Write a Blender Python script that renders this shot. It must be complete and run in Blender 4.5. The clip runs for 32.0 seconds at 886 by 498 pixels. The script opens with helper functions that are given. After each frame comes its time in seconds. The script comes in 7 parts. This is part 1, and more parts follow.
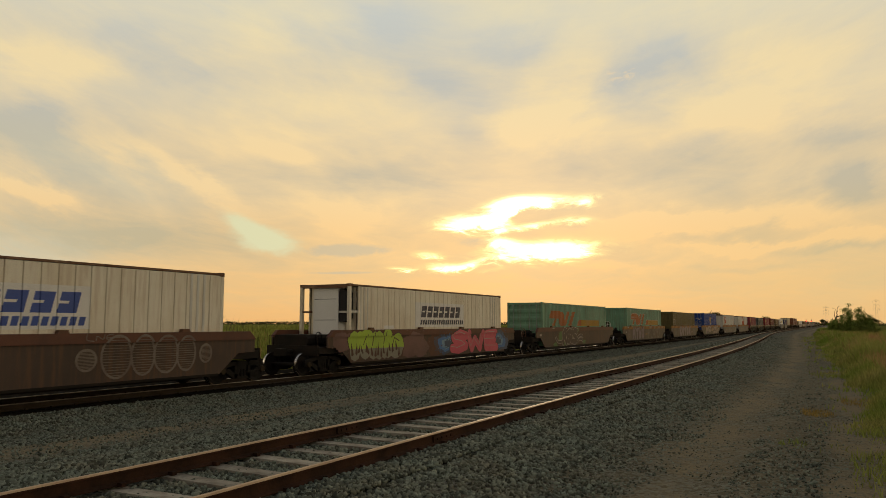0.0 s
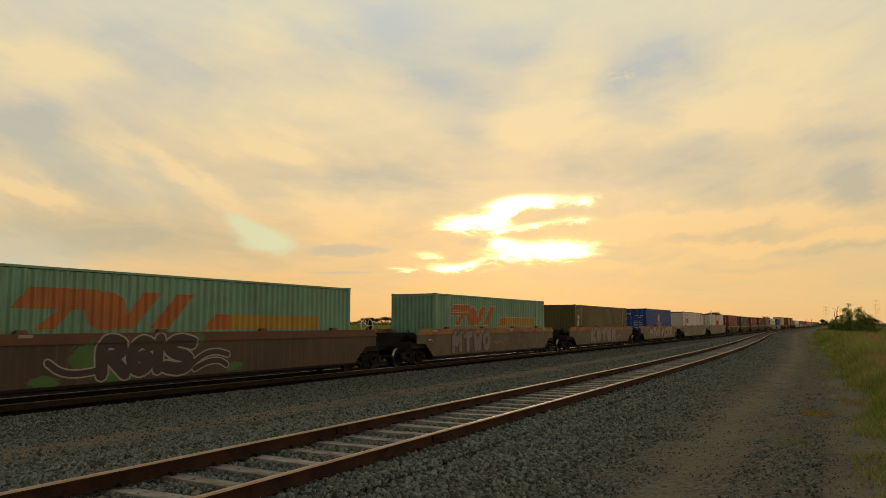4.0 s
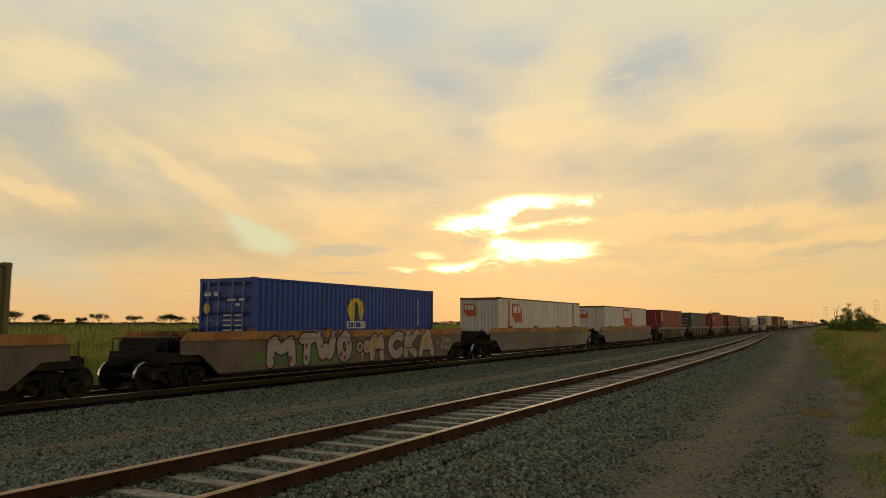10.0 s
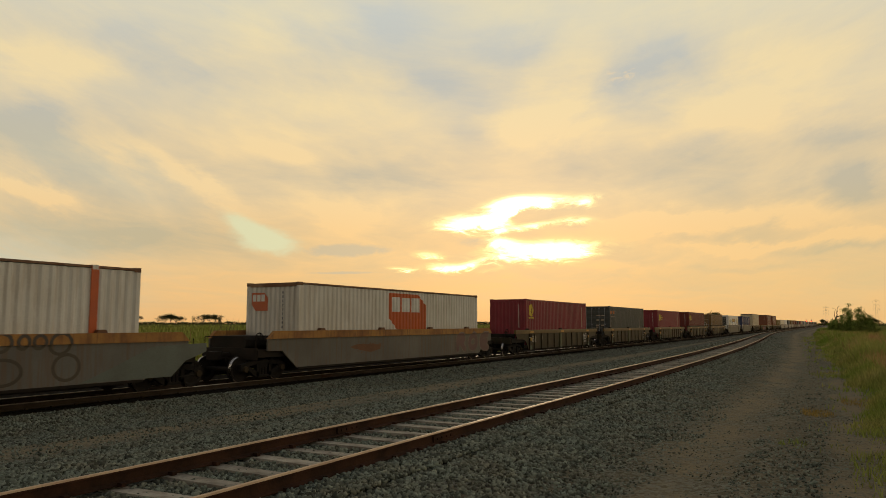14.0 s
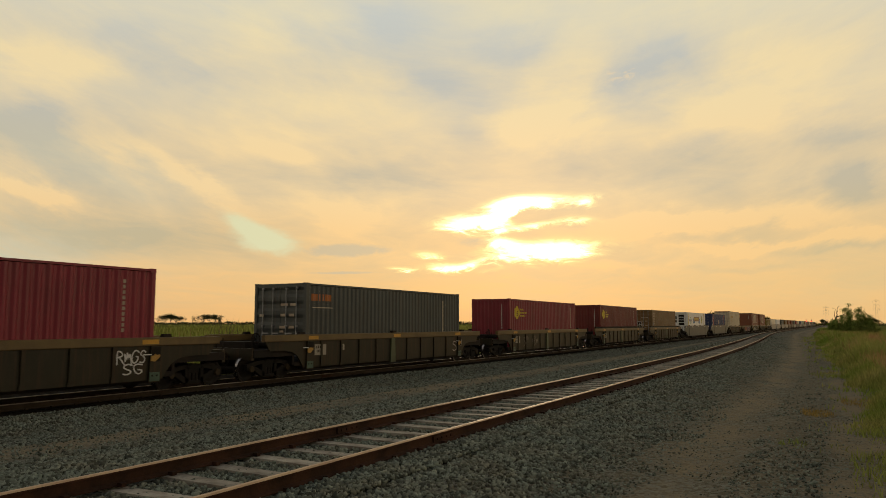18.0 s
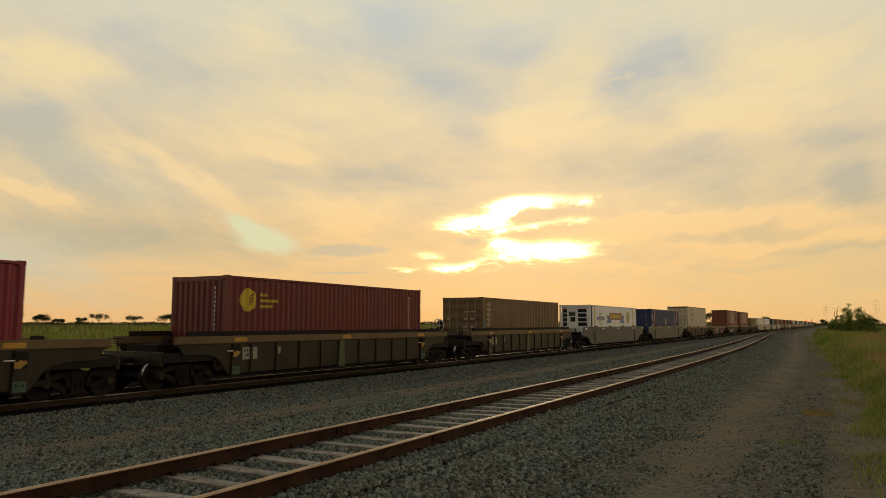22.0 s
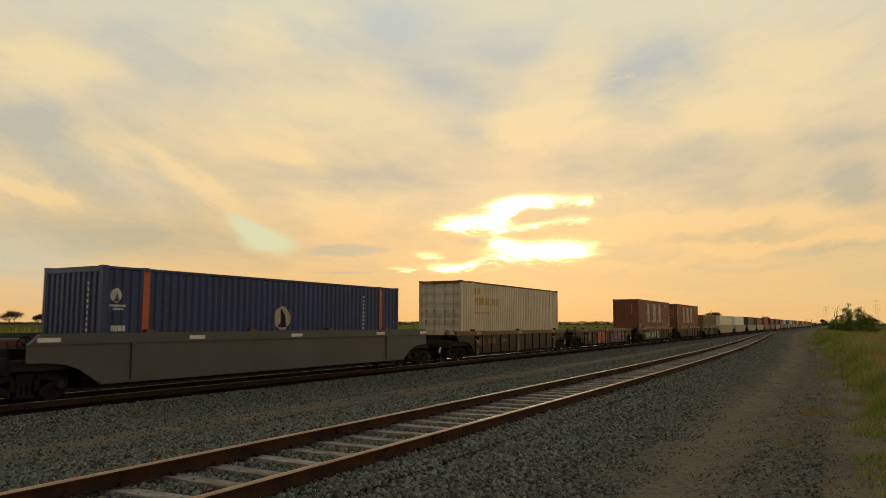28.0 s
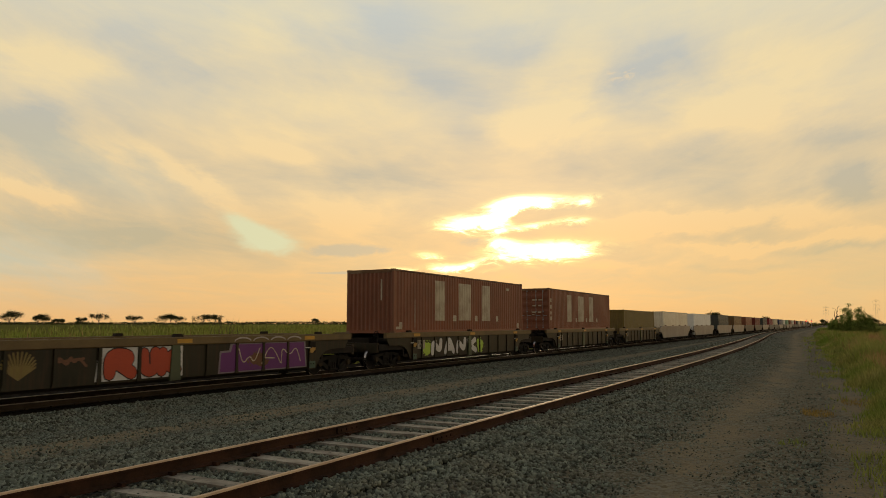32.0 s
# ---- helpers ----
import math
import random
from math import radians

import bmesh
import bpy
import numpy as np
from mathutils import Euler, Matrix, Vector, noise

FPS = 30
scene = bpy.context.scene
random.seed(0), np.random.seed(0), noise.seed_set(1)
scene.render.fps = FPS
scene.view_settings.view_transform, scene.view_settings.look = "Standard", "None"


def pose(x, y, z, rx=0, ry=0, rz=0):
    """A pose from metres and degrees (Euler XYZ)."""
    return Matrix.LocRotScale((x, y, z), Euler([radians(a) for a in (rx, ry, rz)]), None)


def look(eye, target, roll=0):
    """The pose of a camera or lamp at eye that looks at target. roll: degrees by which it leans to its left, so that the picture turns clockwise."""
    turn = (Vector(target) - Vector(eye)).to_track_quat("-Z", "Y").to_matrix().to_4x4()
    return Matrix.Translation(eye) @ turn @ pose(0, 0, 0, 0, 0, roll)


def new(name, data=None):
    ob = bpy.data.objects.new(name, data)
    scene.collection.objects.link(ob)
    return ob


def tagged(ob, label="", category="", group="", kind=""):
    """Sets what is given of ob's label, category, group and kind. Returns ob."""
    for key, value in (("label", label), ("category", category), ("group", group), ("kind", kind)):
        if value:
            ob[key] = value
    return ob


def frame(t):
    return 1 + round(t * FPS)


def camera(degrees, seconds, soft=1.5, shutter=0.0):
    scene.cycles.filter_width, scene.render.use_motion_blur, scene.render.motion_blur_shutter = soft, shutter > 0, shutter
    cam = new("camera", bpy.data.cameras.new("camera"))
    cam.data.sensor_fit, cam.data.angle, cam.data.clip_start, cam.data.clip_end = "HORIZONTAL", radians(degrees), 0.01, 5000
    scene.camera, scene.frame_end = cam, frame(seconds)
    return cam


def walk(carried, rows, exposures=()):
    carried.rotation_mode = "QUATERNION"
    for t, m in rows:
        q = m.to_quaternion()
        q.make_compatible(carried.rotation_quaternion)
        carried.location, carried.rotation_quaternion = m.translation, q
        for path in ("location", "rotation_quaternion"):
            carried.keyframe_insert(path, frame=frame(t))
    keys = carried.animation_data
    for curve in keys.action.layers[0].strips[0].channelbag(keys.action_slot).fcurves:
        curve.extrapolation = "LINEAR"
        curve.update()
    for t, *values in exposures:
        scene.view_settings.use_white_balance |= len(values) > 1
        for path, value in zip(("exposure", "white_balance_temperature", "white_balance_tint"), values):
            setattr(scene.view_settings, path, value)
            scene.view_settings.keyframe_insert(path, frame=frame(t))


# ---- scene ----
cam = camera(63.2, 32.0, soft=0.4, shutter=0.12)
EYE = (0.0, 0.0, 1.945)
YAW, PITCH = 28.6, 5.93
CAM = pose(*EYE, 90 + PITCH, 0, YAW)
walk(cam, [(0, CAM), (32, CAM)], exposures=[(0, 0.0), (32, 0.0)])


def travelled(t):
    """Metres that the train has gone; it gathers speed slowly."""
    drift = np.interp(t, (0, 2, 3.5, 5.5, 8, 11, 14.5, 16.5, 19, 22, 25.5, 27.5, 30, 32),
                      (-0.57, -0.547, -0.539, -0.517, -0.459, -0.332, -0.164, -0.083, 0.023, 0.179, 0.41, 0.586, 0.912, 1.163))
    return 10.1345 * t + 0.0356 * (t - 16) ** 2 + float(drift)


# ---------------------------------------------------------------- sky and sun
SUN_AZ, SUN_EL = -22.5, 7.0          # degrees from the tracks' direction, and above the horizon
world = bpy.data.worlds.new("sunset_sky")
scene.world = world
world.use_nodes = True


class Nodes:
    """Short names for shader arithmetic."""

    def __init__(self, tree):
        self.t = tree
        tree.nodes.clear()

    def n(self, kind, **values):
        node = self.t.nodes.new(kind)
        for k, v in values.items():
            if k == "op":
                node.operation = v
            elif k == "ins":
                for slot, val in v.items():
                    self.put(node.inputs[slot], val)
        return node

    def put(self, socket, val):
        if hasattr(val, "is_output"):
            self.t.links.new(val, socket)
        else:
            socket.default_value = val

    def m(self, op, a, b=None, c=None, clamp=False):
        node = self.t.nodes.new("ShaderNodeMath")
        node.operation, node.use_clamp = op, clamp
        for i, v in enumerate((a, b, c)):
            if v is not None:
                self.put(node.inputs[i], v)
        return node.outputs[0]

    def mix(self, f, a, b, blend="MIX"):
        node = self.t.nodes.new("ShaderNodeMix")
        node.data_type, node.blend_type = "RGBA", blend
        self.put(node.inputs[0], f)
        self.put(node.inputs[6], (*a, 1) if isinstance(a, tuple) else a)
        self.put(node.inputs[7], (*b, 1) if isinstance(b, tuple) else b)
        return node.outputs[2]

    def ramp(self, f, stops, ease="EASE"):
        node = self.t.nodes.new("ShaderNodeValToRGB")
        node.color_ramp.interpolation = ease
        e = node.color_ramp.elements
        while len(e) < len(stops):
            e.new(0.5)
        for el, (pos, col) in zip(e, stops):
            el.position = pos
            el.color = (*col, 1) if isinstance(col, tuple) else (col, col, col, 1)
        self.put(node.inputs[0], f)
        return node.outputs[0]

    def noise(self, vec, scale, detail=4, rough=0.55, warp=0.0, dims="3D"):
        node = self.t.nodes.new("ShaderNodeTexNoise")
        node.noise_dimensions = dims
        if vec is not None:
            self.put(node.inputs["Vector"], vec)
        self.put(node.inputs["Scale"], scale)
        self.put(node.inputs["Detail"], detail)
        self.put(node.inputs["Roughness"], rough)
        self.put(node.inputs["Distortion"], warp)
        return node.outputs[0]

    def vec(self, x, y, z):
        node = self.t.nodes.new("ShaderNodeCombineXYZ")
        for i, v in enumerate((x, y, z)):
            self.put(node.inputs[i], v)
        return node.outputs[0]

    def xyz(self, v):
        node = self.t.nodes.new("ShaderNodeSeparateXYZ")
        self.put(node.inputs[0], v)
        return node.outputs

    def scaled(self, v, s):
        node = self.t.nodes.new("ShaderNodeMapping")
        self.put(node.inputs[0], v)
        node.inputs[3].default_value = s
        return node.outputs[0]


def lin(r, g, b):
    """A linear colour from eight-bit screen values."""
    f = lambda c: c / 255 / 12.92 if c / 255 <= 0.04045 else ((c / 255 + 0.055) / 1.055) ** 2.4
    return f(r), f(g), f(b)


def build_sky():
    N = Nodes(world.node_tree)
    way = N.n("ShaderNodeTexCoord").outputs["Generated"]
    x, y, z = N.xyz(way)
    deg = 57.29578
    az = N.m("MULTIPLY", N.m("ARCTAN2", x, y), deg)
    el = N.m("MULTIPLY", N.m("ARCSINE", z), deg)
    up = N.m("MAXIMUM", el, 0.0)
    # clear air far behind the clouds
    sky = N.t.nodes.new("ShaderNodeTexSky")
    sky.sky_type, sky.sun_disc = "NISHITA", False
    sky.sun_elevation, sky.sun_rotation = radians(SUN_EL), radians(SUN_AZ)
    sky.air_density, sky.dust_density = 1.0, 2.0
    clear = N.mix(1.0, sky.outputs[0], (0.035, 0.035, 0.035), "MULTIPLY")
    # a cloud deck seen in perspective
    lift = N.m("ADD", N.m("MAXIMUM", z, 0.0), 0.14)
    deck = N.vec(N.m("DIVIDE", x, lift), N.m("DIVIDE", y, lift), 0.0)
    soft = N.noise(N.scaled(deck, (0.9, 0.6, 1)), 0.95, 5, 0.5, 0.4)
    fine = N.noise(N.scaled(deck, (1.3, 0.8, 1)), 3.2, 6, 0.6, 0.5)
    # streaks that sag towards the sunset from both sides
    bow = N.m("SUBTRACT", el, N.m("MULTIPLY", N.m("POWER", N.m("ABSOLUTE", N.m("ADD", az, 25.0)), 2.0), 0.006))
    flat = N.vec(N.m("MULTIPLY", az, 0.045), N.m("MULTIPLY", bow, 0.16), 0.0)
    wisp = N.noise(flat, 2.2, 8, 0.6, 0.5)
    thread = N.noise(N.vec(N.m("MULTIPLY", az, 0.09), N.m("MULTIPLY", bow, 0.5), 4.0), 2.0, 7, 0.62, 0.8)
    # colour by height above the horizon
    h = N.m("DIVIDE", up, 40.0, clamp=True)
    warm = N.ramp(h, [(0.0, lin(244, 190, 122)), (0.06, lin(251, 198, 128)), (0.14, lin(252, 208, 144)),
                      (0.28, lin(250, 218, 163)), (0.45, lin(245, 222, 173)), (0.62, lin(239, 225, 184)), (0.8, lin(176, 170, 156)), (1.0, lin(126, 128, 130))])
    cool = N.ramp(h, [(0.0, lin(238, 188, 126)), (0.07, lin(214, 190, 144)), (0.15, lin(200, 184, 148)), (0.28, lin(198, 188, 164)),
                      (0.45, lin(194, 194, 185)), (0.62, lin(204, 206, 198)), (0.8, lin(156, 156, 152)), (1.0, lin(112, 116, 120))])
    wave = N.xyz(N.t.nodes.new("ShaderNodeTexNoise").outputs["Color"])
    wn = wave[0].node.inputs[0].links[0].from_node
    N.put(wn.inputs["Vector"], N.vec(N.m("MULTIPLY", az, 0.10), N.m("MULTIPLY", bow, 0.2), 9.0))
    wn.inputs["Scale"].default_value, wn.inputs["Detail"].default_value, wn.inputs["Roughness"].default_value = 1.6, 6, 0.6
    azw = N.m("ADD", az, N.m("MULTIPLY", N.m("SUBTRACT", wave[0], 0.5), 9.0))
    elw = N.m("ADD", el, N.m("MULTIPLY", N.m("SUBTRACT", wave[1], 0.5), 4.0))

    def blob(a, e, wa, we, lean=0.0, power=1.0, across=az, upward=el):
        """A soft oval of cloud, 1 in its middle; lean: degrees of rise per degree to the right."""
        da = N.m("SUBTRACT", across, a)
        de = N.m("SUBTRACT", N.m("SUBTRACT", upward, e), N.m("MULTIPLY", da, lean))
        q = N.m("ADD", N.m("POWER", N.m("DIVIDE", N.m("ABSOLUTE", da), wa), 2.0), N.m("POWER", N.m("DIVIDE", N.m("ABSOLUTE", de), we), 2.0))
        return N.m("EXPONENT", N.m("MULTIPLY", q, -power))

    def total(*terms):
        out = terms[0]
        for t in terms[1:]:
            out = N.m("ADD", out, t)
        return out

    # grey banks and warm streaks of this evening's deck: bearing, height, half sizes, lean, weight
    banks = [(-59.5, 13.8, 3.4, 1.8, -0.02, 1.1), (-56.5, 10.9, 3.2, 1.5, -0.33, 0.7), (-53.6, 20.6, 4.2, 1.5, 0.05, 0.5), (-49.6, 18.8, 3.2, 1.6, -0.07, 0.5), (-33, 23.1, 5.6, 1.8, 0.03, 0.8), (-29.9, 19.6, 3.3, 1.7, -0.18, 0.7), (-41.4, 12.2, 2.4, 1, 0.06, 0.5), (-33.3, 11.8, 5.4, 1.8, -0.08, 0.9), (-54.5, 7, 6.9, 2, 0.06, 0.9), (-13.4, 19, 4.8, 2.4, 0.21, 0.9), (-10.6, 12.1, 5.4, 1.7, -0.06, 0.7), (1.4, 9.3, 3.2, 1.6, -0.04, 1.1), (1.3, 13.2, 3.1, 0.8, 0.09, 0.5), (-26.5, 14.9, 2.8, 2.7, -0.02, 0.5), (-24.1, 21.7, 3.2, 2.2, -0.02, 0.7), (-5.2, 6.7, 3.8, 0.7, 0, 0.5), (-18.8, 12.1, 4, 1.1, -0.04, 0.5), (0.2, 5.2, 3.8, 0.4, 0.01, 0.7), (-6.5, 4.3, 4.7, 0.3, -0, 0.5), (-11.2, 6.6, 2.4, 0.4, -0.12, 0.4)]
    streaks = [(-48.9, 10.7, 5.6, 1.0, -0.45, 0.9), (-58.5, 8.9, 3.1, 0.7, -0.27, 1.1), (-41.4, 13.5, 4.8, 2.1, -0.14, 0.6), (-37.3, 8.6, 3.6, 1.3, -0.14, 1), (-19.9, 16.2, 4, 3.2, 0.24, 0.9), (-6.1, 15.2, 6.2, 2, 0.05, 0.7), (-8.3, 7.5, 8.8, 0.9, 0.03, 1), (-58.7, 17.9, 4.2, 2.6, 0.06, 0.7), (-0.2, 18.2, 4.7, 2.2, -0.16, 0.4), (-42.9, 21.9, 3.9, 2, 0.08, 0.5), (-38.8, 17.2, 5.4, 1.7, 0.05, 0.4), (-56.9, 3.8, 4.6, 0.3, 0.03, 0.6), (-4.5, 5.8, 5.7, 0.3, 0.02, 0.8), (-11.2, 7.6, 4.5, 0.5, 0.08, 0.7), (0.9, 6.3, 3.4, 0.3, 0.05, 0.7), (-13.8, 4.5, 5.9, 0.4, -0.03, 0.5)]
    bank = total(*[N.m("MULTIPLY", blob(a, e, wa, we, ln, 1.0, azw, elw), k) for a, e, wa, we, ln, k in banks])
    streak = total(*[N.m("MULTIPLY", blob(a, e, wa, we, ln, 1.0, azw, elw), k) for a, e, wa, we, ln, k in streaks])
    mottle = N.noise(N.scaled(deck, (1.0, 0.75, 1)), 2.1, 7, 0.62, 0.9)
    mixf = total(N.m("MULTIPLY", soft, 0.45), N.m("MULTIPLY", mottle, 0.45), N.m("MULTIPLY", wisp, 0.2), N.m("MULTIPLY", thread, 0.12))
    base = N.m("ADD", N.m("MULTIPLY", N.m("SUBTRACT", mixf, 0.61), 2.4), 0.36)
    grey = N.m("ADD", base, N.m("MULTIPLY", N.m("SUBTRACT", bank, streak), 0.78), clamp=True)
    cloud = N.mix(grey, warm, cool)
    # pale green gap of clear air
    crisp = N.noise(N.vec(N.m("MULTIPLY", az, 0.5), N.m("MULTIPLY", el, 1.0), 2.0), 1.6, 8, 0.65, 0.4)
    rim = N.m("MULTIPLY", N.m("SUBTRACT", crisp, 0.5), 0.9)
    opening = total(blob(-44.0, 7.5, 2.1, 0.75, -0.46), blob(-42.3, 6.3, 2.7, 1.05, -0.1))
    gap = N.ramp(N.m("ADD", opening, N.m("MULTIPLY", rim, N.m("MULTIPLY", opening, 2.0, clamp=True))), [(0.2, 0.0), (1.0, 1.0)])
    cloud = N.mix(N.m("MULTIPLY", gap, 0.95), cloud, lin(226, 224, 180))
    # a dark lens of cloud beside it, and thin bars below
    lens = total(blob(-36.3, 5.75, 3.9, 0.62, 0.02), N.m("MULTIPLY", blob(-36.4, 4.0, 3.4, 0.16, 0.02), 0.8), N.m("MULTIPLY", blob(-26.0, 6.45, 2.3, 0.55, 0.0), 0.6))
    lens = N.ramp(N.m("ADD", lens, N.m("MULTIPLY", rim, N.m("MULTIPLY", lens, 2.0, clamp=True))), [(0.32, 0.0), (0.8, 1.0)])
    cloud = N.mix(N.m("MULTIPLY", lens, 0.8), cloud, lin(203, 189, 158))
    # small lit puffs high up
    puff = total(blob(-14.2, 19.0, 3.4, 1.0, 0.1), N.m("MULTIPLY", blob(-9.9, 18.0, 1.4, 0.5, 0.0), 0.9), N.m("MULTIPLY", blob(1.0, 19.6, 2.6, 0.6, 0.2), 0.7))
    puff = N.ramp(N.m("MULTIPLY", puff, N.m("ADD", 0.5, N.m("MULTIPLY", rim, 2.4))), [(0.42, 0.0), (0.75, 1.0)])
    cloud = N.mix(N.m("MULTIPLY", puff, 0.55), cloud, lin(240, 214, 172))
    haze = N.m("MULTIPLY", total(blob(-60, 4.6, 7, 2.6, -0.1, 1.0, azw, elw), N.m("MULTIPLY", blob(-56, 11.5, 7, 2.0, -0.3, 1.0, azw, elw), 0.5)), N.m("ADD", thread, 0.3), clamp=True)
    cloud = N.mix(N.m("MULTIPLY", haze, 0.85), cloud, lin(206, 204, 180))
    dusk = N.m("MULTIPLY", blob(0, 3.0, 11, 4.5, 0.0, 1.0, azw, elw), N.m("ADD", N.m("MULTIPLY", wisp, 0.8), 0.25), clamp=True)
    cloud = N.mix(N.m("MULTIPLY", dusk, 0.5), cloud, lin(234, 204, 144))
    # away from the sunset the deck dims to slate overhead; an unseen bright low band is added to light the train
    sd = (math.sin(radians(SUN_AZ)) * math.cos(radians(SUN_EL)), math.cos(radians(SUN_AZ)) * math.cos(radians(SUN_EL)), math.sin(radians(SUN_EL)))
    dot = total(N.m("MULTIPLY", x, sd[0]), N.m("MULTIPLY", y, sd[1]), N.m("MULTIPLY", z, sd[2]))
    away = N.ramp(N.m("MULTIPLY", N.m("ADD", dot, 1.0), 0.5), [(0.30, 1.0), (0.86, 0.0)])
    low = N.mix(soft, (0.95, 0.78, 0.52), (1.31, 1.12, 0.80))
    high = N.mix(soft, (0.16, 0.16, 0.17), (0.25, 0.24, 0.235))
    low = N.mix(1.0, low, N.ramp(N.m("MULTIPLY", N.m("ADD", dot, 1.0), 0.5), [(0.05, 0.25), (0.5, 1.5)]), "MULTIPLY")
    cloud = N.mix(away, cloud, N.mix(N.ramp(h, [(0.25, 0.0), (0.9, 1.0)]), low, high))
    col = N.mix(0.93, clear, cloud)
    # the warm glow, and the breaks through which the sun shows
    glow = N.m("EXPONENT", N.m("MULTIPLY", N.m("SUBTRACT", 1.0, dot), -90.0))
    col = N.mix(1.0, col, N.mix(glow, (0.0, 0.0, 0.0), (0.03, 0.0, 0.0)), "ADD")
    rag = N.noise(N.vec(N.m("MULTIPLY", az, 0.26), N.m("MULTIPLY", el, 0.75), 0.3), 1.9, 8, 0.68, 1.0)
    azr = N.m("ADD", az, N.m("MULTIPLY", N.m("SUBTRACT", wave[2], 0.5), 3.0))
    elr = N.m("ADD", el, N.m("MULTIPLY", N.m("SUBTRACT", rag, 0.5), 0.9))
    holes = [(-26.8, 7.9, 2.3, 0.7, 0, 1.1), (-23.8, 8.4, 1.5, 1, 0.41, 1), (-22.2, 9.5, 2.9, 0.6, 0.1, 1.1), (-21.3, 7.7, 1.8, 0.3, 0.12, 0.7), (-17.3, 9.6, 1.4, 0.5, 0.1, 0.62), (-18, 8.1, 1.6, 0.4, -0.03, 0.5), (-20.8, 5.7, 4.3, 0.8, 0.05, 1.2), (-23.9, 6.4, 1.3, 0.4, -0.04, 0.8), (-28.1, 4.4, 2.5, 0.4, -0.02, 0.72), (-29.8, 5.4, 1.2, 0.4, -0.1, 0.5), (-32.3, 4.3, 1.1, 0.2, -0.04, 0.5), (-26, 4.8, 1.2, 0.3, 0.29, 0.5)]
    breaks = total(*[N.m("MULTIPLY", blob(a, e, wa, we, ln, 1.0, azr, elr), k) for a, e, wa, we, ln, k in holes])
    breaks = N.m("SUBTRACT", breaks, N.m("MULTIPLY", blob(*(-21.7, 8.5, 1.6, 0.3, 0.08, 1.0), azr, elr), 1.0))
    near_break = N.m("MULTIPLY", breaks, 2.0, clamp=True)
    shine = N.m("ADD", breaks, N.m("MULTIPLY", N.m("MULTIPLY", N.m("SUBTRACT", rag, 0.5), 1.9), near_break))
    hot = N.ramp(shine, [(0.30, 0.0), (0.55, 0.12), (0.85, 0.5), (1.15, 1.0)], "LINEAR")
    col = N.mix(1.0, col, N.mix(hot, (0.0, 0.0, 0.0), (2.6, 2.3, 1.7)), "ADD")
    halo = N.ramp(shine, [(0.05, 0.0), (0.55, 1.0)])
    col = N.mix(1.0, col, N.mix(halo, (0.0, 0.0, 0.0), (0.30, 0.27, 0.05)), "ADD")
    below = N.m("LESS_THAN", z, -0.01)
    col = N.mix(below, col, (0.06, 0.055, 0.04))
    bg = N.n("ShaderNodeBackground", ins={0: col, 1: 1.0})
    out = N.n("ShaderNodeOutputWorld")
    N.t.links.new(bg.outputs[0], out.inputs[0])


build_sky()
sun = new("sun", bpy.data.lights.new("sun", "SUN"))
sun.data.energy, sun.data.angle, sun.data.color = 0.5, radians(14), (1.0, 0.78, 0.5)
sun.matrix_world = look((0, 0, 0), (-math.sin(radians(SUN_AZ)), -math.cos(radians(SUN_AZ)), -math.tan(radians(SUN_EL))))

# ---------------------------------------------------------------- materials


def surface(name, base, rough=0.6, metal=0.0, second=None, amount=0.5, scale=1.2, fine=18.0, bump=0.15, bump_scale=30.0,
            streak=None, streak_amount=0.0, vary=0.0, island=0.0, spec=0.35):
    """A weathered surface: two colours mixed by broad noise, fine grain, streaks that run down, a little relief."""
    m = bpy.data.materials.new(name)
    m.use_nodes = True
    N = Nodes(m.node_tree)
    co = N.n("ShaderNodeTexCoord").outputs["Object"]
    big = N.noise(co, scale, 5, 0.6)
    small = N.noise(co, fine, 4, 0.6)
    second = second or tuple(c * 0.6 for c in base)
    col = N.mix(N.m("MULTIPLY", N.ramp(big, [(0.35, 0.0), (0.72, 1.0)]), amount), base, second)
    grain = N.ramp(small, [(0.25, 0.86), (0.75, 1.12)])
    col = N.mix(1.0, col, grain, "MULTIPLY")
    if streak:
        run = N.noise(N.scaled(co, (5, 5, 0.35)), 1.6, 5, 0.65)
        col = N.mix(N.m("MULTIPLY", N.ramp(run, [(0.46, 0.0), (0.66, 1.0)]), streak_amount), col, streak)
    if vary:
        rnd = N.n("ShaderNodeObjectInfo").outputs["Random"]
        col = N.mix(1.0, col, N.ramp(rnd, [(0.0, 1 - vary), (1.0, 1 + vary)], "LINEAR"), "MULTIPLY")
    if island:
        rnd = N.n("ShaderNodeNewGeometry").outputs["Random Per Island"]
        col = N.mix(1.0, col, N.ramp(rnd, [(0.0, 1 - island), (1.0, 1 + island)], "LINEAR"), "MULTIPLY")
    b = N.t.nodes.new("ShaderNodeBsdfPrincipled")
    N.put(b.inputs["Base Color"], col)
    N.put(b.inputs["Roughness"], N.m("ADD", rough - 0.08, N.m("MULTIPLY", small, 0.16)))
    b.inputs["Metallic"].default_value = metal
    b.inputs["Specular IOR Level"].default_value = spec
    if bump:
        bp = N.t.nodes.new("ShaderNodeBump")
        bp.inputs["Strength"].default_value = bump
        bp.inputs["Distance"].default_value = 0.02
        N.put(bp.inputs["Height"], N.noise(co, bump_scale, 4, 0.6))
        N.t.links.new(bp.outputs[0], b.inputs["Normal"])
    o = N.n("ShaderNodeOutputMaterial")
    N.t.links.new(b.outputs[0], o.inputs[0])
    return m


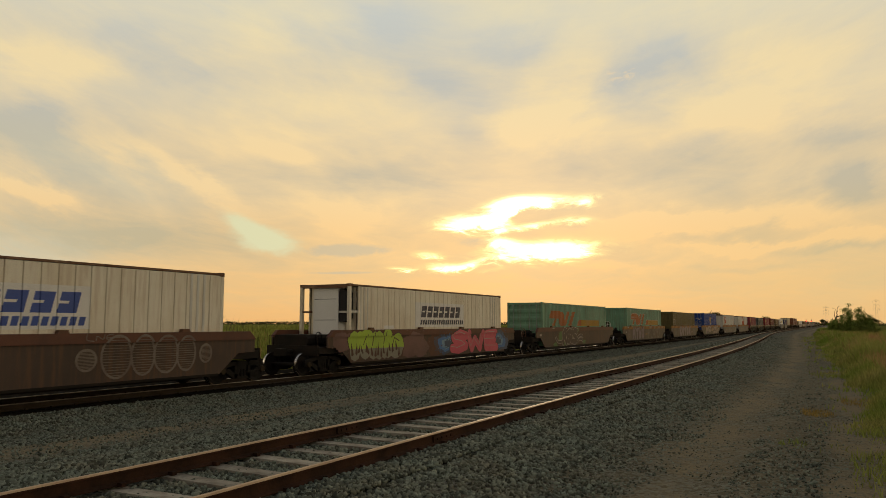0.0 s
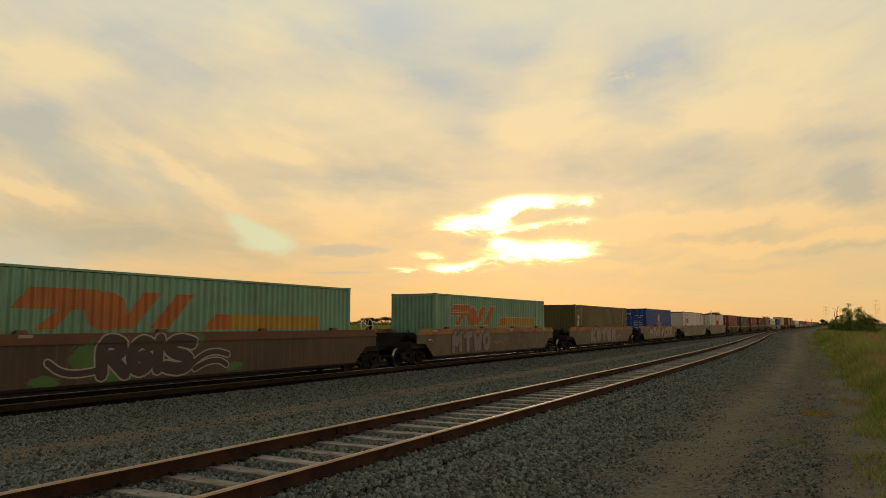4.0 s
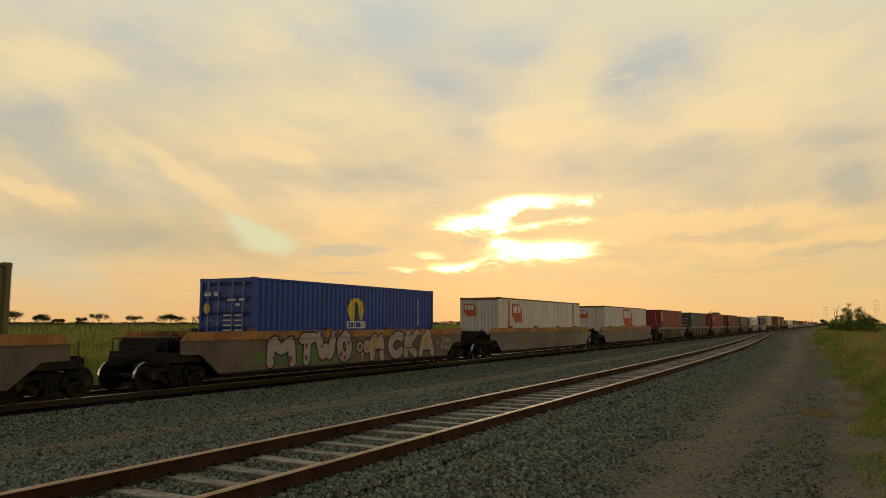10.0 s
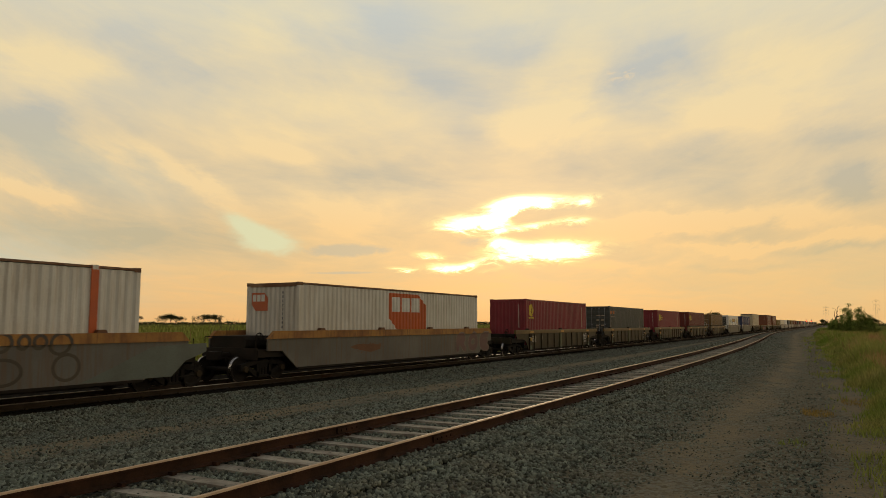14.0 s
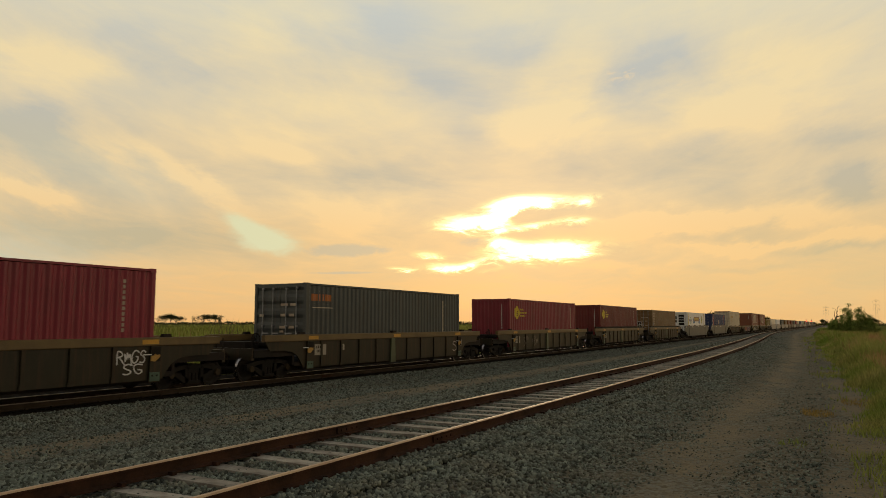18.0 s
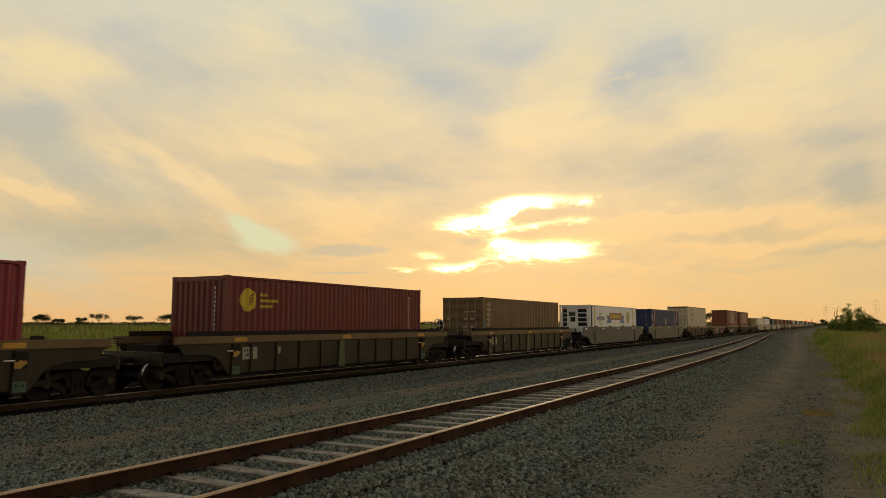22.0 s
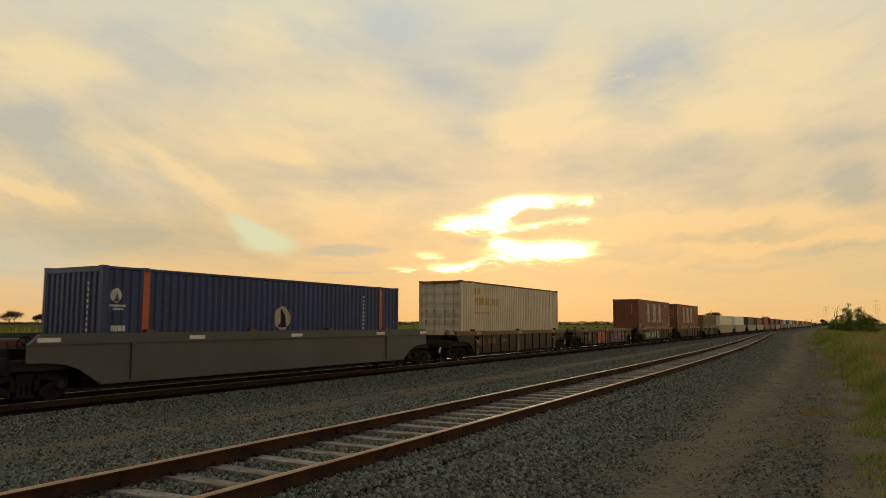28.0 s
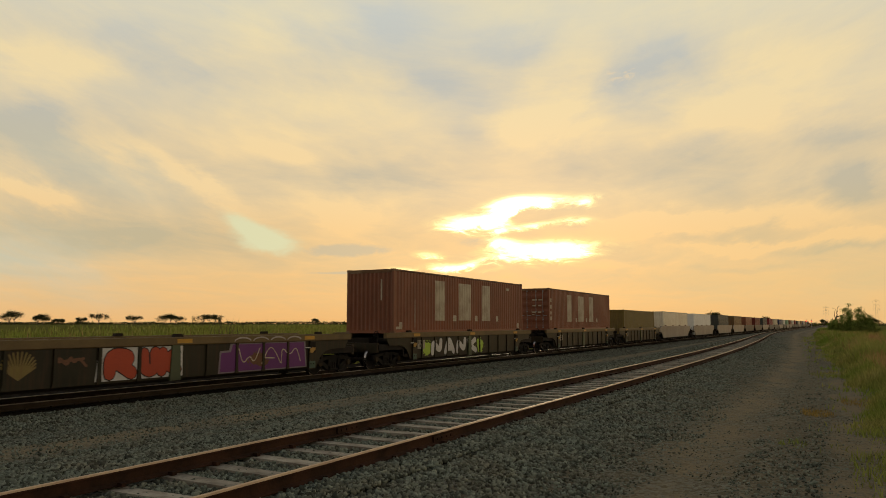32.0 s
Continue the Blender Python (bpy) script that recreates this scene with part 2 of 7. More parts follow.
def leaf_surface(name, base, second, island=0.35):
    """Leaves and grass: colour varied leaf by leaf, with some light passing through."""
    m = bpy.data.materials.new(name)
    m.use_nodes = True
    N = Nodes(m.node_tree)
    co = N.n("ShaderNodeTexCoord").outputs["Object"]
    rnd = N.n("ShaderNodeNewGeometry").outputs["Random Per Island"]
    col = N.mix(N.ramp(N.noise(co, 0.25, 4, 0.6), [(0.35, 0.0), (0.7, 1.0)]), base, second)
    col = N.mix(1.0, col, N.ramp(rnd, [(0.0, 1 - island), (1.0, 1 + island)], "LINEAR"), "MULTIPLY")
    d = N.n("ShaderNodeBsdfDiffuse", ins={0: col})
    tr = N.n("ShaderNodeBsdfTranslucent", ins={0: col})
    mx = N.n("ShaderNodeMixShader", ins={0: 0.35})
    N.t.links.new(d.outputs[0], mx.inputs[1])
    N.t.links.new(tr.outputs[0], mx.inputs[2])
    o = N.n("ShaderNodeOutputMaterial")
    N.t.links.new(mx.outputs[0], o.inputs[0])
    return m


def lamp_surface(name, col, strength):
    m = bpy.data.materials.new(name)
    m.use_nodes = True
    N = Nodes(m.node_tree)
    e = N.n("ShaderNodeEmission", ins={0: (*col, 1), 1: strength})
    o = N.n("ShaderNodeOutputMaterial")
    N.t.links.new(e.outputs[0], o.inputs[0])
    return m


RUSTY = (0.09, 0.035, 0.016)
M = {}
M["rail_side"] = surface("rusty_rail", (0.062, 0.028, 0.015), 0.85, 0.0, (0.024, 0.013, 0.008), 0.95, 2.2, 40, 0.3, spec=0.12)
M["rail_head"] = surface("worn_rail_head", (0.56, 0.39, 0.23), 0.5, 0.25, (0.38, 0.23, 0.13), 0.8, 2.0, 30, 0.05)
M["main_rail_side"] = surface("grimy_rail", (0.045, 0.031, 0.019), 0.85, 0.0, (0.022, 0.014, 0.009), 0.7, 3, 40, 0.2, spec=0.18)
M["bright_head"] = surface("polished_rail_head", (0.55, 0.47, 0.37), 0.4, 0.85, (0.3, 0.25, 0.2), 0.5, 2.0, 30, 0.03)
M["sleeper"] = surface("weathered_sleeper", (0.40, 0.365, 0.29), 0.9, 0, (0.16, 0.13, 0.10), 0.9, 3.5, 30, 0.5, 25, vary=0.18)
# main-line sleepers: the shade beneath the train is put into this dark colour
M["concrete_sleeper"] = surface("shade_dark_sleeper", (0.03, 0.022, 0.016), 0.9, 0, (0.016, 0.012, 0.009), 0.6, 2.5, 30, 0.4, 25, vary=0.15, spec=0.0)
M["stone"] = surface("basalt_ballast", (0.165, 0.188, 0.148), 0.9, 0, (0.19, 0.165, 0.11), 0.55, 1.8, 25, 0.3, 40, island=0.7, spec=0.1)
M["bogie"] = surface("bogie_steel", (0.009, 0.0075, 0.006), 0.8, 0.0, (0.022, 0.015, 0.009), 0.6, 2.5, 25, 0.3, spec=0.18)
M["wheel"] = surface("wheel_steel", (0.012, 0.01, 0.008), 0.75, 0.0, (0.026, 0.016, 0.011), 0.5, 4, 30, 0.2, spec=0.18)
M["tread"] = surface("bright_tread", (0.62, 0.58, 0.53), 0.25, 1.0, (0.4, 0.36, 0.32), 0.4, 4, 30, 0.02)
M["dark_steel"] = surface("grimy_steel", (0.014, 0.0115, 0.009), 0.8, 0.0, (0.03, 0.019, 0.012), 0.6, 1.5, 25, 0.2, spec=0.18)

# ---------------------------------------------------------------- mesh helpers


class Solid:
    """Collects simple solids into one mesh."""

    def __init__(self):
        self.v, self.f = [], []

    def add(self, v, f):
        k = len(self.v)
        self.v += [tuple(p) for p in v]
        self.f += [tuple(i + k for i in q) for q in f]
        return self

    def box(self, x0, x1, y0, y1, z0, z1):
        v = [(x, y, z) for z in (z0, z1) for y in (y0, y1) for x in (x0, x1)]
        return self.add(v, [(0, 2, 3, 1), (4, 5, 7, 6), (0, 1, 5, 4), (2, 6, 7, 3), (0, 4, 6, 2), (1, 3, 7, 5)])

    def chamfer(self, x0, x1, y0, y1, z0, z1, c):
        """A box with its edges along y cut off."""
        poly = [(x0 + c, z0), (x1 - c, z0), (x1, z0 + c), (x1, z1 - c), (x1 - c, z1), (x0 + c, z1), (x0, z1 - c), (x0, z0 + c)]
        return self.prism_y(poly, y0, y1)

    def prism_x(self, poly, x0, x1):
        """poly: (y, z) corners, counter-clockwise seen from +x."""
        n = len(poly)
        v = [(x0, y, z) for y, z in poly] + [(x1, y, z) for y, z in poly]
        return self.add(v, [tuple(range(n))[::-1], tuple(range(n, 2 * n))] + [(i, (i + 1) % n, n + (i + 1) % n, n + i) for i in range(n)])

    def prism_y(self, poly, y0, y1):
        """poly: (x, z) corners."""
        n = len(poly)
        v = [(x, y0, z) for x, z in poly] + [(x, y1, z) for x, z in poly]
        return self.add(v, [tuple(range(n)), tuple(range(n, 2 * n))[::-1]] + [(i, n + i, n + (i + 1) % n, (i + 1) % n) for i in range(n)])

    def rod(self, a, b, r0, r1=None, n=8):
        a, b = Vector(a), Vector(b)
        r1 = r0 if r1 is None else r1
        w = (b - a).normalized()
        u = w.orthogonal().normalized()
        t = w.cross(u)
        ring = [(math.cos(2 * math.pi * i / n), math.sin(2 * math.pi * i / n)) for i in range(n)]
        v = [a + r0 * (c * u + s * t) for c, s in ring] + [b + r1 * (c * u + s * t) for c, s in ring]
        return self.add(v, [tuple(range(n))[::-1], tuple(range(n, 2 * n))] + [(i, (i + 1) % n, n + (i + 1) % n, n + i) for i in range(n)])

    def lathe_x(self, profile, n=28, centre=(0, 0, 0)):
        """profile: (x, radius), turned about the x axis."""
        k = len(profile)
        v = [(centre[0] + x, centre[1] + r * math.cos(2 * math.pi * i / n), centre[2] + r * math.sin(2 * math.pi * i / n)) for i in range(n) for x, r in profile]
        f = [(i * k + j, i * k + j + 1, ((i + 1) % n) * k + j + 1, ((i + 1) % n) * k + j) for i in range(n) for j in range(k - 1)]
        return self.add(v, f)

    def mesh(self, name):
        me = bpy.data.meshes.new(name)
        me.from_pydata(self.v, [], self.f)
        me.update()
        return me


def part(name, solid, material, parent=None, label="", m=None, smooth=False):
    """One mesh object; solid: a Solid, a bmesh or a mesh."""
    if isinstance(solid, Solid):
        me = solid.mesh(name)
        bm = bmesh.new()
        bm.from_mesh(me)
        bmesh.ops.recalc_face_normals(bm, faces=bm.faces)
        bm.to_mesh(me)
        bm.free()
    elif isinstance(solid, bmesh.types.BMesh):
        me = bpy.data.meshes.new(name)
        solid.to_mesh(me)
        solid.free()
    else:
        me = solid
    if material and not me.materials:
        me.materials.append(material)
    if smooth:
        for p in me.polygons:
            p.use_smooth = True
    ob = new(name, me)
    if parent:
        ob.parent = parent
    if m:
        ob.matrix_basis = m
    if label:
        tagged(ob, label)
    return ob


def quick_mesh(name, verts, faces):
    """A mesh from numpy arrays: verts (n, 3), faces (m, k), all of k corners."""
    me = bpy.data.meshes.new(name)
    n, k = faces.shape
    me.vertices.add(len(verts))
    me.vertices.foreach_set("co", np.ascontiguousarray(verts, dtype=np.float32).ravel())
    me.loops.add(n * k)
    me.loops.foreach_set("vertex_index", np.ascontiguousarray(faces, dtype=np.int32).ravel())
    me.polygons.add(n)
    me.polygons.foreach_set("loop_start", np.arange(0, n * k, k, dtype=np.int32))
    me.update(calc_edges=True)
    return me


def thing(name, label, category, group="", kind="", m=None):
    e = tagged(new(name), label, category, group, kind)
    e.empty_display_size = 0.3
    if m:
        e.matrix_basis = m
    return e


# ---------------------------------------------------------------- ground and tracks
NEAR_Z, NEAR_L, NEAR_G = 0.4166, -6.835, 1.67       # head height, left rail, head spacing of the near track
TRAIN_X = -18.52                                    # the train's centre line
TRAIN_G = 1.505


def bend(y):
    """Sideways shift of the near track, which draws in towards the other line far off."""
    u = min(1.0, max(0.0, (y - 20) / 150))
    return 0.08 - 5.2 * u * u * (3 - 2 * u)


PROFILE = [(-3000, 1.2), (-600, 1.2), (-200, 1.1), (-80, 0.9), (-50, 0.55), (-38, 0.1), (-30, -0.35), (-26, -0.5), (-25, -0.48), (-24.2, -0.36), (-23.2, -0.22), (-21.6, -0.2), (-20.4, -0.2),
           (-19.5, -0.195), (-18.5, -0.2), (-17.5, -0.195), (-16.6, -0.2), (-15.8, -0.36), (-15.0, -0.42), (-14, -0.33), (-13, -0.2), (-12, -0.1), (-11, -0.05), (-10, 0.0),
           (-9.3, 0.07), (-8.6, 0.19), (-8.25, 0.235), (-7.7, 0.225), (-6.9, 0.205), (-6.0, 0.20), (-5.1, 0.205), (-4.4, 0.225), (-4.0, 0.235), (-3.5, 0.17), (-2.8, 0.11), (-2.2, 0.08), (-1.6, 0.06),
           (-1.0, 0.1), (-0.4, 0.08), (0.2, 0.05), (0.8, 0.12), (1.4, 0.2), (2.2, 0.22), (3.5, 0.18), (6, 0.1), (12, 0.0), (30, -0.2), (100, -0.4), (400, -0.5), (3000, -0.5)]


def follow(x):
    """How much of the near track's bend a column of the ground takes over."""
    return float(np.interp(x, [-15, -9.5, -3, 1, 8], [0, 1, 1, 0.55, 0]))


def build_ground():
    xs = []
    for (a, za), (b, zb) in zip(PROFILE, PROFILE[1:]):
        xs += [(a + (b - a) * i / 3, za + (zb - za) * i / 3) for i in range(3)] if -24 < a < 3 else [(a, za)]
    xs.append(PROFILE[-1])
    ys = [-400, -120, -60, -30, -15] + list(np.arange(-8, 45, 0.45)) + list(np.geomspace(45, 3000, 60))
    v = np.zeros((len(ys), len(xs), 3))
    for j, y in enumerate(ys):
        b = bend(y)
        for i, (x, z) in enumerate(xs):
            px = x + follow(x) * b
            k = 0.022 if -24 < x < 4 else 0.0
            v[j, i] = (px, y, z + k * noise.noise((px * 1.4, y * 1.4, 0)) + k * 0.5 * noise.noise((px * 4, y * 4, 3)))
    nx = len(xs)
    idx = np.arange(len(ys) * nx).reshape(len(ys), nx)
    f = np.stack([idx[:-1, :-1], idx[:-1, 1:], idx[1:, 1:], idx[1:, :-1]], -1).reshape(-1, 4)
    me = quick_mesh("ground", v.reshape(-1, 3), f)
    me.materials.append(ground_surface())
    for p in me.polygons:
        p.use_smooth = True
    tagged(new("ground", me), "gravel ballast, a rutted dirt track and grassy paddock", "ground", kind="structure")


def ground_surface():
    """Ballast, bare earth and grass in strips along the line."""
    m = bpy.data.materials.new("ballast_earth_and_grass")
    m.use_nodes = True
    N = Nodes(m.node_tree)
    co = N.n("ShaderNodeTexCoord").outputs["Object"]
    x, y, z = N.xyz(co)
    # undo the bend, so that strips run along the track
    u = N.m("DIVIDE", N.m("SUBTRACT", y, 20.0), 150.0, clamp=True)
    s = N.m("MULTIPLY", N.m("MULTIPLY", u, u), N.m("SUBTRACT", 3.0, N.m("MULTIPLY", u, 2.0)))
    share = N.ramp(N.m("DIVIDE", N.m("ADD", x, 18.0), 22.0, clamp=True), [(0.0, 0.0), (0.12, 0.0), (0.3, 1.0), (0.68, 1.0), (0.86, 0.55), (1.0, 0.2)], "LINEAR")
    xr = N.m("ADD", x, N.m("MULTIPLY", N.m("MULTIPLY", s, 5.2), share))
    wob = N.m("MULTIPLY", N.m("SUBTRACT", N.noise(N.scaled(co, (0.5, 0.18, 1)), 1.0, 4, 0.6), 0.5), 1.6)
    xw = N.m("ADD", xr, wob)
    stones = N.t.nodes.new("ShaderNodeTexVoronoi")
    stones.inputs["Scale"].default_value = 20.0
    N.put(stones.inputs["Vector"], co)
    cell = N.xyz(stones.outputs["Color"])[0]
    grit = N.noise(co, 60, 3, 0.7)
    broad = N.noise(co, 0.5, 5, 0.6)
    ballast = N.mix(cell, (0.05, 0.052, 0.044), (0.29, 0.295, 0.24))
    ballast = N.mix(N.ramp(broad, [(0.4, 0.0), (0.75, 0.6)]), ballast, (0.15, 0.12, 0.09))
    earth = N.mix(grit, (0.23, 0.185, 0.112), (0.47, 0.39, 0.25))
    earth = N.mix(N.ramp(cell, [(0.7, 0.0), (0.95, 0.6)]), earth, (0.17, 0.165, 0.145))
    green = N.mix(broad, (0.11, 0.13, 0.03), (0.2, 0.18, 0.06))

    def strip(a, b, soft=0.5):
        """1 between a and b."""
        lo = N.m("DIVIDE", N.m("SUBTRACT", xw, a), soft, clamp=True)
        hi = N.m("DIVIDE", N.m("SUBTRACT", b, xw), soft, clamp=True)
        return N.m("MULTIPLY", lo, hi)

    # near-black strip: shade under and beside the train, with grime, put into the colour
    soot_and_shade = strip(-26.4, -16.4, 0.7)
    ruts = N.m("MAXIMUM", N.m("MAXIMUM", strip(-13.4, -10.2, 1.0), strip(-2.9, -0.85, 0.9)), strip(-0.6, 0.9, 0.5))
    col = N.mix(N.m("MULTIPLY", ruts, N.ramp(broad, [(0.3, 0.35), (0.65, 0.85)])), ballast, earth)
    col = N.mix(N.m("MULTIPLY", soot_and_shade, 1.0), col, N.mix(cell, (0.006, 0.005, 0.004), (0.04, 0.036, 0.03)))
    worn = N.m("MULTIPLY", strip(-3.9, -2.2, 0.9), N.ramp(N.noise(co, 1.3, 5, 0.65), [(0.4, 0.0), (0.62, 0.75)]))
    col = N.mix(worn, col, (0.22, 0.185, 0.12))
    mid = strip(-1.35, -0.25, 0.35)
    col = N.mix(N.m("MULTIPLY", mid, 0.5), col, (0.27, 0.225, 0.145))
    grass = N.m("MAXIMUM", N.m("DIVIDE", N.m("SUBTRACT", xw, 0.75), 0.6, clamp=True), N.m("DIVIDE", N.m("SUBTRACT", -26.4, xw), 0.6, clamp=True))
    col = N.mix(grass, col, green)
    b = N.t.nodes.new("ShaderNodeBsdfPrincipled")
    N.put(b.inputs["Base Color"], col)
    b.inputs["Roughness"].default_value = 0.95
    b.inputs["Specular IOR Level"].default_value = 0.0
    bp = N.t.nodes.new("ShaderNodeBump")
    bp.inputs["Strength"].default_value, bp.inputs["Distance"].default_value = 1.0, 0.04
    N.put(bp.inputs["Height"], N.m("SUBTRACT", N.m("MULTIPLY", grit, 0.5), stones.outputs["Distance"]))
    N.t.links.new(bp.outputs[0], b.inputs["Normal"])
    o = N.n("ShaderNodeOutputMaterial")
    N.t.links.new(b.outputs[0], o.inputs[0])
    return m


def rail_mesh(name, x_of, ys, top, height, materials):
    """A flat-bottomed rail swept along ys; the head's top has its own material."""
    hw, fw, web = 0.035, 0.07, 0.009
    sec = [(-fw, 0), (fw, 0), (fw, 0.013), (web, 0.035), (web, height - 0.045), (hw, height - 0.036), (hw, height - 0.016),
           (hw - 0.012, height), (-hw + 0.012, height), (-hw, height - 0.016), (-hw, height - 0.036), (-web, height - 0.045), (-web, 0.035), (-fw, 0.013)]
    n = len(sec)
    v = [(x_of(y) + a, y, top - height + b) for y in ys for a, b in sec]
    f, mats = [], []
    for j in range(len(ys) - 1):
        for i in range(n):
            f.append((j * n + i, j * n + (i + 1) % n, (j + 1) * n + (i + 1) % n, (j + 1) * n + i))
            mats.append(1 if i in (6, 7, 8) else 0)
    me = bpy.data.meshes.new(name)
    me.from_pydata(v, [], f)
    for m in materials:
        me.materials.append(m)
    for p, k in zip(me.polygons, mats):
        p.material_index = k
    me.update()
    return me


def sleeper_mesh(name, length, width, depth, seed):
    rnd = random.Random(seed)
    w, l = width / 2, length / 2
    sol = Solid()
    v = []
    for yy in (-l, -l * 0.3, l * 0.4, l):
        j = [rnd.uniform(-0.012, 0.012) for _ in range(4)]
        v += [(yy, -w + j[0], -depth), (yy, w + j[1], -depth), (yy, w - 0.015 + j[1], j[2] * 0.6), (yy, -w + 0.015 + j[0], j[3] * 0.6)]
    f = [(0, 1, 2, 3), (15, 14, 13, 12)]
    for k in range(3):
        f += [(4 * k + i, 4 * k + 4 + i, 4 * k + 4 + (i + 1) % 4, 4 * k + (i + 1) % 4) for i in range(4)]
    return sol.add(v, f)


SLEEPERS = []


def build_track(name, label, x_of, gauge, top, sleeper_len, sleeper_w, pitch, sleeper_mat, head_mat, near_y, far_y, seed, side_mat, sunk=0.0):
    t = thing(name, label, "railway track", kind="structure")
    ys = list(np.arange(-60, 200, 4.0)) + list(np.arange(200, 1500, 40.0))
    for side, off in (("left", 0), ("right", gauge)):
        me = rail_mesh("rail", lambda y: x_of(y) + off, ys, top, 0.16, (side_mat, head_mat))
        part("rail", me, None, t)
    meshes = []
    for k in range(5):
        sol = sleeper_mesh("sleeper", sleeper_len, sleeper_w, 0.14, seed + k)
        me = sol.mesh("sleeper")
        me.materials.append(sleeper_mat)
        meshes.append(me)
    rnd = random.Random(seed)
    n = 0
    y = near_y
    plates = Solid()
    while y < far_y:
        c = x_of(y) + gauge / 2
        part("sleeper", meshes[n % 5], None, t, m=pose(c + rnd.uniform(-0.06, 0.06), y, top - 0.16 - 0.004 - sunk + rnd.uniform(-0.02, 0.004), rnd.uniform(-0.6, 0.6), rnd.uniform(-0.5, 0.5), rnd.uniform(-2.2, 2.2)))
        SLEEPERS.append((c, y))
        for off in (0, gauge):
            for s in (-1, 1):
                px = x_of(y) + off + s * 0.1
                plates.box(px - 0.035, px + 0.035, y - 0.03, y + 0.03, top - 0.165, top - 0.125)
        n += 1
        y += pitch * rnd.uniform(0.94, 1.06)
    tagged(part("rail_fastening", plates, side_mat, t), kind="stuff")
    # fishplates at the joints
    for jy in np.arange(9.3, 80, 13.7):
        for off in (0, gauge):
            sol = Solid()
            for s in (-1, 1):
                px = x_of(jy) + off + s * 0.022
                sol.box(px - 0.013, px + 0.013, jy - 0.3, jy + 0.3, top - 0.13, top - 0.045)
                for b in (-0.2, -0.07, 0.07, 0.2):
                    sol.box(px - 0.03, px + 0.03, jy + b - 0.015, jy + b + 0.015, top - 0.1, top - 0.07)
            part("fishplate", sol, M["rail_side"], t)
    return t


# ---------------------------------------------------------------- wagons
PAINT = {}


def paint(key, base, second=None, **k):
    if key not in PAINT:
        k.setdefault("fine", 45.0)
        k.setdefault("bump", 0.08)
        k.setdefault("rough", 0.38)
        k.setdefault("spec", 0.26)
        PAINT[key] = surface(key, base, second=second, **k)
    return PAINT[key]


def wheelset(parent, y):
    r = 0.42
    sol = Solid()
    sol.rod((-1.0, 0, 0), (1.0, 0, 0), 0.075, n=10)
    for s in (-1, 1):
        c = s * (TRAIN_G / 2)
        sol.lathe_x([(-0.055 * s + c, 0.08), (-0.055 * s + c, 0.16), (-0.015 * s + c, 0.3), (-0.06 * s + c, 0.35), (-0.07 * s + c, r + 0.025), (-0.04 * s + c, r + 0.027), (-0.03 * s + c, r + 0.004)], 28)
        sol.lathe_x([(0.065 * s + c, r - 0.006), (0.065 * s + c, 0.35), (0.03 * s + c, 0.3), (0.05 * s + c, 0.14), (0.05 * s + c, 0.08)], 28)
    ws = part("wheelset", wheelset.mesh if wheelset.mesh else sol, M["wheel"], parent, m=pose(0, y, r))
    wheelset.mesh = ws.data
    tr = Solid()
    for s in (-1, 1):
        c = s * (TRAIN_G / 2)
        tr.lathe_x([(-0.03 * s + c, r + 0.005), (0.067 * s + c, r - 0.005)], 28)
    return ws, tr


wheelset.mesh = None
wheelset.tread = None
WHEELS = []


def bogie(wagon, y, spin):
    """A three-piece bogie with two wheelsets. The wheels turn where the camera sees them pass."""
    keep = bogie.kept
    if not keep:
        for s in (-1, 1):
            sol = Solid()
            a, b = sorted((s * 0.93, s * 1.08))
            for e in (-1, 1):
                # bowed truss frame with its openings left free
                sol.prism_x([(e * 1.1, 0.36), (e * 1.1, 0.58), (e * 0.75, 0.66), (e * 0.36, 0.70), (e * 0.36, 0.58), (e * 0.72, 0.52), (e * 0.78, 0.36)][::e], a, b)
                sol.prism_x([(e * 0.78, 0.40), (e * 0.68, 0.50), (e * 0.24, 0.28), (e * 0.24, 0.16), (e * 0.40, 0.16)][::e], a, b)
                sol.box(a, b, min(e * 0.24, e * 0.36), max(e * 0.24, e * 0.36), 0.16, 0.70)
            sol.box(a, b, -0.3, 0.3, 0.58, 0.70)
            sol.box(a, b, -0.3, 0.3, 0.14, 0.22)
            keep["frame", s] = sol.mesh("side_frame")
            keep["spring", s] = Solid().rod((s * 1.0, 0, 0.2), (s * 1.0, 0, 0.45), 0.055, n=8).mesh("spring")
            keep["cap", s] = Solid().rod((s * 1.06, 0, 0.42), (s * 1.14, 0, 0.42), 0.12, 0.10, n=12).mesh("axle_cap")
        keep["bolster"] = Solid().box(-1.05, 1.05, -0.2, 0.2, 0.45, 0.72).mesh("bolster")
    bg = part("bogie", keep["bolster"], M["bogie"], wagon, m=pose(0, y, 0))
    for s in (-1, 1):
        part("side_frame", keep["frame", s], M["bogie"], bg)
        for k in (-0.14, 0.0, 0.14):
            part("spring", keep["spring", s], M["wheel"], bg, m=pose(0, k, 0))
        for e in (-0.9, 0.9):
            part("axle_cap", keep["cap", s], PAINT["axle_cap"], bg, m=pose(0, e, 0))
    for e in (-0.9, 0.9):
        ws, tr = wheelset(bg, e)
        # the tread shines and turns with its wheels
        me = ws.data
        if len(me.materials) == 1:
            k = len(me.polygons)
            both = Solid()
            both.v, both.f = [tuple(v.co) for v in me.vertices], [tuple(p.vertices) for p in me.polygons]
            both.add(tr.v, tr.f)
            me.clear_geometry()
            me.from_pydata(both.v, [], both.f)
            me.materials.append(M["tread"])
            for i, p in enumerate(me.polygons):
                p.material_index = 1 if i >= k else 0
            me.update()
        if spin:
            WHEELS.append((ws, e))


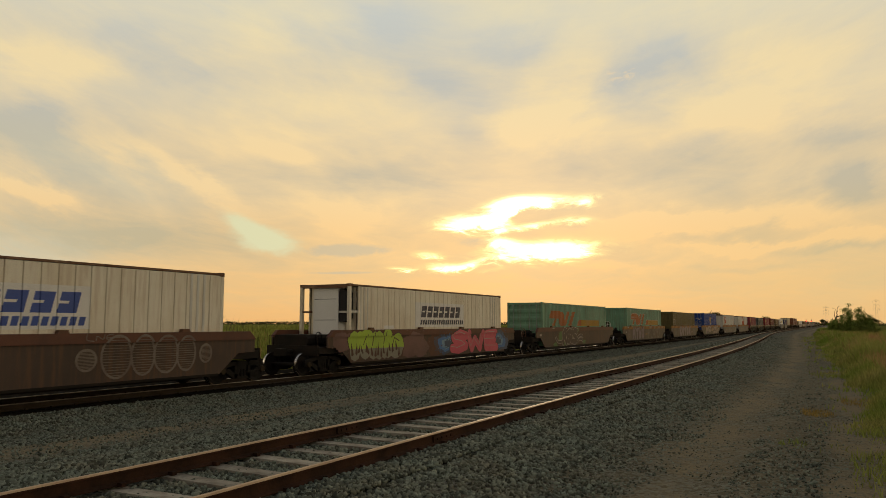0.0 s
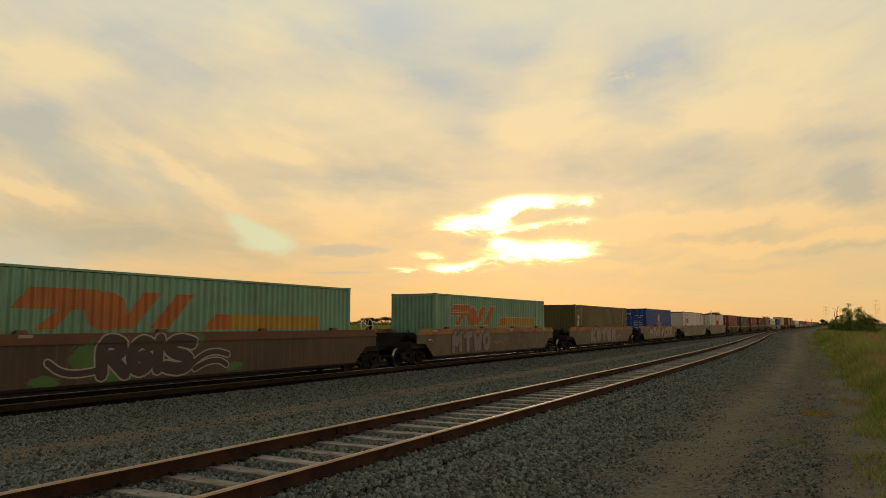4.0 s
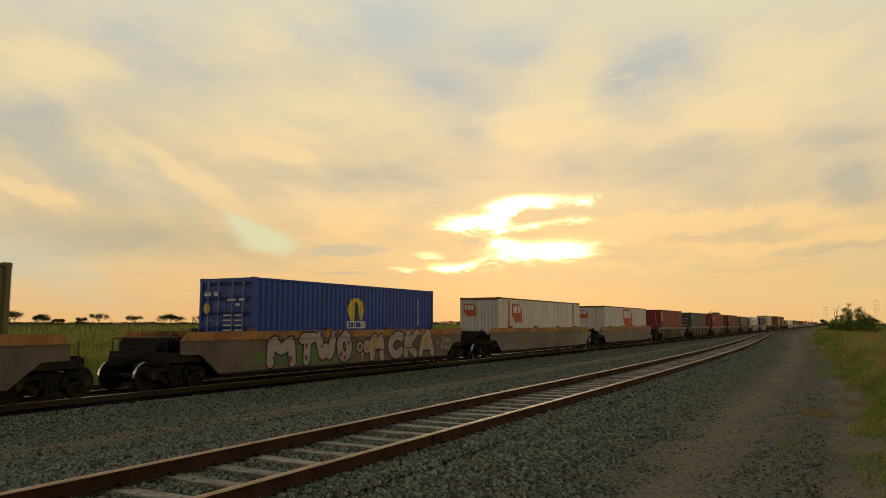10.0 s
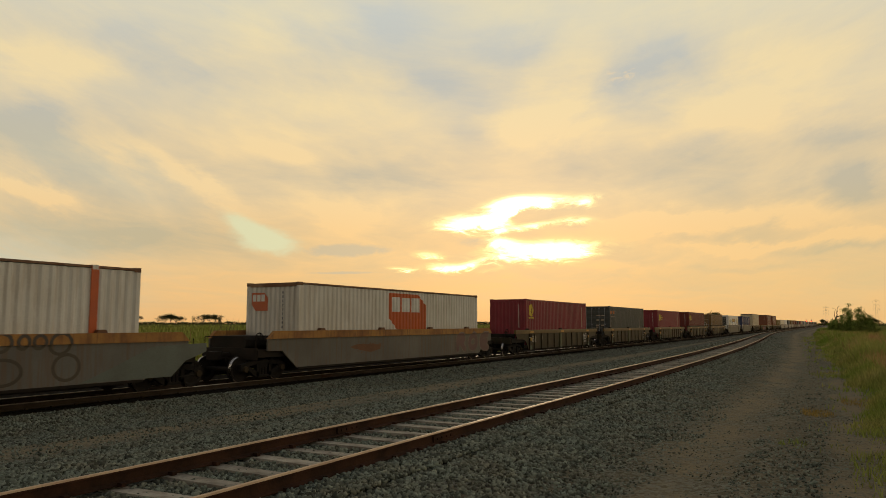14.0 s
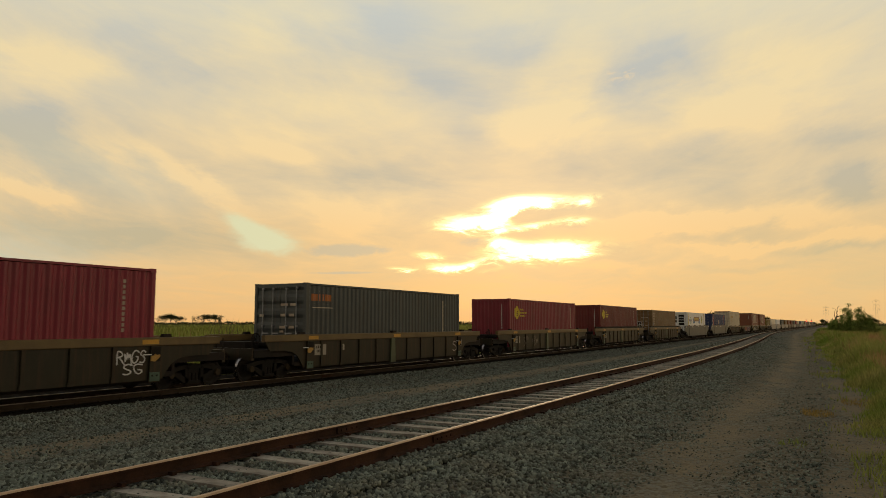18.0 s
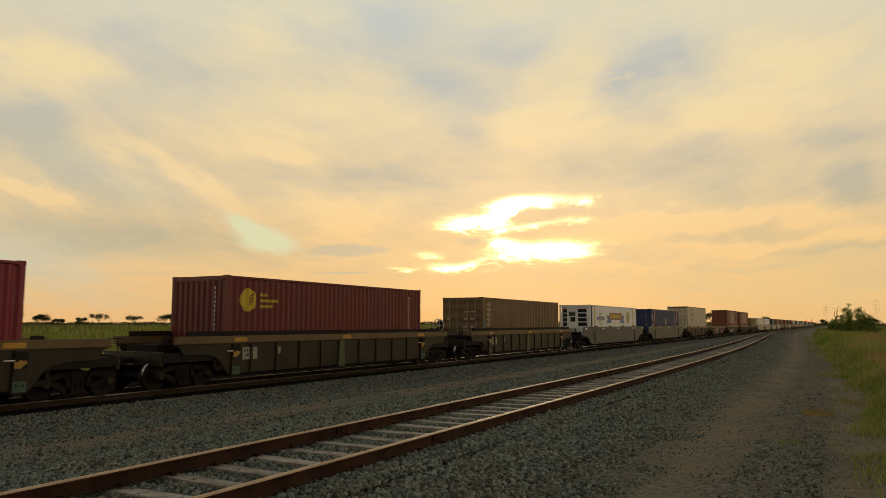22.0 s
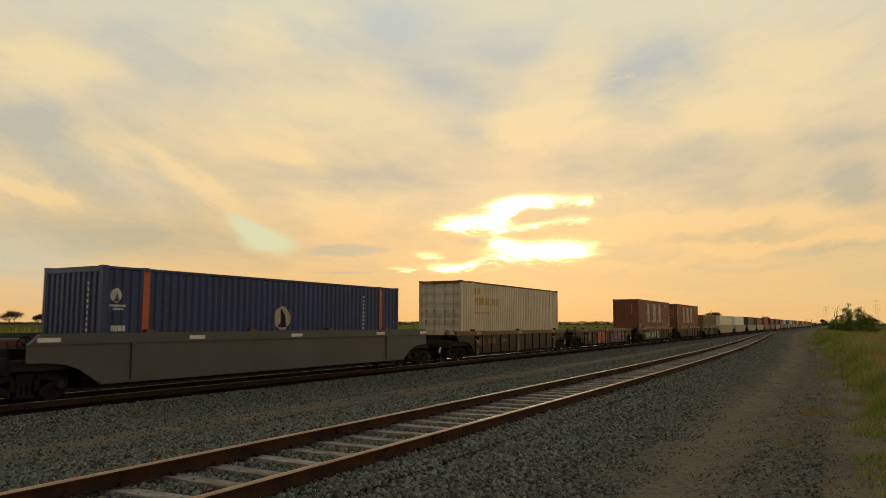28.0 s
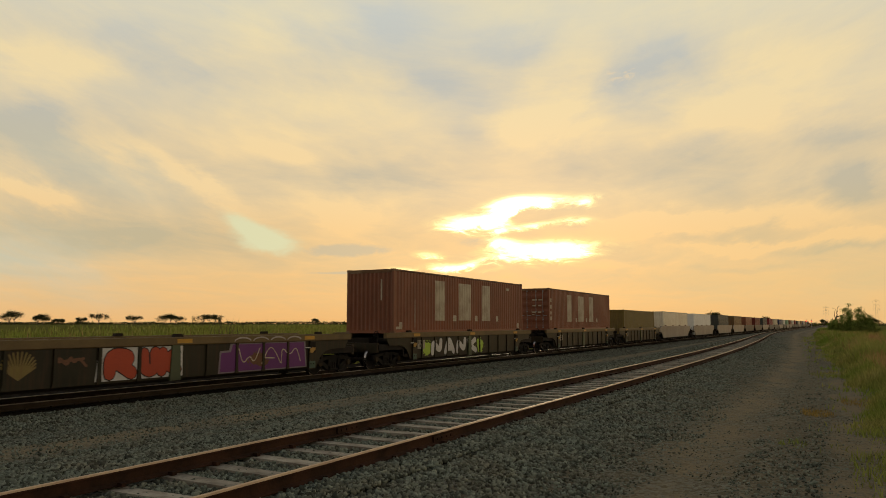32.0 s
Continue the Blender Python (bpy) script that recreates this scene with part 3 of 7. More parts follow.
bogie.kept = {}



def clipped(polys, z_lo, z_hi):
    """Flat (y, z) polygons as a bmesh in the plane x = 0, cut to a band of heights."""
    bm = bmesh.new()
    for i, poly in enumerate(polys):
        if len(poly) >= 3:
            # strokes that cross lie one over another
            bm.faces.new([bm.verts.new((0.00012 * (i % 45), y, z)) for y, z in poly])
    for z, n in ((z_lo, -1), (z_hi, 1)):
        if z is not None:
            g = bm.verts[:] + bm.edges[:] + bm.faces[:]
            bmesh.ops.bisect_plane(bm, geom=g, plane_co=(0, 0, z), plane_no=(0, 0, n), clear_outer=True)
    return bm


def text_faces(word, size, bold=0.0, narrow=1.0, slant=0.0):
    """A word as a list of flat polygons, its lower left corner at 0, 0."""
    cu = bpy.data.curves.new("word", "FONT")
    cu.body, cu.size, cu.offset, cu.shear = word, size, bold, slant
    cu.resolution_u = 4
    ob = bpy.data.objects.new("word", cu)
    scene.collection.objects.link(ob)
    me = bpy.data.meshes.new_from_object(ob.evaluated_get(bpy.context.evaluated_depsgraph_get()))
    out = [[(me.vertices[i].co.x * narrow, me.vertices[i].co.y) for i in p.vertices] for p in me.polygons]
    bpy.data.objects.remove(ob)
    bpy.data.curves.remove(cu)
    bpy.data.meshes.remove(me)
    return out


def rect(y0, y1, z0, z1, lean=0.0):
    return [[(y0, z0), (y1, z0), (y1 + lean, z1), (y0 + lean, z1)]]


def oval(cy, cz, ry, rz, n=28, a0=0.0, a1=360.0):
    return [[(cy + ry * math.cos(radians(a0 + (a1 - a0) * i / n)), cz + rz * math.sin(radians(a0 + (a1 - a0) * i / n))) for i in range(n + (a1 - a0 < 360))]]


def ring(cy, cz, ry, rz, wy, wz, a0=0.0, a1=360.0, n=26):
    """A band along an oval, as quads."""
    p = lambda a, k: (cy + (ry - wy * k) * math.cos(radians(a)), cz + (rz - wz * k) * math.sin(radians(a)))
    st = [a0 + (a1 - a0) * i / n for i in range(n + 1)]
    return [[p(a, 0), p(b, 0), p(b, 1), p(a, 1)] for a, b in zip(st, st[1:])]


def wagon_paint(wagon, name, polys, material, label, faces):
    """Sprayed paint on a wagon's side; faces: (x, lowest z, highest z) of each plate that it runs over."""
    along = PAINT_SHIFT.get(wagon.name, 0.0)
    polys = [[(y + along, z) for y, z in p] for p in polys]
    for x, lo, hi in faces:
        bm = clipped(polys, lo, hi)
        if not bm.faces:
            bm.free()
            continue
        for v in bm.verts:
            v.co.x += x
        bmesh.ops.recalc_face_normals(bm, faces=bm.faces)
        many = len(polys) > 1
        ob = part(name, bm, material, wagon, label)
        if many:
            tagged(ob, kind="stuff")


def well_wagon(label, half, floor_z, side_mat, chord_mat, style, spin=True, near=True, raised=False, hand_wheel=False, plates=True):
    """A container well wagon: origin on the rails at its middle. style 'smooth', 'ribbed' or 'grey'."""
    w = thing("well_wagon", label, "railway wagon", "wagons of the freight train")
    ribbed = style == "ribbed"
    zc, zt, zb = (1.32, 1.56, 0.36) if ribbed else (1.43, 1.70, 0.38)
    if ribbed:
        arch = [(-half + 2.12, zb), (-half + 1.98, 0.56), (-half + 1.8, 0.78), (-half + 1.55, 0.92), (-half + 1.2, 0.985), (-half + 0.35, 1.0), (-half + 0.1, zc)]
    elif style == "grey":
        arch = [(-half + 2.0, zb), (-half + 1.75, 0.55), (-half + 1.4, 0.78), (-half + 1.0, 0.92), (-half + 0.5, 0.98), (-half, 0.99), (-half, zc)]
    else:
        arch = [(-half + 1.55, zb), (-half + 0.75, 1.0), (-half, 1.02), (-half, zc)]
    outline = arch[::-1] + [(-y, z) for y, z in arch]
    xs = 1.36 if ribbed else 1.40
    for s in (1, -1):
        a, b = sorted((s * xs, s * (xs - 0.05)))
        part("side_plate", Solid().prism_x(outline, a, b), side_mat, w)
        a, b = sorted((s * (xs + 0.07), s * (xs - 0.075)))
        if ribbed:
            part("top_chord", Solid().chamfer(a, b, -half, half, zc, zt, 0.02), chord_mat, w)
        else:
            part("top_chord", Solid().prism_x([(-half, zc), (half, zc), (half - 0.3, zt), (-half + 0.3, zt)], a, b), chord_mat, w)
        if near and ribbed:
            for k in (-4, -3, -2, -1, 1, 2, 3, 4):
                y = -0.3 + k * 1.24
                a, b = sorted((s * xs, s * (xs + 0.05)))
                part("rib", Solid().prism_x([(y - 0.08, zb), (y + 0.08, zb), (y + 0.05, zb + 0.18), (y + 0.05, zc), (y - 0.05, zc), (y - 0.05, zb + 0.18)], a, b), side_mat, w)
            for y in (-half + 2.42, -0.3, half - 2.42):
                a, b = sorted((s * xs, s * (xs + 0.065)))
                part("post", Solid().prism_x([(y - 0.2, zb - 0.06), (y + 0.2, zb - 0.06), (y + 0.14, zc), (y - 0.14, zc)], a, b), PAINT["green_post"] if abs(y) < 1 else side_mat, w)
        if near and style == "grey":
            for y in (-half + 3.2, half - 3.2):
                a, b = sorted((s * xs, s * (xs + 0.05)))
                part("post", Solid().box(a, b, y - 0.28, y + 0.28, zb + 0.03, zc), side_mat, w)
            a, b = sorted((s * xs, s * (xs + 0.03)))
            part("lower_flange", Solid().box(a, b, -half + 2.0, half - 2.0, zb - 0.02, zb + 0.07), side_mat, w)
        if near and style == "smooth":
            a, b = sorted((s * (xs - 0.1), s * (xs + 0.02)))
            part("lower_flange", Solid().box(a, b, -half + 1.6, half - 1.6, zb - 0.05, zb + 0.02), M["dark_steel"], w)
    part("well_floor", Solid().box(-1.3, 1.3, -half + 1.7, half - 1.7, floor_z - 0.14, floor_z), M["dark_steel"], w)
    part("centre_sill", Solid().box(-0.9, 0.9, -half + 1.8, half - 1.8, 0.24, floor_z - 0.13), M["dark_steel"], w)
    for e in (-1, 1):
        y0, y1 = sorted((e * (half - 1.7), e * (half - 1.6)))
        part("bulkhead", Solid().box(-1.28, 1.28, y0, y1, floor_z - 0.1, 1.05), M["dark_steel"], w)
        y0, y1 = sorted((e * (half - 1.6), e * (half + 0.35)))
        part("end_platform", Solid().box(-1.28, 1.28, y0, y1, 0.80, 1.05), M["dark_steel"], w)
        y0, y1 = sorted((e * (half + 0.3), e * (half + 0.42)))
        part("headstock", Solid().box(-1.25, 1.25, y0, y1, 0.72, 1.12), side_mat if ribbed else M["dark_steel"], w)
        c = Solid().rod((0, e * (half + 0.3), 0.88), (0, e * (half + (0.95 if ribbed else 1.1)), 0.88), 0.09)
        c.box(-0.14, 0.16, *sorted((e * (half + 0.85), e * (half + (1.08 if ribbed else 1.28)))), 0.74, 1.02)
        part("coupler", c, M["bogie"], w)
        if near:
            g = Solid()
            for x in (-1.2, 1.2):
                g.rod((x, e * (half + 0.36), 1.1), (x, e * (half + 0.36), 1.5), 0.014, n=6)
            g.rod((-1.2, e * (half + 0.36), 1.5), (-0.5, e * (half + 0.36), 1.5), 0.014, n=6)
            part("hand_rail", g, M["dark_steel"], w)
            if style == "smooth" and e > 0:
                y0, y1 = e * (half + 0.36), e * (half - 0.25)
                loop = Solid().rod((1.3, y0, 1.02), (1.3, y0, 0.42), 0.016, n=6).rod((1.3, y0, 0.42), (1.3, y1, 0.38), 0.016, n=6)
                part("grab_iron", loop, M["dark_steel"], w)
            h = Solid()
            for k in range(9):
                a = math.pi * k / 8
                b = math.pi * (k + 1) / 8
                q = lambda t: (0.35, e * (half + 0.55 + 0.35 * (1 - math.cos(t)) / 2), 0.85 - 0.3 * math.sin(t))
                if k < 8:
                    h.rod(q(a), q(b), 0.02, n=5)
            part("brake_hose", h, M["bogie"], w)
            if e < 0:
                rw, yw, zw = (0.2, -half + 0.4, 1.42) if not hand_wheel else (0.34, -half - 0.3, 1.3)
                bw = Solid().lathe_x([(0, rw), (0.02, rw + 0.018), (0.04, rw), (0.02, rw - 0.018), (0, rw)], 20, (0.62, yw, zw))
                bw.rod((0.6, yw, zw), (0.45, yw, zw), 0.02, n=6)
                for k in range(5):
                    a = k * math.tau / 5
                    bw.rod((0.64, yw, zw), (0.64, yw + rw * math.cos(a), zw + rw * math.sin(a)), 0.014, n=5)
                part("brake_wheel", bw, PAINT["rust_block"] if hand_wheel else M["bogie"], w)
                bx = Solid().box(-0.9, 0.45, -half + 0.1, -half + 0.75, 1.05, 1.32)
                if style == "smooth":
                    hump = Solid().chamfer(-1.15, 0.55, -half - 0.15, -half + 1.35, 1.05, 1.52, 0.14)
                    part("brake_housing", hump, M["dark_steel"], w, "grimy raised housing")
                if style == "grey":
                    for y0 in (-half - 0.55, -half + 0.35):
                        tank = Solid().rod((-0.85, y0, 1.33), (-0.85, y0 + 0.82, 1.33), 0.23, n=16)
                        part("air_reservoir", tank, PAINT["brown_chord"], w, "brown air reservoir")
                bx.rod((-0.9, -half + 1.0, 1.2), (0.9, -half + 1.0, 1.2), 0.13, n=10)
                part("brake_cylinder", bx, M["dark_steel"], w)
                if ribbed and plates:
                    y0 = -half + 2.25
                    plate = part("plate", Solid().box(xs, xs + 0.012, y0 + 0.5, y0 + 1.18, 0.78, 1.18), PAINT["pale_plate"], w, "pale number plate with dark bars")
                    bars = Solid()
                    for ya, za, wb in ((0.62, 1.03, 0.09), (0.74, 1.03, 0.09), (0.86, 1.03, 0.07), (0.97, 1.03, 0.08), (0.68, 0.88, 0.06), (0.77, 0.88, 0.11)):
                        bars.box(xs + 0.012, xs + 0.016, y0 + ya - 0.06, y0 + ya - 0.06 + wb * 0.6, za, za + 0.1)
                    tagged(part("plate_bar", bars, M["bogie"], plate), kind="stuff")
                    part("small_plate", Solid().box(xs, xs + 0.012, y0 + 2.1, y0 + 2.34, 0.92, 1.16), PAINT["pale_plate"], w, "small pale plate")
    if near and ribbed:
        for y0 in (-half + 2.25, half - 2.6):
            foot = part("foot_bracket", Solid().box(xs, xs + 0.08, y0, y0 + 0.34, 0.33, 0.58), PAINT["jade_post"], w, "grey-green bolted bracket")
            for k in (0.06, 0.22):
                part("bolt", Solid().box(xs + 0.08, xs + 0.092, y0 + k, y0 + k + 0.04, 0.46, 0.51), M["bogie"], foot)
            part("recess", Solid().box(xs, xs + 0.072, y0 + 0.05, y0 + 0.35, 0.88, 1.28), M["bogie"], w, "black opening")
            lever = Solid().prism_x([(y0 + 0.01, 0.9), (y0 + 0.15, 0.88), (y0 + 0.31, 1.0), (y0 + 0.31, 1.07), (y0 + 0.19, 1.07), (y0 + 0.15, 1.1), (y0 + 0.11, 1.05), (y0 + 0.01, 1.04)], xs + 0.074, xs + 0.1)
            part("release_lever", lever, PAINT["ochre"], w, "ochre release lever")
            part("grab_pin", Solid().rod((xs + 0.09, y0 - 0.25, 1.08), (xs + 0.09, y0 + 0.02, 1.08), 0.016, n=6), PAINT["white_tag"], w, "pale steel pin")
    if near:
        guides = (-6.1, -2.0, 2.2, 6.1) if half > 9 else (-half + 2.0, -0.2, half - 2.0)
        for y in guides:
            for s in (1, -1):
                a, b = sorted((s * (xs - 0.1), s * (xs + 0.05)))
                g = Solid().prism_x([(y - 0.16, zt), (y + 0.16, zt), (y + 0.12, zt + 0.09), (y - 0.12, zt + 0.09)], a, b)
                part("container_guide", g, M["dark_steel"] if ribbed else PAINT["rust_block"], w)
        if ribbed:
            for y in (-half + 2.6, 0.0, half - 2.6):
                part("yellow_mark", Solid().box(xs + 0.07, xs + 0.076, y - 0.28, y + 0.28, zc + 0.05, zt - 0.06), PAINT["yellow_mark"], w, "faded yellow mark")
        if style == "grey":
            for y in (-half + 0.5, -half + 5.2, 0.2, half - 4.0, half - 0.4):
                part("reflector_tag", Solid().box(xs + 0.07, xs + 0.078, y - 0.3, y + 0.3, zc + 0.06, zc + 0.17), PAINT["white_tag"], w, "white tag")
    if raised:
        for s in (1, -1):
            a, b = sorted((s * (xs - 0.02), s * (xs - 0.12)))
            part("raised_rail", Solid().box(a, b, -half + 0.5, half - 0.5, zt, zt + 0.15), M["dark_steel"], w)
    for e in (-1, 1):
        bogie(w, e * (half - (0.65 if ribbed else 0.2)), spin)
    return w

# ---------------------------------------------------------------- containers


def corrugation(y0, y1, pitch=0.278, depth=0.046):
    """Breakpoints (y, depth inwards) of a corrugated sheet."""
    n = max(1, round((y1 - y0) / pitch))
    p = (y1 - y0) / n
    out = []
    for i in range(n):
        a = y0 + i * p
        out += [(a + 0.02 * p, 0.0), (a + 0.28 * p, 0.0), (a + 0.50 * p, depth), (a + 0.78 * p, depth)]
    return [(y0, 0.0)] + out + [(y1, 0.0)]


def sheet(points, z0, z1, place):
    """A folded sheet; points (along, depth); place(along, depth, z) gives a corner."""
    sol = Solid()
    v = [place(a, d, z) for a, d in points for z in (z0, z1)]
    f = [(2 * i, 2 * i + 2, 2 * i + 3, 2 * i + 1) for i in range(len(points) - 1)]
    return sol.add(v, f)


class Box:
    """What decals need to know of a container."""


def container(label, length, height, width, mat, end="blank", side="corrugated", bands=None, trim=None, group="containers on the train", end_mat=None, pitch=0.278, top=None):
    c = thing("shipping_container", label, "shipping container", group)
    trim = trim or mat
    L, W, H = length / 2, width / 2, height
    post = 0.13
    fr, rail = Solid(), Solid()
    for x in (-1, 1):
        a, b = sorted((x * W, x * (W - 0.09)))
        rail.box(a, b, -L + 0.16, L - 0.16, H - 0.075, H - 0.012)
        fr.box(a, b, -L + 0.16, L - 0.16, 0.02, 0.16)
    for e in (-1, 1):
        a, b = sorted((e * L, e * (L - 0.09)))
        rail.box(-W + 0.16, W - 0.16, a, b, H - 0.16, H - 0.012)
        fr.box(-W + 0.16, W - 0.16, a, b, 0.02, 0.16)
    part("frame", fr, trim, c)
    part("top_rail", rail, top or trim, c, "rust-stained top rail" if top else "")
    for x in (-1, 1):
        for e in (-1, 1):
            a, b = sorted((x * (W + 0.001), x * (W - post)))
            p, q = sorted((e * (L + 0.001), e * (L - post)))
            part("corner_post", Solid().box(a, b, p, q, 0.1, H - 0.1), trim, c)
            a, b = sorted((x * (W + 0.006), x * (W - 0.162)))
            p, q = sorted((e * (L + 0.006), e * (L - 0.178)))
            for z in (0, H - 0.118):
                part("corner_casting", Solid().box(a, b, p, q, z, z + 0.124), top or trim, c)
    # long sides
    box = Box()
    box.thing, box.L, box.W, box.H = c, L, W, H
    start = -L + (0.64 if end == "reefer" else post)          # a cooling unit's end is an open frame
    if side == "corrugated":
        pts = corrugation(start, L - post, pitch)
    elif side == "panelled":
        pts = []
        n = round((L - post - start) / 0.46)
        for i in range(n):
            a, b = (start + (L - post - start) * k / n for k in (i, i + 1))
            pts += [(a + 0.013, 0.0), (b - 0.013, 0.0), (b - 0.011, 0.045), (b + 0.011, 0.045)]
        pts = [(start, 0.0)] + pts[:-2] + [(L - post, 0.0)]
    else:
        pts = [(-L + post, 0.0), (L - post, 0.0)]
    box.pts = [(a, d + 0.012) for a, d in pts]
    for s in (1, -1):
        part("side_wall", sheet(box.pts, 0.14, H - 0.09, lambda a, d, z, s=s: (s * (W - d), a, z)), mat, c)
    # roof with shallow cross corrugation
    rp = corrugation(-L + 0.1, L - 0.1, 0.42, 0.02)
    part("roof", sheet(rp, -W + 0.02, W - 0.02, lambda a, d, x: (x, a, H - 0.03 - d)), trim, c)
    part("floor", Solid().box(-W + 0.03, W - 0.03, -L + 0.05, L - 0.05, 0.05, 0.15), M["dark_steel"], c)
    if bands:
        for y in (-6.02, 6.02):
            for s in (1, -1):
                a, b = sorted((s * (W + 0.003), s * (W - 0.06)))
                part("stacking_post", Solid().box(a, b, y - 0.11, y + 0.11, 0.12, H - 0.02), bands, c)
                a, b = sorted((s * (W + 0.006), s * (W - 0.162)))
                part("corner_casting", Solid().box(a, b, y - 0.09, y + 0.09, H - 0.118, H + 0.006), trim, c)
    em = end_mat or mat
    for e in (-1, 1):
        face = lambda x, d, z, e=e: (x, e * (L - 0.015 - d), z)
        kind = end if e < 0 else "blank"
        if kind == "doors":
            for x0, x1 in ((-W + post, -0.012), (0.012, W - post)):
                dp = corrugation(0, H - 0.3, (H - 0.3) / 5, 0.03)
                d = part("door", sheet(dp, x0, x1, lambda a, dd, x: face(x, dd, a + 0.15)), em, c)
                for k in (0.28, 0.72):
                    xx = x0 + (x1 - x0) * k
                    rod = Solid().rod((xx, e * (L + 0.035), 0.16), (xx, e * (L + 0.035), H - 0.14), 0.017, n=7)
                    for z in (0.2, 0.75, 1.3, H - 0.2):
                        rod.box(xx - 0.05, xx + 0.05, e * (L + 0.0) - 0.03, e * (L + 0.0) + 0.03, z - 0.03, z + 0.03)
                    rod.box(xx, xx + 0.3, e * (L + 0.045) - 0.01, e * (L + 0.045) + 0.01, 1.0, 1.04)
                    part("lock_rod", rod, M["dark_steel"] if not PAINT.get("lock_rod") else PAINT["lock_rod"], d)
        elif kind == "reefer":
            part("end_wall", Solid().box(-W + post, W - post, -L + 0.62, -L + 0.66, 0.14, H - 0.1), em, c)
            for s in (-1, 1):
                part("unit_side", Solid().box(*sorted((s * W, s * (W - 0.05))), -L + 0.6, -L + 0.75, 0.1, H - 0.1), em, c)
        else:
            ep = corrugation(-W + post, W - post, 0.24 if side == "corrugated" else 0.6, 0.04 if side == "corrugated" else 0.012)
            part("end_wall", sheet(ep, 0.14, H - 0.1, lambda a, d, z: face(a, d, z)), em, c)
    return box


def decal(box, polys, material, label="", name="painted_mark", lift=0.004):
    """Paint on the container's side that follows its corrugation; polys in metres from the near end and the base."""
    bm = bmesh.new()
    for i, poly in enumerate(polys):
        bm.faces.new([bm.verts.new((0.0003 * i if len(polys) < 45 else 0.0, y - box.L, z)) for y, z in poly])
    lo, hi = min(v.co.y for v in bm.verts), max(v.co.y for v in bm.verts)
    for y, _ in box.pts:
        if lo < y < hi:
            bmesh.ops.bisect_plane(bm, geom=bm.verts[:] + bm.edges[:] + bm.faces[:], plane_co=(0, y, 0), plane_no=(0, 1, 0))
    ys, ds = [p[0] for p in box.pts], [p[1] for p in box.pts]
    for v in bm.verts:
        v.co.x += box.W - float(np.interp(v.co.y, ys, ds)) + lift
    bmesh.ops.recalc_face_normals(bm, faces=bm.faces)
    ob = part(name, bm, material, box.thing, label)
    return tagged(ob, kind="stuff") if len(polys) > 1 else ob


def end_decal(box, polys, material, label="", name="painted_mark", lift=0.004):
    """Flat marks on the near end; polys in metres from the left edge and the base."""
    bm = bmesh.new()
    for poly in polys:
        bm.faces.new([bm.verts.new((x - box.W, -box.L + 0.011 - lift, z)) for x, z in poly])
    bmesh.ops.recalc_face_normals(bm, faces=bm.faces)
    ob = part(name, bm, material, box.thing, label)
    return tagged(ob, kind="stuff") if len(polys) > 1 else ob


TRAIN = []          # (thing, place along the train, height above the rails)


def load(box, near, base):
    TRAIN.append((box.thing, near + box.L, base))


def couple(wagon, middle):
    TRAIN.append((wagon, middle, 0.0))


# colours of the train
paint("brown_well", (0.075, 0.047, 0.033), (0.045, 0.031, 0.023), scale=0.5, amount=0.8, streak=(0.14, 0.065, 0.03), streak_amount=0.5, rough=0.5)
paint("brown_chord", (0.13, 0.05, 0.028), (0.07, 0.035, 0.025), scale=0.7, amount=0.8, rough=0.5)
paint("grey_brown_well", (0.13, 0.105, 0.075), (0.065, 0.05, 0.04), scale=0.7, amount=0.9, streak=(0.17, 0.085, 0.035), streak_amount=0.5, rough=0.5)
paint("ochre_chord", (0.38, 0.19, 0.05), (0.17, 0.07, 0.03), scale=1.1, amount=0.85, streak=(0.10, 0.05, 0.03), streak_amount=0.5, rough=0.7)
paint("grey_well", (0.135, 0.13, 0.115), (0.085, 0.078, 0.066), scale=0.4, amount=0.8, streak=(0.12, 0.06, 0.03), streak_amount=0.45, rough=0.5)
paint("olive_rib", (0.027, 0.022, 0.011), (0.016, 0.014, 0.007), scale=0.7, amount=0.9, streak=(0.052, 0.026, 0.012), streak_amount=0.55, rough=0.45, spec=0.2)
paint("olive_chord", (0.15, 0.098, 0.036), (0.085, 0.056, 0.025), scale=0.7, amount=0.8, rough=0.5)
paint("slate_well", (0.085, 0.092, 0.086), (0.065, 0.066, 0.06), scale=0.4, amount=0.7, streak=(0.09, 0.07, 0.055), streak_amount=0.35, rough=0.45)
paint("pale_well", (0.30, 0.27, 0.24), (0.2, 0.16, 0.13), scale=0.5, amount=0.7, streak=(0.14, 0.08, 0.05), streak_amount=0.4)
paint("green_post", (0.07, 0.085, 0.045), (0.045, 0.05, 0.03), scale=1.0)
paint("jade_post", (0.06, 0.10, 0.07), (0.045, 0.065, 0.045), scale=2.0)
paint("ochre", (0.42, 0.24, 0.06), rough=0.7)
paint("pale_plate", (0.30, 0.265, 0.205), (0.21, 0.17, 0.13), scale=2.0)
paint("yellow_mark", (0.50, 0.26, 0.03), (0.3, 0.15, 0.03), scale=3.0)
paint("white_tag", (0.7, 0.68, 0.62), (0.5, 0.48, 0.42), scale=3.0)
paint("rust_block", (0.14, 0.06, 0.03), (0.07, 0.035, 0.02), scale=4.0)
paint("reefer_white", (0.78, 0.72, 0.58), (0.64, 0.54, 0.38), scale=0.6, amount=0.6, streak=(0.42, 0.28, 0.16), streak_amount=0.35)
paint("teal", (0.18, 0.345, 0.225), (0.125, 0.24, 0.155), scale=0.6, amount=0.7, streak=(0.16, 0.12, 0.075), streak_amount=0.45)
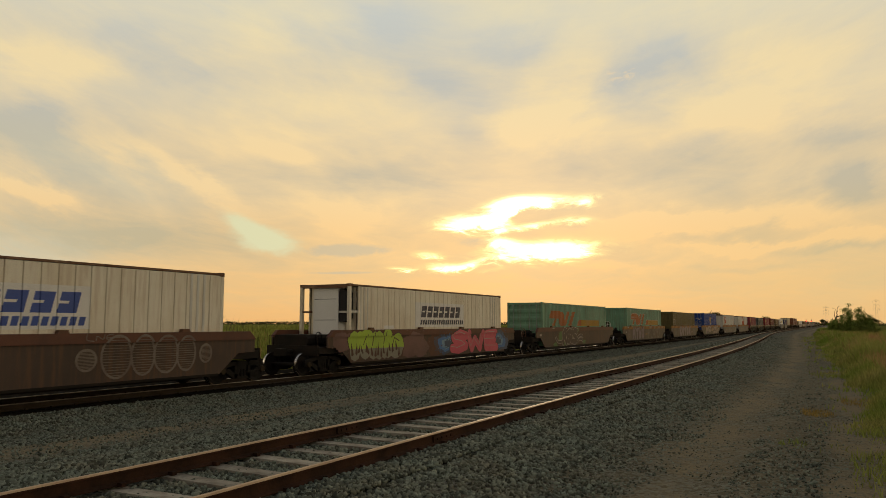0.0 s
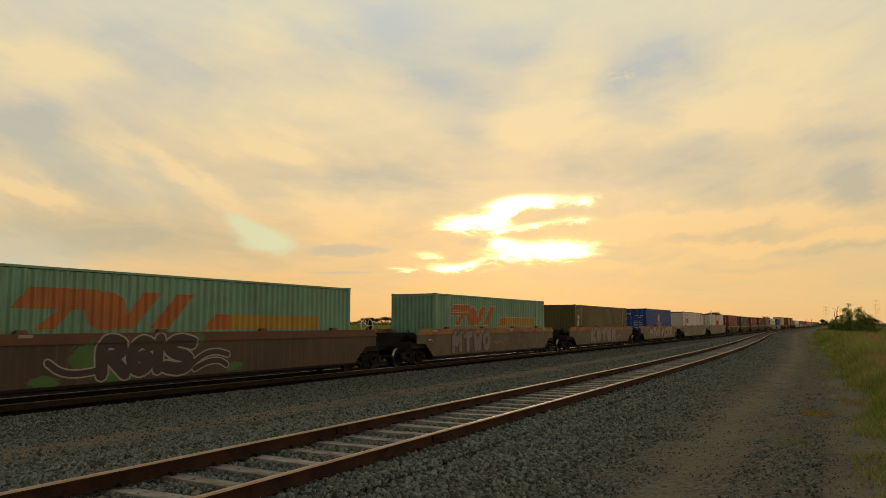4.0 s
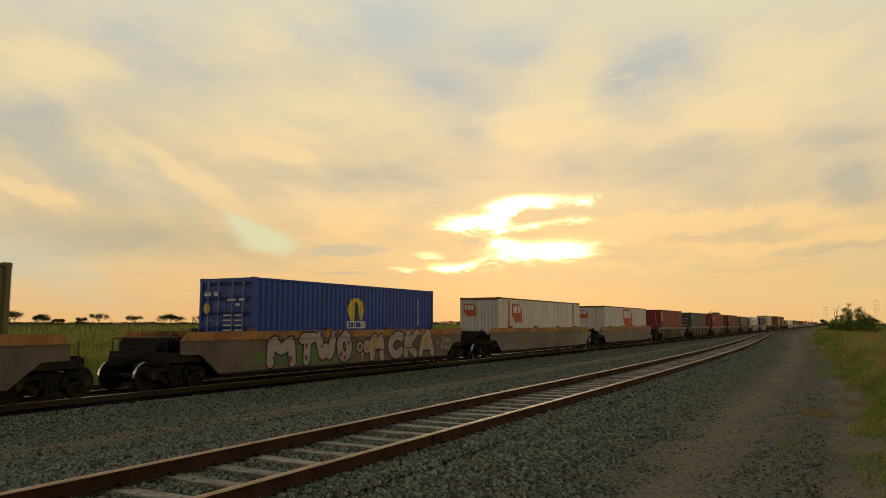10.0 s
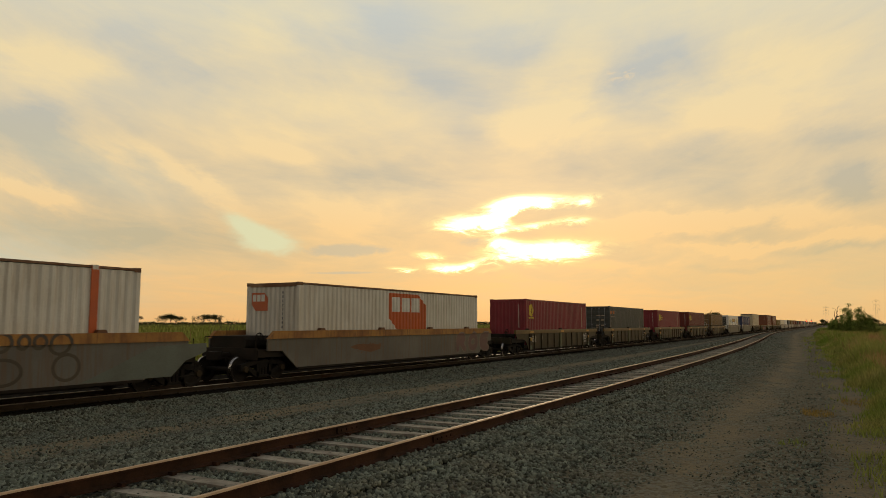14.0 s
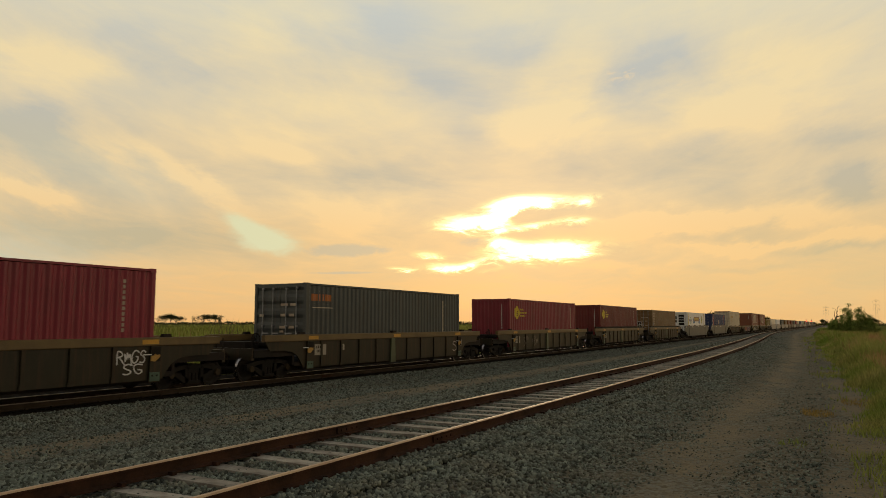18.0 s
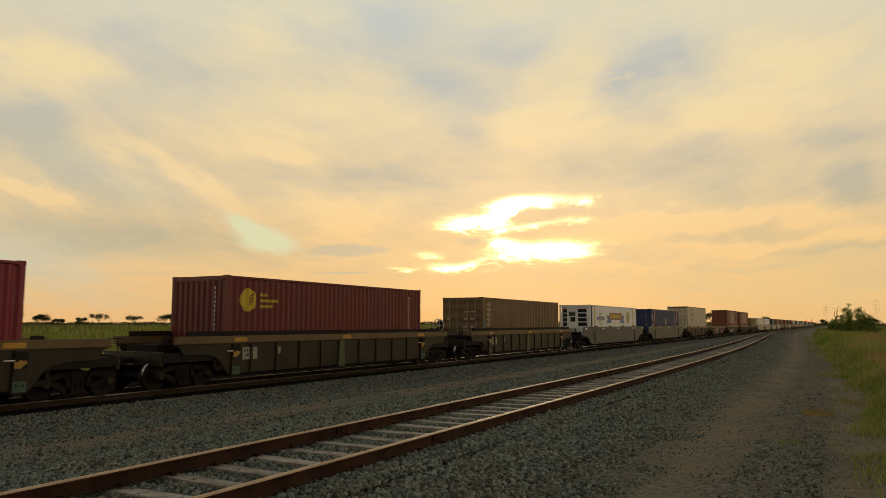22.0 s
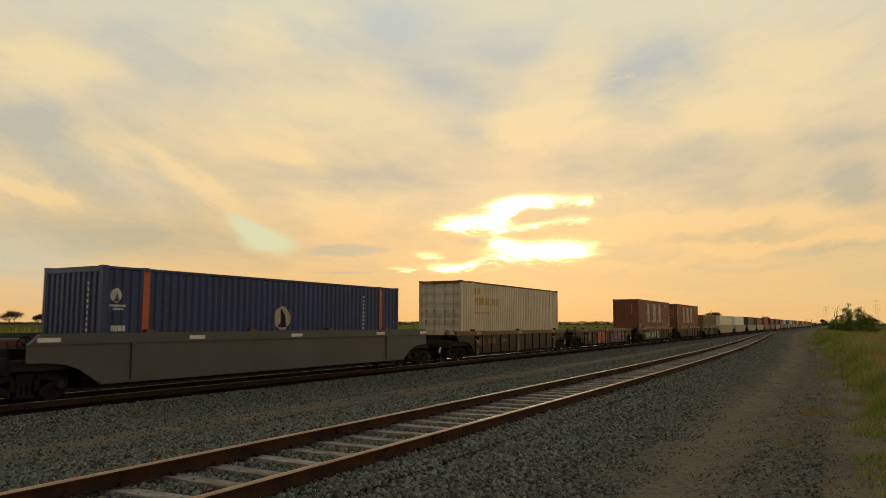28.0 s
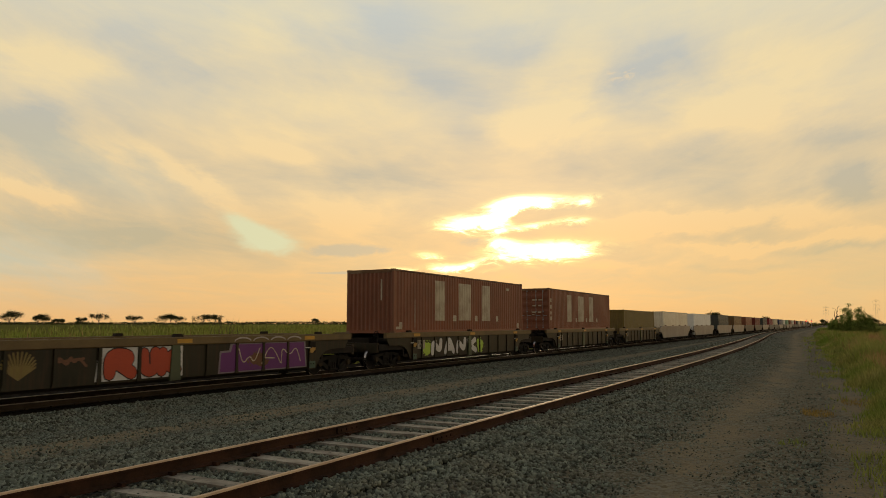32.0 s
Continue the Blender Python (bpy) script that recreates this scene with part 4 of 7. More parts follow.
paint("olive_box", (0.125, 0.10, 0.03), (0.08, 0.062, 0.022), scale=0.5, amount=0.7, streak=(0.10, 0.07, 0.03), streak_amount=0.3)
paint("royal_blue", (0.014, 0.062, 0.30), (0.012, 0.042, 0.19), scale=0.5, amount=0.6, streak=(0.05, 0.05, 0.08), streak_amount=0.3)
paint("lease_white", (0.66, 0.64, 0.58), (0.5, 0.46, 0.38), scale=0.5, amount=0.6, streak=(0.36, 0.27, 0.18), streak_amount=0.35)
paint("maroon", (0.25, 0.028, 0.042), (0.17, 0.022, 0.03), scale=0.5, amount=0.7, streak=(0.12, 0.05, 0.04), streak_amount=0.3)
paint("deep_maroon", (0.165, 0.024, 0.02), (0.115, 0.02, 0.018), scale=0.5, amount=0.7, streak=(0.12, 0.05, 0.04), streak_amount=0.3)
paint("dark_slate", (0.062, 0.072, 0.07), (0.045, 0.05, 0.048), scale=0.5, amount=0.7, streak=(0.11, 0.085, 0.06), streak_amount=0.35)
paint("khaki", (0.19, 0.125, 0.055), (0.13, 0.08, 0.036), scale=0.6, amount=0.8, streak=(0.25, 0.095, 0.03), streak_amount=0.7)
paint("clean_white", (0.80, 0.79, 0.76), (0.68, 0.66, 0.6), scale=0.6, amount=0.5, rough=0.4)
paint("navy", (0.03, 0.05, 0.14), (0.024, 0.036, 0.09), scale=0.5, amount=0.6, streak=(0.05, 0.045, 0.05), streak_amount=0.3)
paint("cream", (0.66, 0.58, 0.42), (0.50, 0.40, 0.25), scale=0.7, amount=0.7, streak=(0.36, 0.22, 0.11), streak_amount=0.3)
paint("brick_brown", (0.26, 0.088, 0.045), (0.18, 0.062, 0.034), scale=0.5, amount=0.7, streak=(0.15, 0.08, 0.05), streak_amount=0.4)
paint("mustard", (0.22, 0.16, 0.045), (0.15, 0.11, 0.035), scale=0.5, amount=0.7, streak=(0.16, 0.09, 0.04), streak_amount=0.4)
paint("orange_red", (0.50, 0.10, 0.025), (0.36, 0.085, 0.03), scale=1.5, amount=0.6)
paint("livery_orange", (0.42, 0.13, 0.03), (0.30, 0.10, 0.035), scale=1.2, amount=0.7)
paint("livery_yellow", (0.42, 0.24, 0.03), (0.3, 0.16, 0.03), scale=1.2, amount=0.7)
paint("mark_blue", (0.05, 0.09, 0.32), (0.06, 0.09, 0.24), scale=1.2)
paint("mark_dark", (0.05, 0.05, 0.075), (0.08, 0.08, 0.1), scale=1.2)
paint("mark_white", (0.66, 0.64, 0.58), (0.45, 0.43, 0.38), scale=1.5, amount=0.7)
paint("mark_cream", (0.52, 0.44, 0.32), (0.3, 0.2, 0.13), scale=1.5, amount=0.7)
paint("mark_yellow", (0.62, 0.44, 0.03), (0.48, 0.32, 0.03), scale=1.5)
paint("spray_lilac", (0.21, 0.165, 0.185), (0.14, 0.115, 0.12), scale=1.2)
paint("spray_black", (0.022, 0.02, 0.02), rough=0.7)
paint("spray_lime", (0.36, 0.50, 0.05), (0.25, 0.34, 0.06), scale=1.0)
paint("spray_pink", (0.55, 0.09, 0.13), (0.4, 0.07, 0.1), scale=1.0)
paint("spray_blue", (0.06, 0.16, 0.36), (0.05, 0.10, 0.22), scale=1.0)
paint("spray_pale", (0.36, 0.31, 0.27), (0.24, 0.19, 0.17), scale=1.0)
paint("spray_buff", (0.33, 0.27, 0.22), (0.24, 0.18, 0.16), scale=1.0)
paint("spray_red", (0.42, 0.06, 0.025), (0.3, 0.05, 0.025), scale=1.0)
paint("spray_white", (0.55, 0.53, 0.5), (0.4, 0.37, 0.34), scale=1.0)
paint("spray_purple", (0.132, 0.03, 0.144), (0.09, 0.021, 0.102), scale=1.0)
paint("spray_mauve", (0.13, 0.07, 0.07), (0.09, 0.05, 0.05), scale=1.0)
paint("axle_cap", (0.045, 0.03, 0.013), (0.02, 0.014, 0.01), scale=3.0, rough=0.8, spec=0.2)
paint("lock_rod", (0.3, 0.3, 0.3), (0.2, 0.2, 0.2), rough=0.5, metal=0.5)

SMOOTH = ((1.405, 0.39, 1.428), (1.475, 1.432, 1.695))
RIBBED = ((1.368, 0.37, 1.318),)

# name, near end, length, height, base, colour, side, near end, label
ISO, LONG, HC = 12.34, 14.88, 2.9
LOADS = [
    ("white_reefer_a", 10.6, LONG, HC, 0.66, "reefer_white", "panelled", "blank", None, "off-white refrigerated container with blue lettering bars"),
    ("white_reefer_b", 32.3, LONG, HC, 0.67, "reefer_white", "panelled", "reefer", None, "off-white refrigerated container with a cooling unit on its end"),
    ("teal_a", 54.05, LONG, HC, 0.48, "teal", "corrugated", "doors", None, "faded teal corrugated container with a worn orange mark"),
    ("teal_b", 76.0, LONG, HC, 0.55, "teal", "corrugated", "blank", "teal", "teal corrugated container with orange and yellow marks"),
    ("olive", 97.5, LONG, HC, 0.49, "olive_box", "corrugated", "blank", "olive_box", "dark olive corrugated container, plain and weathered"),
    ("blue", 120.55, ISO, HC, 0.63, "royal_blue", "corrugated", "doors", None, "royal blue corrugated container with a yellow round mark"),
    ("lease_a", 140.72, LONG, HC, 0.6, "lease_white", "corrugated", "blank", "orange_red", "white corrugated container with orange posts and red mark"),
    ("lease_b", 162.48, LONG, HC, 0.58, "lease_white", "corrugated", "blank", None, "white corrugated container with an orange-red square mark"),
    ("maroon_a", 184.5, ISO, HC, 0.62, "maroon", "corrugated", "blank", None, "maroon corrugated container with a yellow round mark"),
    ("slate", 203.6, ISO, HC, 0.57, "dark_slate", "corrugated", "doors", None, "dark slate container with worn orange lettering bars"),
    ("maroon_b", 222.55, ISO, HC, 0.56, "maroon", "corrugated", "blank", None, "maroon corrugated container with yellow disc and lettering bars"),
    ("maroon_c", 241.5, ISO, HC, 0.62, "deep_maroon", "corrugated", "blank", None, "deep red corrugated container with a yellow disc"),
    ("khaki", 260.7, ISO, HC, 0.53, "khaki", "corrugated", "doors", None, "brown-khaki rusty corrugated container"),
    ("clean_reefer", 280.5, LONG, HC, 0.57, "clean_white", "panelled", "reefer", None, "clean white refrigerated container with painted banner and fan unit"),
    ("navy", 302.1, LONG, HC, 0.62, "navy", "corrugated", "blank", "orange_red", "navy corrugated container with two orange posts"),
    ("cream", 323.15, LONG, HC, 1.33, "cream", "corrugated", "doors", "cream", "cream corrugated container with faded yellow lettering bars"),
    ("brick_a", 361.65, LONG, HC, 1.50, "brick_brown", "corrugated", "blank", None, "red-brown corrugated container with large cream marks"),
    ("brick_b", 381.35, LONG, HC, 1.49, "brick_brown", "corrugated", "doors", None, "red-brown corrugated container with cream marks and doors"),
    ("mustard", 401.08, ISO, 2.59, 0.66, "mustard", "corrugated", "blank", None, "mustard-olive corrugated shipping container"),
    ("white_far_a", 418.08, LONG, HC, 0.45, "reefer_white", "panelled", "blank", None, "pale grey-white panelled container"),
    ("white_far_b", 437.68, LONG, HC, 0.45, "clean_white", "panelled", "blank", None, "plain white panelled shipping container"),
]
RUSTED = ("white_reefer_a", "white_reefer_b", "lease_a", "lease_b", "cream", "brick_a", "brick_b")
paint("rusty_top", (0.17, 0.085, 0.045), (0.30, 0.2, 0.12), scale=1.4, amount=0.9, streak=(0.08, 0.04, 0.025), streak_amount=0.5, rough=0.7)
BOXES = {}
for key, near_s, length, height, base, colour, side, end, band, label in LOADS:
    wide = 2.56 if length > 13 else 2.53
    bx = container(label, length, height, wide, PAINT[colour], end, side, PAINT[band] if band else None, top=PAINT["rusty_top"] if key in RUSTED else None)
    BOXES[key] = bx
    load(bx, near_s, base)

WAGONS = {}
PAINT_SHIFT = {}          # sprayed paint is placed along the loads, not from the wagon's middle


def wagon_for(key, style, side_mat, chord_mat, middle, half, label, floor_z):
    w = well_wagon(label, half, floor_z, PAINT[side_mat], PAINT[chord_mat], style, raised=key in ("maroon_c", "khaki"), hand_wheel=key == "teal_a", plates=key not in ("cream", "empty"))
    WAGONS[key] = w
    couple(w, middle)


for key, mid, sm, cm, fz, lab in (
        ("white_reefer_a", 18.32, "brown_well", "brown_chord", 0.66, "rust-brown well wagon with pale sprayed lettering"),
        ("white_reefer_b", 40.35, "brown_well", "brown_chord", 0.67, "rust-brown well wagon with lime and pink spray paint"),
        ("teal_a", 62.14, "brown_well", "brown_chord", 0.48, "rust-brown well wagon with a small sprayed tag"),
        ("teal_b", 83.66, "grey_brown_well", "ochre_chord", 0.55, "grey-brown well wagon with ochre top rail and block lettering"),
        ("olive", 105.41, "grey_brown_well", "ochre_chord", 0.49, "grimy well wagon with ochre top rail and lilac letters"),
        ("blue", 127.04, "grey_brown_well", "ochre_chord", 0.63, "well wagon with ochre top rail and buff block letters"),
        ("lease_a", 148.8, "grey_well", "ochre_chord", 0.6, "stained grey well wagon with ochre top rail"),
        ("lease_b", 170.34, "grey_well", "ochre_chord", 0.58, "grey well wagon with ochre top rail and faint spray"),
        ("white_far_a", 425.38, "pale_well", "pale_well", 0.45, "pale grey well wagon"),
        ("white_far_b", 446.38, "pale_well", "pale_well", 0.45, "pale grey well wagon")):
    wagon_for(key, "smooth", sm, cm, mid - 0.55, 9.05, lab, fz)
    PAINT_SHIFT[WAGONS[key].name] = 0.55
for key, mid, fz in (("maroon_a", 190.82, 0.56), ("slate", 209.67, 0.57), ("maroon_b", 228.83, 0.56), ("maroon_c", 247.82, 0.62), ("khaki", 267.26, 0.53),
                     ("cream", 330.78, 0.6), ("empty", 349.88, 0.6), ("brick_a", 369.23, 0.6), ("brick_b", 388.78, 0.6), ("mustard", 407.18, 0.66)):
    lab = "empty dark olive ribbed well wagon with spray paint" if key == "empty" else "dark olive-brown ribbed well wagon"
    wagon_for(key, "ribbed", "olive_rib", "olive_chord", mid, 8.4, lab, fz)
for key, mid, fz in (("clean_reefer", 287.87, 0.57), ("navy", 309.68, 0.62)):
    wagon_for(key, "grey", "slate_well", "slate_well", mid, 9.6, "plain slate-grey well wagon with white tags", fz)
build_ground()
build_track("near_track", "rusty rails on weathered timber sleepers in ballast", lambda y: NEAR_L + bend(y), NEAR_G, NEAR_Z, 2.7, 0.25, 0.66, M["sleeper"], M["rail_head"], -2.0, 95.0, 11, M["rail_side"])
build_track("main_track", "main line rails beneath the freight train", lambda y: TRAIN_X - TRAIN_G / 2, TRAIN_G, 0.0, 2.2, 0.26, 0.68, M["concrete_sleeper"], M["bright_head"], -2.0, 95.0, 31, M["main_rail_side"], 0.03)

# ---------------------------------------------------------------- marks on the containers


def fit_word(word, y0, y1, z0, z1, bold=0.0, slant=0.0):
    """A word stretched into a box of metres."""
    f = text_faces(word, 1.0, bold, slant=slant)
    ys, zs = [p[0] for q in f for p in q], [p[1] for q in f for p in q]
    ky, kz = (y1 - y0) / (max(ys) - min(ys)), (z1 - z0) / (max(zs) - min(zs))
    return [[(y0 + (a - min(ys)) * ky, z0 + (b - min(zs)) * kz) for a, b in q] for q in f]


def bars(y0, y1, z0, z1, n, gap=0.28, lean=0.0):
    """A row of n upright bars, for a word that is not spelt out."""
    w = (y1 - y0) / n
    out = []
    for i in range(n):
        out += rect(y0 + i * w, y0 + (i + 1 - gap) * w, z0, z1 * (1 - 0.02 * (i % 2)) + z0 * 0.02 * (i % 2), lean)
    return out


P = PAINT
paint("patch_white", (0.74, 0.71, 0.66), (0.62, 0.57, 0.5), scale=1.0, rough=0.5)
b = BOXES["white_reefer_a"]
decal(b, rect(4.9, 10.2, 1.15, 2.26), P["patch_white"])
decal(b, bars(5.1, 9.95, 1.56, 2.1, 7, 0.22, 0.12), P["mark_blue"], "blue lettering bars", lift=0.007)
decal(b, bars(5.22, 9.9, 1.80, 1.87, 7, 0.5, 0.02), P["patch_white"], lift=0.010)
decal(b, bars(5.1, 10.1, 1.24, 1.47, 20, 0.3, 0.05), P["mark_blue"], lift=0.007)
b = BOXES["white_reefer_b"]
decal(b, rect(5.2, 10.15, 1.12, 2.28), P["patch_white"])
decal(b, bars(5.7, 9.75, 1.58, 2.12, 7, 0.2, 0.12), P["mark_dark"], "dark lettering bars", lift=0.007)
decal(b, bars(5.82, 9.7, 1.82, 1.89, 7, 0.5, 0.02), P["patch_white"], lift=0.010)
decal(b, bars(5.65, 10.1, 1.24, 1.46, 20, 0.3, 0.05), P["mark_dark"], lift=0.007)
decal(b, rect(2.55, 3.35, 1.06, 1.2), P["patch_white"])
for bx in (BOXES["white_reefer_a"], BOXES["white_reefer_b"]):
    c = bx.thing
    for y in (-bx.L + 1.05, bx.L - 1.05):
        for s in (1, -1):
            a, q = sorted((s * (bx.W + 0.004), s * (bx.W - 0.03)))
            for k in (-0.25, 0.0, 0.25):
                part("side_post", Solid().box(a, q, y + k - 0.06, y + k + 0.02, 0.14, bx.H - 0.09), P["lease_white"], c)

# cooling unit with its guard frame
c = b.thing
u = Solid().chamfer(-0.66, 0.62, -b.L + 0.12, -b.L + 0.63, 0.75, b.H - 0.12, 0.08)
unit = part("cooling_unit", u, P["clean_white"], c, "white cooling unit")
part("grille", Solid().chamfer(0.5, 1.02, -b.L + 0.16, -b.L + 0.6, 1.35, b.H - 0.2, 0.16), P["spray_black"], unit, "black rounded grille")
part("seam", Solid().box(-0.6, 0.5, -b.L + 0.115, -b.L + 0.12, 2.28, 2.30).box(-0.6, 0.5, -b.L + 0.115, -b.L + 0.12, 1.42, 1.44), P["mark_dark"], unit)
part("unit_base", Solid().box(-1.05, 1.05, -b.L + 0.15, -b.L + 0.63, 0.14, 0.75), P["lease_white"], unit)
part("guard_rail", Solid().box(-b.W + 0.13, -b.W + 0.6, -b.L + 0.02, -b.L + 0.08, 1.72, 1.8), P["rust_block"], c)
part("guard_rail", Solid().box(b.W - 0.6, b.W - 0.13, -b.L + 0.02, -b.L + 0.08, 1.72, 1.8), P["lease_white"], c)
part("guard_rail", Solid().box(b.W - 0.08, b.W - 0.02, -b.L + 0.13, -b.L + 0.6, 1.72, 1.82), P["lease_white"], c)


def slanted_mark(b, off, worn):
    """A long slanted slab, an oval and two leaning slabs, with a stripe behind."""
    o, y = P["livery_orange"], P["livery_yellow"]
    sh = lambda polys: [[(a + off, z) for a, z in q] for q in polys]
    edge = [[(1.44, 1.80), (1.94, 2.41), (4.0, 2.41), (4.0, 1.80)], [(2.02, 1.29), (2.75, 1.86), (3.2, 1.86), (2.73, 1.29)]]
    edge += oval(4.12, 1.80, 0.70, 0.56)
    edge += [[(4.4, 1.29), (5.23, 2.39), (5.98, 2.39), (5.0, 1.29)], [(5.45, 1.29), (6.42, 2.39), (7.18, 2.39), (6.15, 1.29)],
             [(7.46, 1.27), (7.92, 1.81), (13.2, 1.78), (13.2, 1.23)]]
    decal(b, sh(edge), P["mark_cream"] if not worn else P["teal"], "pale outline" if not worn else "", lift=0.003)
    body = [[(1.5, 1.84), (1.97, 2.37), (3.94, 2.37), (3.81, 1.82)], [(2.1, 1.33), (2.79, 1.87), (3.15, 1.87), (2.67, 1.33)]]
    body += oval(4.12, 1.80, 0.65, 0.52)
    body += [[(4.46, 1.33), (5.27, 2.35), (5.91, 2.35), (4.96, 1.33)], [(5.51, 1.33), (6.46, 2.34), (7.1, 2.34), (6.2, 1.33)],
             [(7.52, 1.30), (7.96, 1.77), (8.63, 1.76), (8.63, 1.29)]]
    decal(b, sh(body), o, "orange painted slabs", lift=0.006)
    decal(b, sh([[(8.63, 1.29), (8.63, 1.76), (13.16, 1.74), (13.16, 1.26)]]), y, "yellow stripe", lift=0.006)
    if not worn:
        decal(b, sh(rect(1.75, 3.85, 1.96, 1.99) + rect(1.8, 3.85, 2.05, 2.075) + ring(4.25, 2.0, 0.42, 0.34, 0.07, 0.06, 20, 140)), P["mark_cream"], lift=0.009)


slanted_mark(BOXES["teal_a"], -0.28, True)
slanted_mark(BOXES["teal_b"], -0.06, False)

b = BOXES["olive"]
decal(b, oval(0.78, 2.0, 0.16, 0.16) + [[(0.6, 1.3), (0.72, 1.3), (0.78, 1.62), (0.95, 1.86), (0.7, 1.9), (0.6, 1.6)]] + rect(0.85, 1.15, 1.92, 1.98), P["mark_cream"], "pale painted bird shape")
decal(b, rect(0.38, 1.0, 2.46, 2.49), P["mark_cream"])
b = BOXES["blue"]
decal(b, oval(5.97, 1.87, 0.57, 0.5), P["mark_yellow"], "yellow disc")
decal(b, [[(5.78, 1.42), (6.28, 1.42), (6.15, 1.95), (6.0, 2.2), (5.85, 2.2), (5.92, 1.9)]], P["navy"], lift=0.008)
decal(b, rect(5.38, 6.6, 1.13, 1.42), P["mark_white"], lift=0.006)
decal(b, bars(5.45, 6.52, 1.17, 1.38, 6, 0.3), P["royal_blue"], lift=0.009)
for z in np.arange(1.25, 2.5, 0.14):
    decal(b, rect(10.95, 11.03, z, z + 0.09), P["mark_white"])
for x, z, w, h in ((0.28, 2.28, 0.30, 0.12), (0.72, 2.28, 0.2, 0.12), (1.35, 2.1, 0.42, 0.08), (1.9, 2.1, 0.28, 0.08), (1.75, 1.93, 0.2, 0.08)):
    end_decal(b, rect(x, x + w, z, z + h), P["mark_white"], lift=0.05)
end_decal(b, oval(0.4, 1.85, 0.15, 0.19), P["mark_yellow"], lift=0.05)
for k in range(5):
    z = 1.58 - k * 0.17
    end_decal(b, rect(1.2, 1.55, z, z + 0.05) + rect(1.72, 2.05, z, z + 0.05), P["mark_white"], lift=0.05)


def square_mark(b, y, z, w, h, on_end=False):
    """An orange-red square with two cut corners and pale bars."""
    shape = [[(y, z + h * 0.35), (y + w * 0.25, z), (y + w, z), (y + w, z + h * 0.72), (y + w * 0.78, z + h), (y, z + h)]]
    pale = bars(y + 0.07 * w, y + 0.86 * w, z + 0.52 * h, z + 0.9 * h, 3, 0.2)
    if on_end:
        end_decal(b, shape, P["orange_red"], "orange-red mark", lift=0.006)
        end_decal(b, pale, P["mark_white"], lift=0.009)
    else:
        decal(b, shape, P["orange_red"], "orange-red mark", lift=0.004)
        decal(b, pale, P["mark_white"], lift=0.008)


square_mark(BOXES["lease_a"], 2.0, 1.42, 1.45, 1.12)
square_mark(BOXES["lease_a"], 0.25, 1.8, 0.8, 0.72, True)
square_mark(BOXES["lease_b"], 6.1, 1.0, 3.2, 1.72)
square_mark(BOXES["lease_b"], 0.25, 1.85, 0.8, 0.68, True)
for z in np.arange(1.2, 2.5, 0.16):
    end_decal(BOXES["lease_b"], rect(1.75, 1.8, z, z + 0.1), P["mark_dark"], lift=0.006)


def disc_mark(b, y, z, r, words):
    decal(b, oval(y, z, r * 0.96, r), P["mark_yellow"], "yellow disc")
    for k in range(3):
        decal(b, [[(y - 0.02, z - 0.26 * r + k * 0.28 * r - 0.2 * r), (y + 0.05, z - 0.26 * r + k * 0.28 * r - 0.25 * r), (y + 0.66 * r, z + k * 0.28 * r - 0.05 * r), (y + 0.6 * r, z + k * 0.28 * r + 0.03 * r)]], P["deep_maroon"], lift=0.008)
    for row in words:
        decal(b, bars(*row), P["mark_yellow"], lift=0.005)


disc_mark(BOXES["maroon_a"], 0.87, 2.18, 0.40, [(0.42, 1.28, 1.66, 1.76, 9)])
disc_mark(BOXES["maroon_b"], 1.2, 2.07, 0.39, [(1.72, 2.3, 2.22, 2.32, 4), (1.72, 2.8, 2.02, 2.12, 10), (1.72, 2.5, 1.83, 1.93, 7)])
disc_mark(BOXES["maroon_c"], 1.0, 2.12, 0.39, [(1.55, 2.0, 2.26, 2.36, 4), (1.55, 2.5, 2.06, 2.16, 10), (1.55, 2.25, 1.87, 1.97, 7)])
for key in ("maroon_a", "maroon_b", "maroon_c"):
    for z in np.arange(1.1, 2.5, 0.15):
        end_decal(BOXES[key], rect(1.98, 2.03, z, z + 0.1), P["mark_white"], lift=0.006)
        decal(BOXES[key], rect(11.3, 11.36, z, z + 0.1), P["mark_cream"])
b = BOXES["slate"]
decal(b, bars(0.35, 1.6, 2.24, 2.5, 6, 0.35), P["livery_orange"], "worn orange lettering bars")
decal(b, rect(0.4, 1.6, 1.97, 2.0), P["mark_cream"])
decal(b, rect(10.55, 10.72, 1.0, 2.5), P["mark_cream"])
decal(b, rect(10.9, 10.95, 1.0, 2.5), P["mark_yellow"])
for key in ("slate", "khaki", "brick_b"):
    for x, z, w, h in ((1.35, 2.05, 0.35, 0.09), (1.8, 2.05, 0.3, 0.09), (1.35, 1.65, 0.25, 0.1), (1.75, 1.65, 0.25, 0.1), (0.3, 1.65, 0.2, 0.09), (1.3, 1.2, 0.3, 0.1), (1.75, 1.2, 0.25, 0.1), (1.3, 1.05, 0.2, 0.08)):
        end_decal(BOXES[key], rect(x, x + w, z, z + h), P["mark_cream"], lift=0.05)
b = BOXES["khaki"]
for k in range(5):
    z = 1.27 + k * 0.28
    decal(b, ring(0.82, z + 0.12, 0.2, 0.13, 0.07, 0.06, 30 + 40 * k, 300 + 40 * k, 12) + rect(0.6, 1.05, z + 0.1, z + 0.15), P["mark_cream"], "pale sprayed scrawl" if k == 0 else "")
decal(b, rect(8.9, 9.05, 2.0, 2.22), P["spray_red"])
paint("faded_blue", (0.10, 0.17, 0.22), (0.08, 0.12, 0.15))
decal(b, rect(0.15, 0.42, 1.2, 1.55), P["faded_blue"])

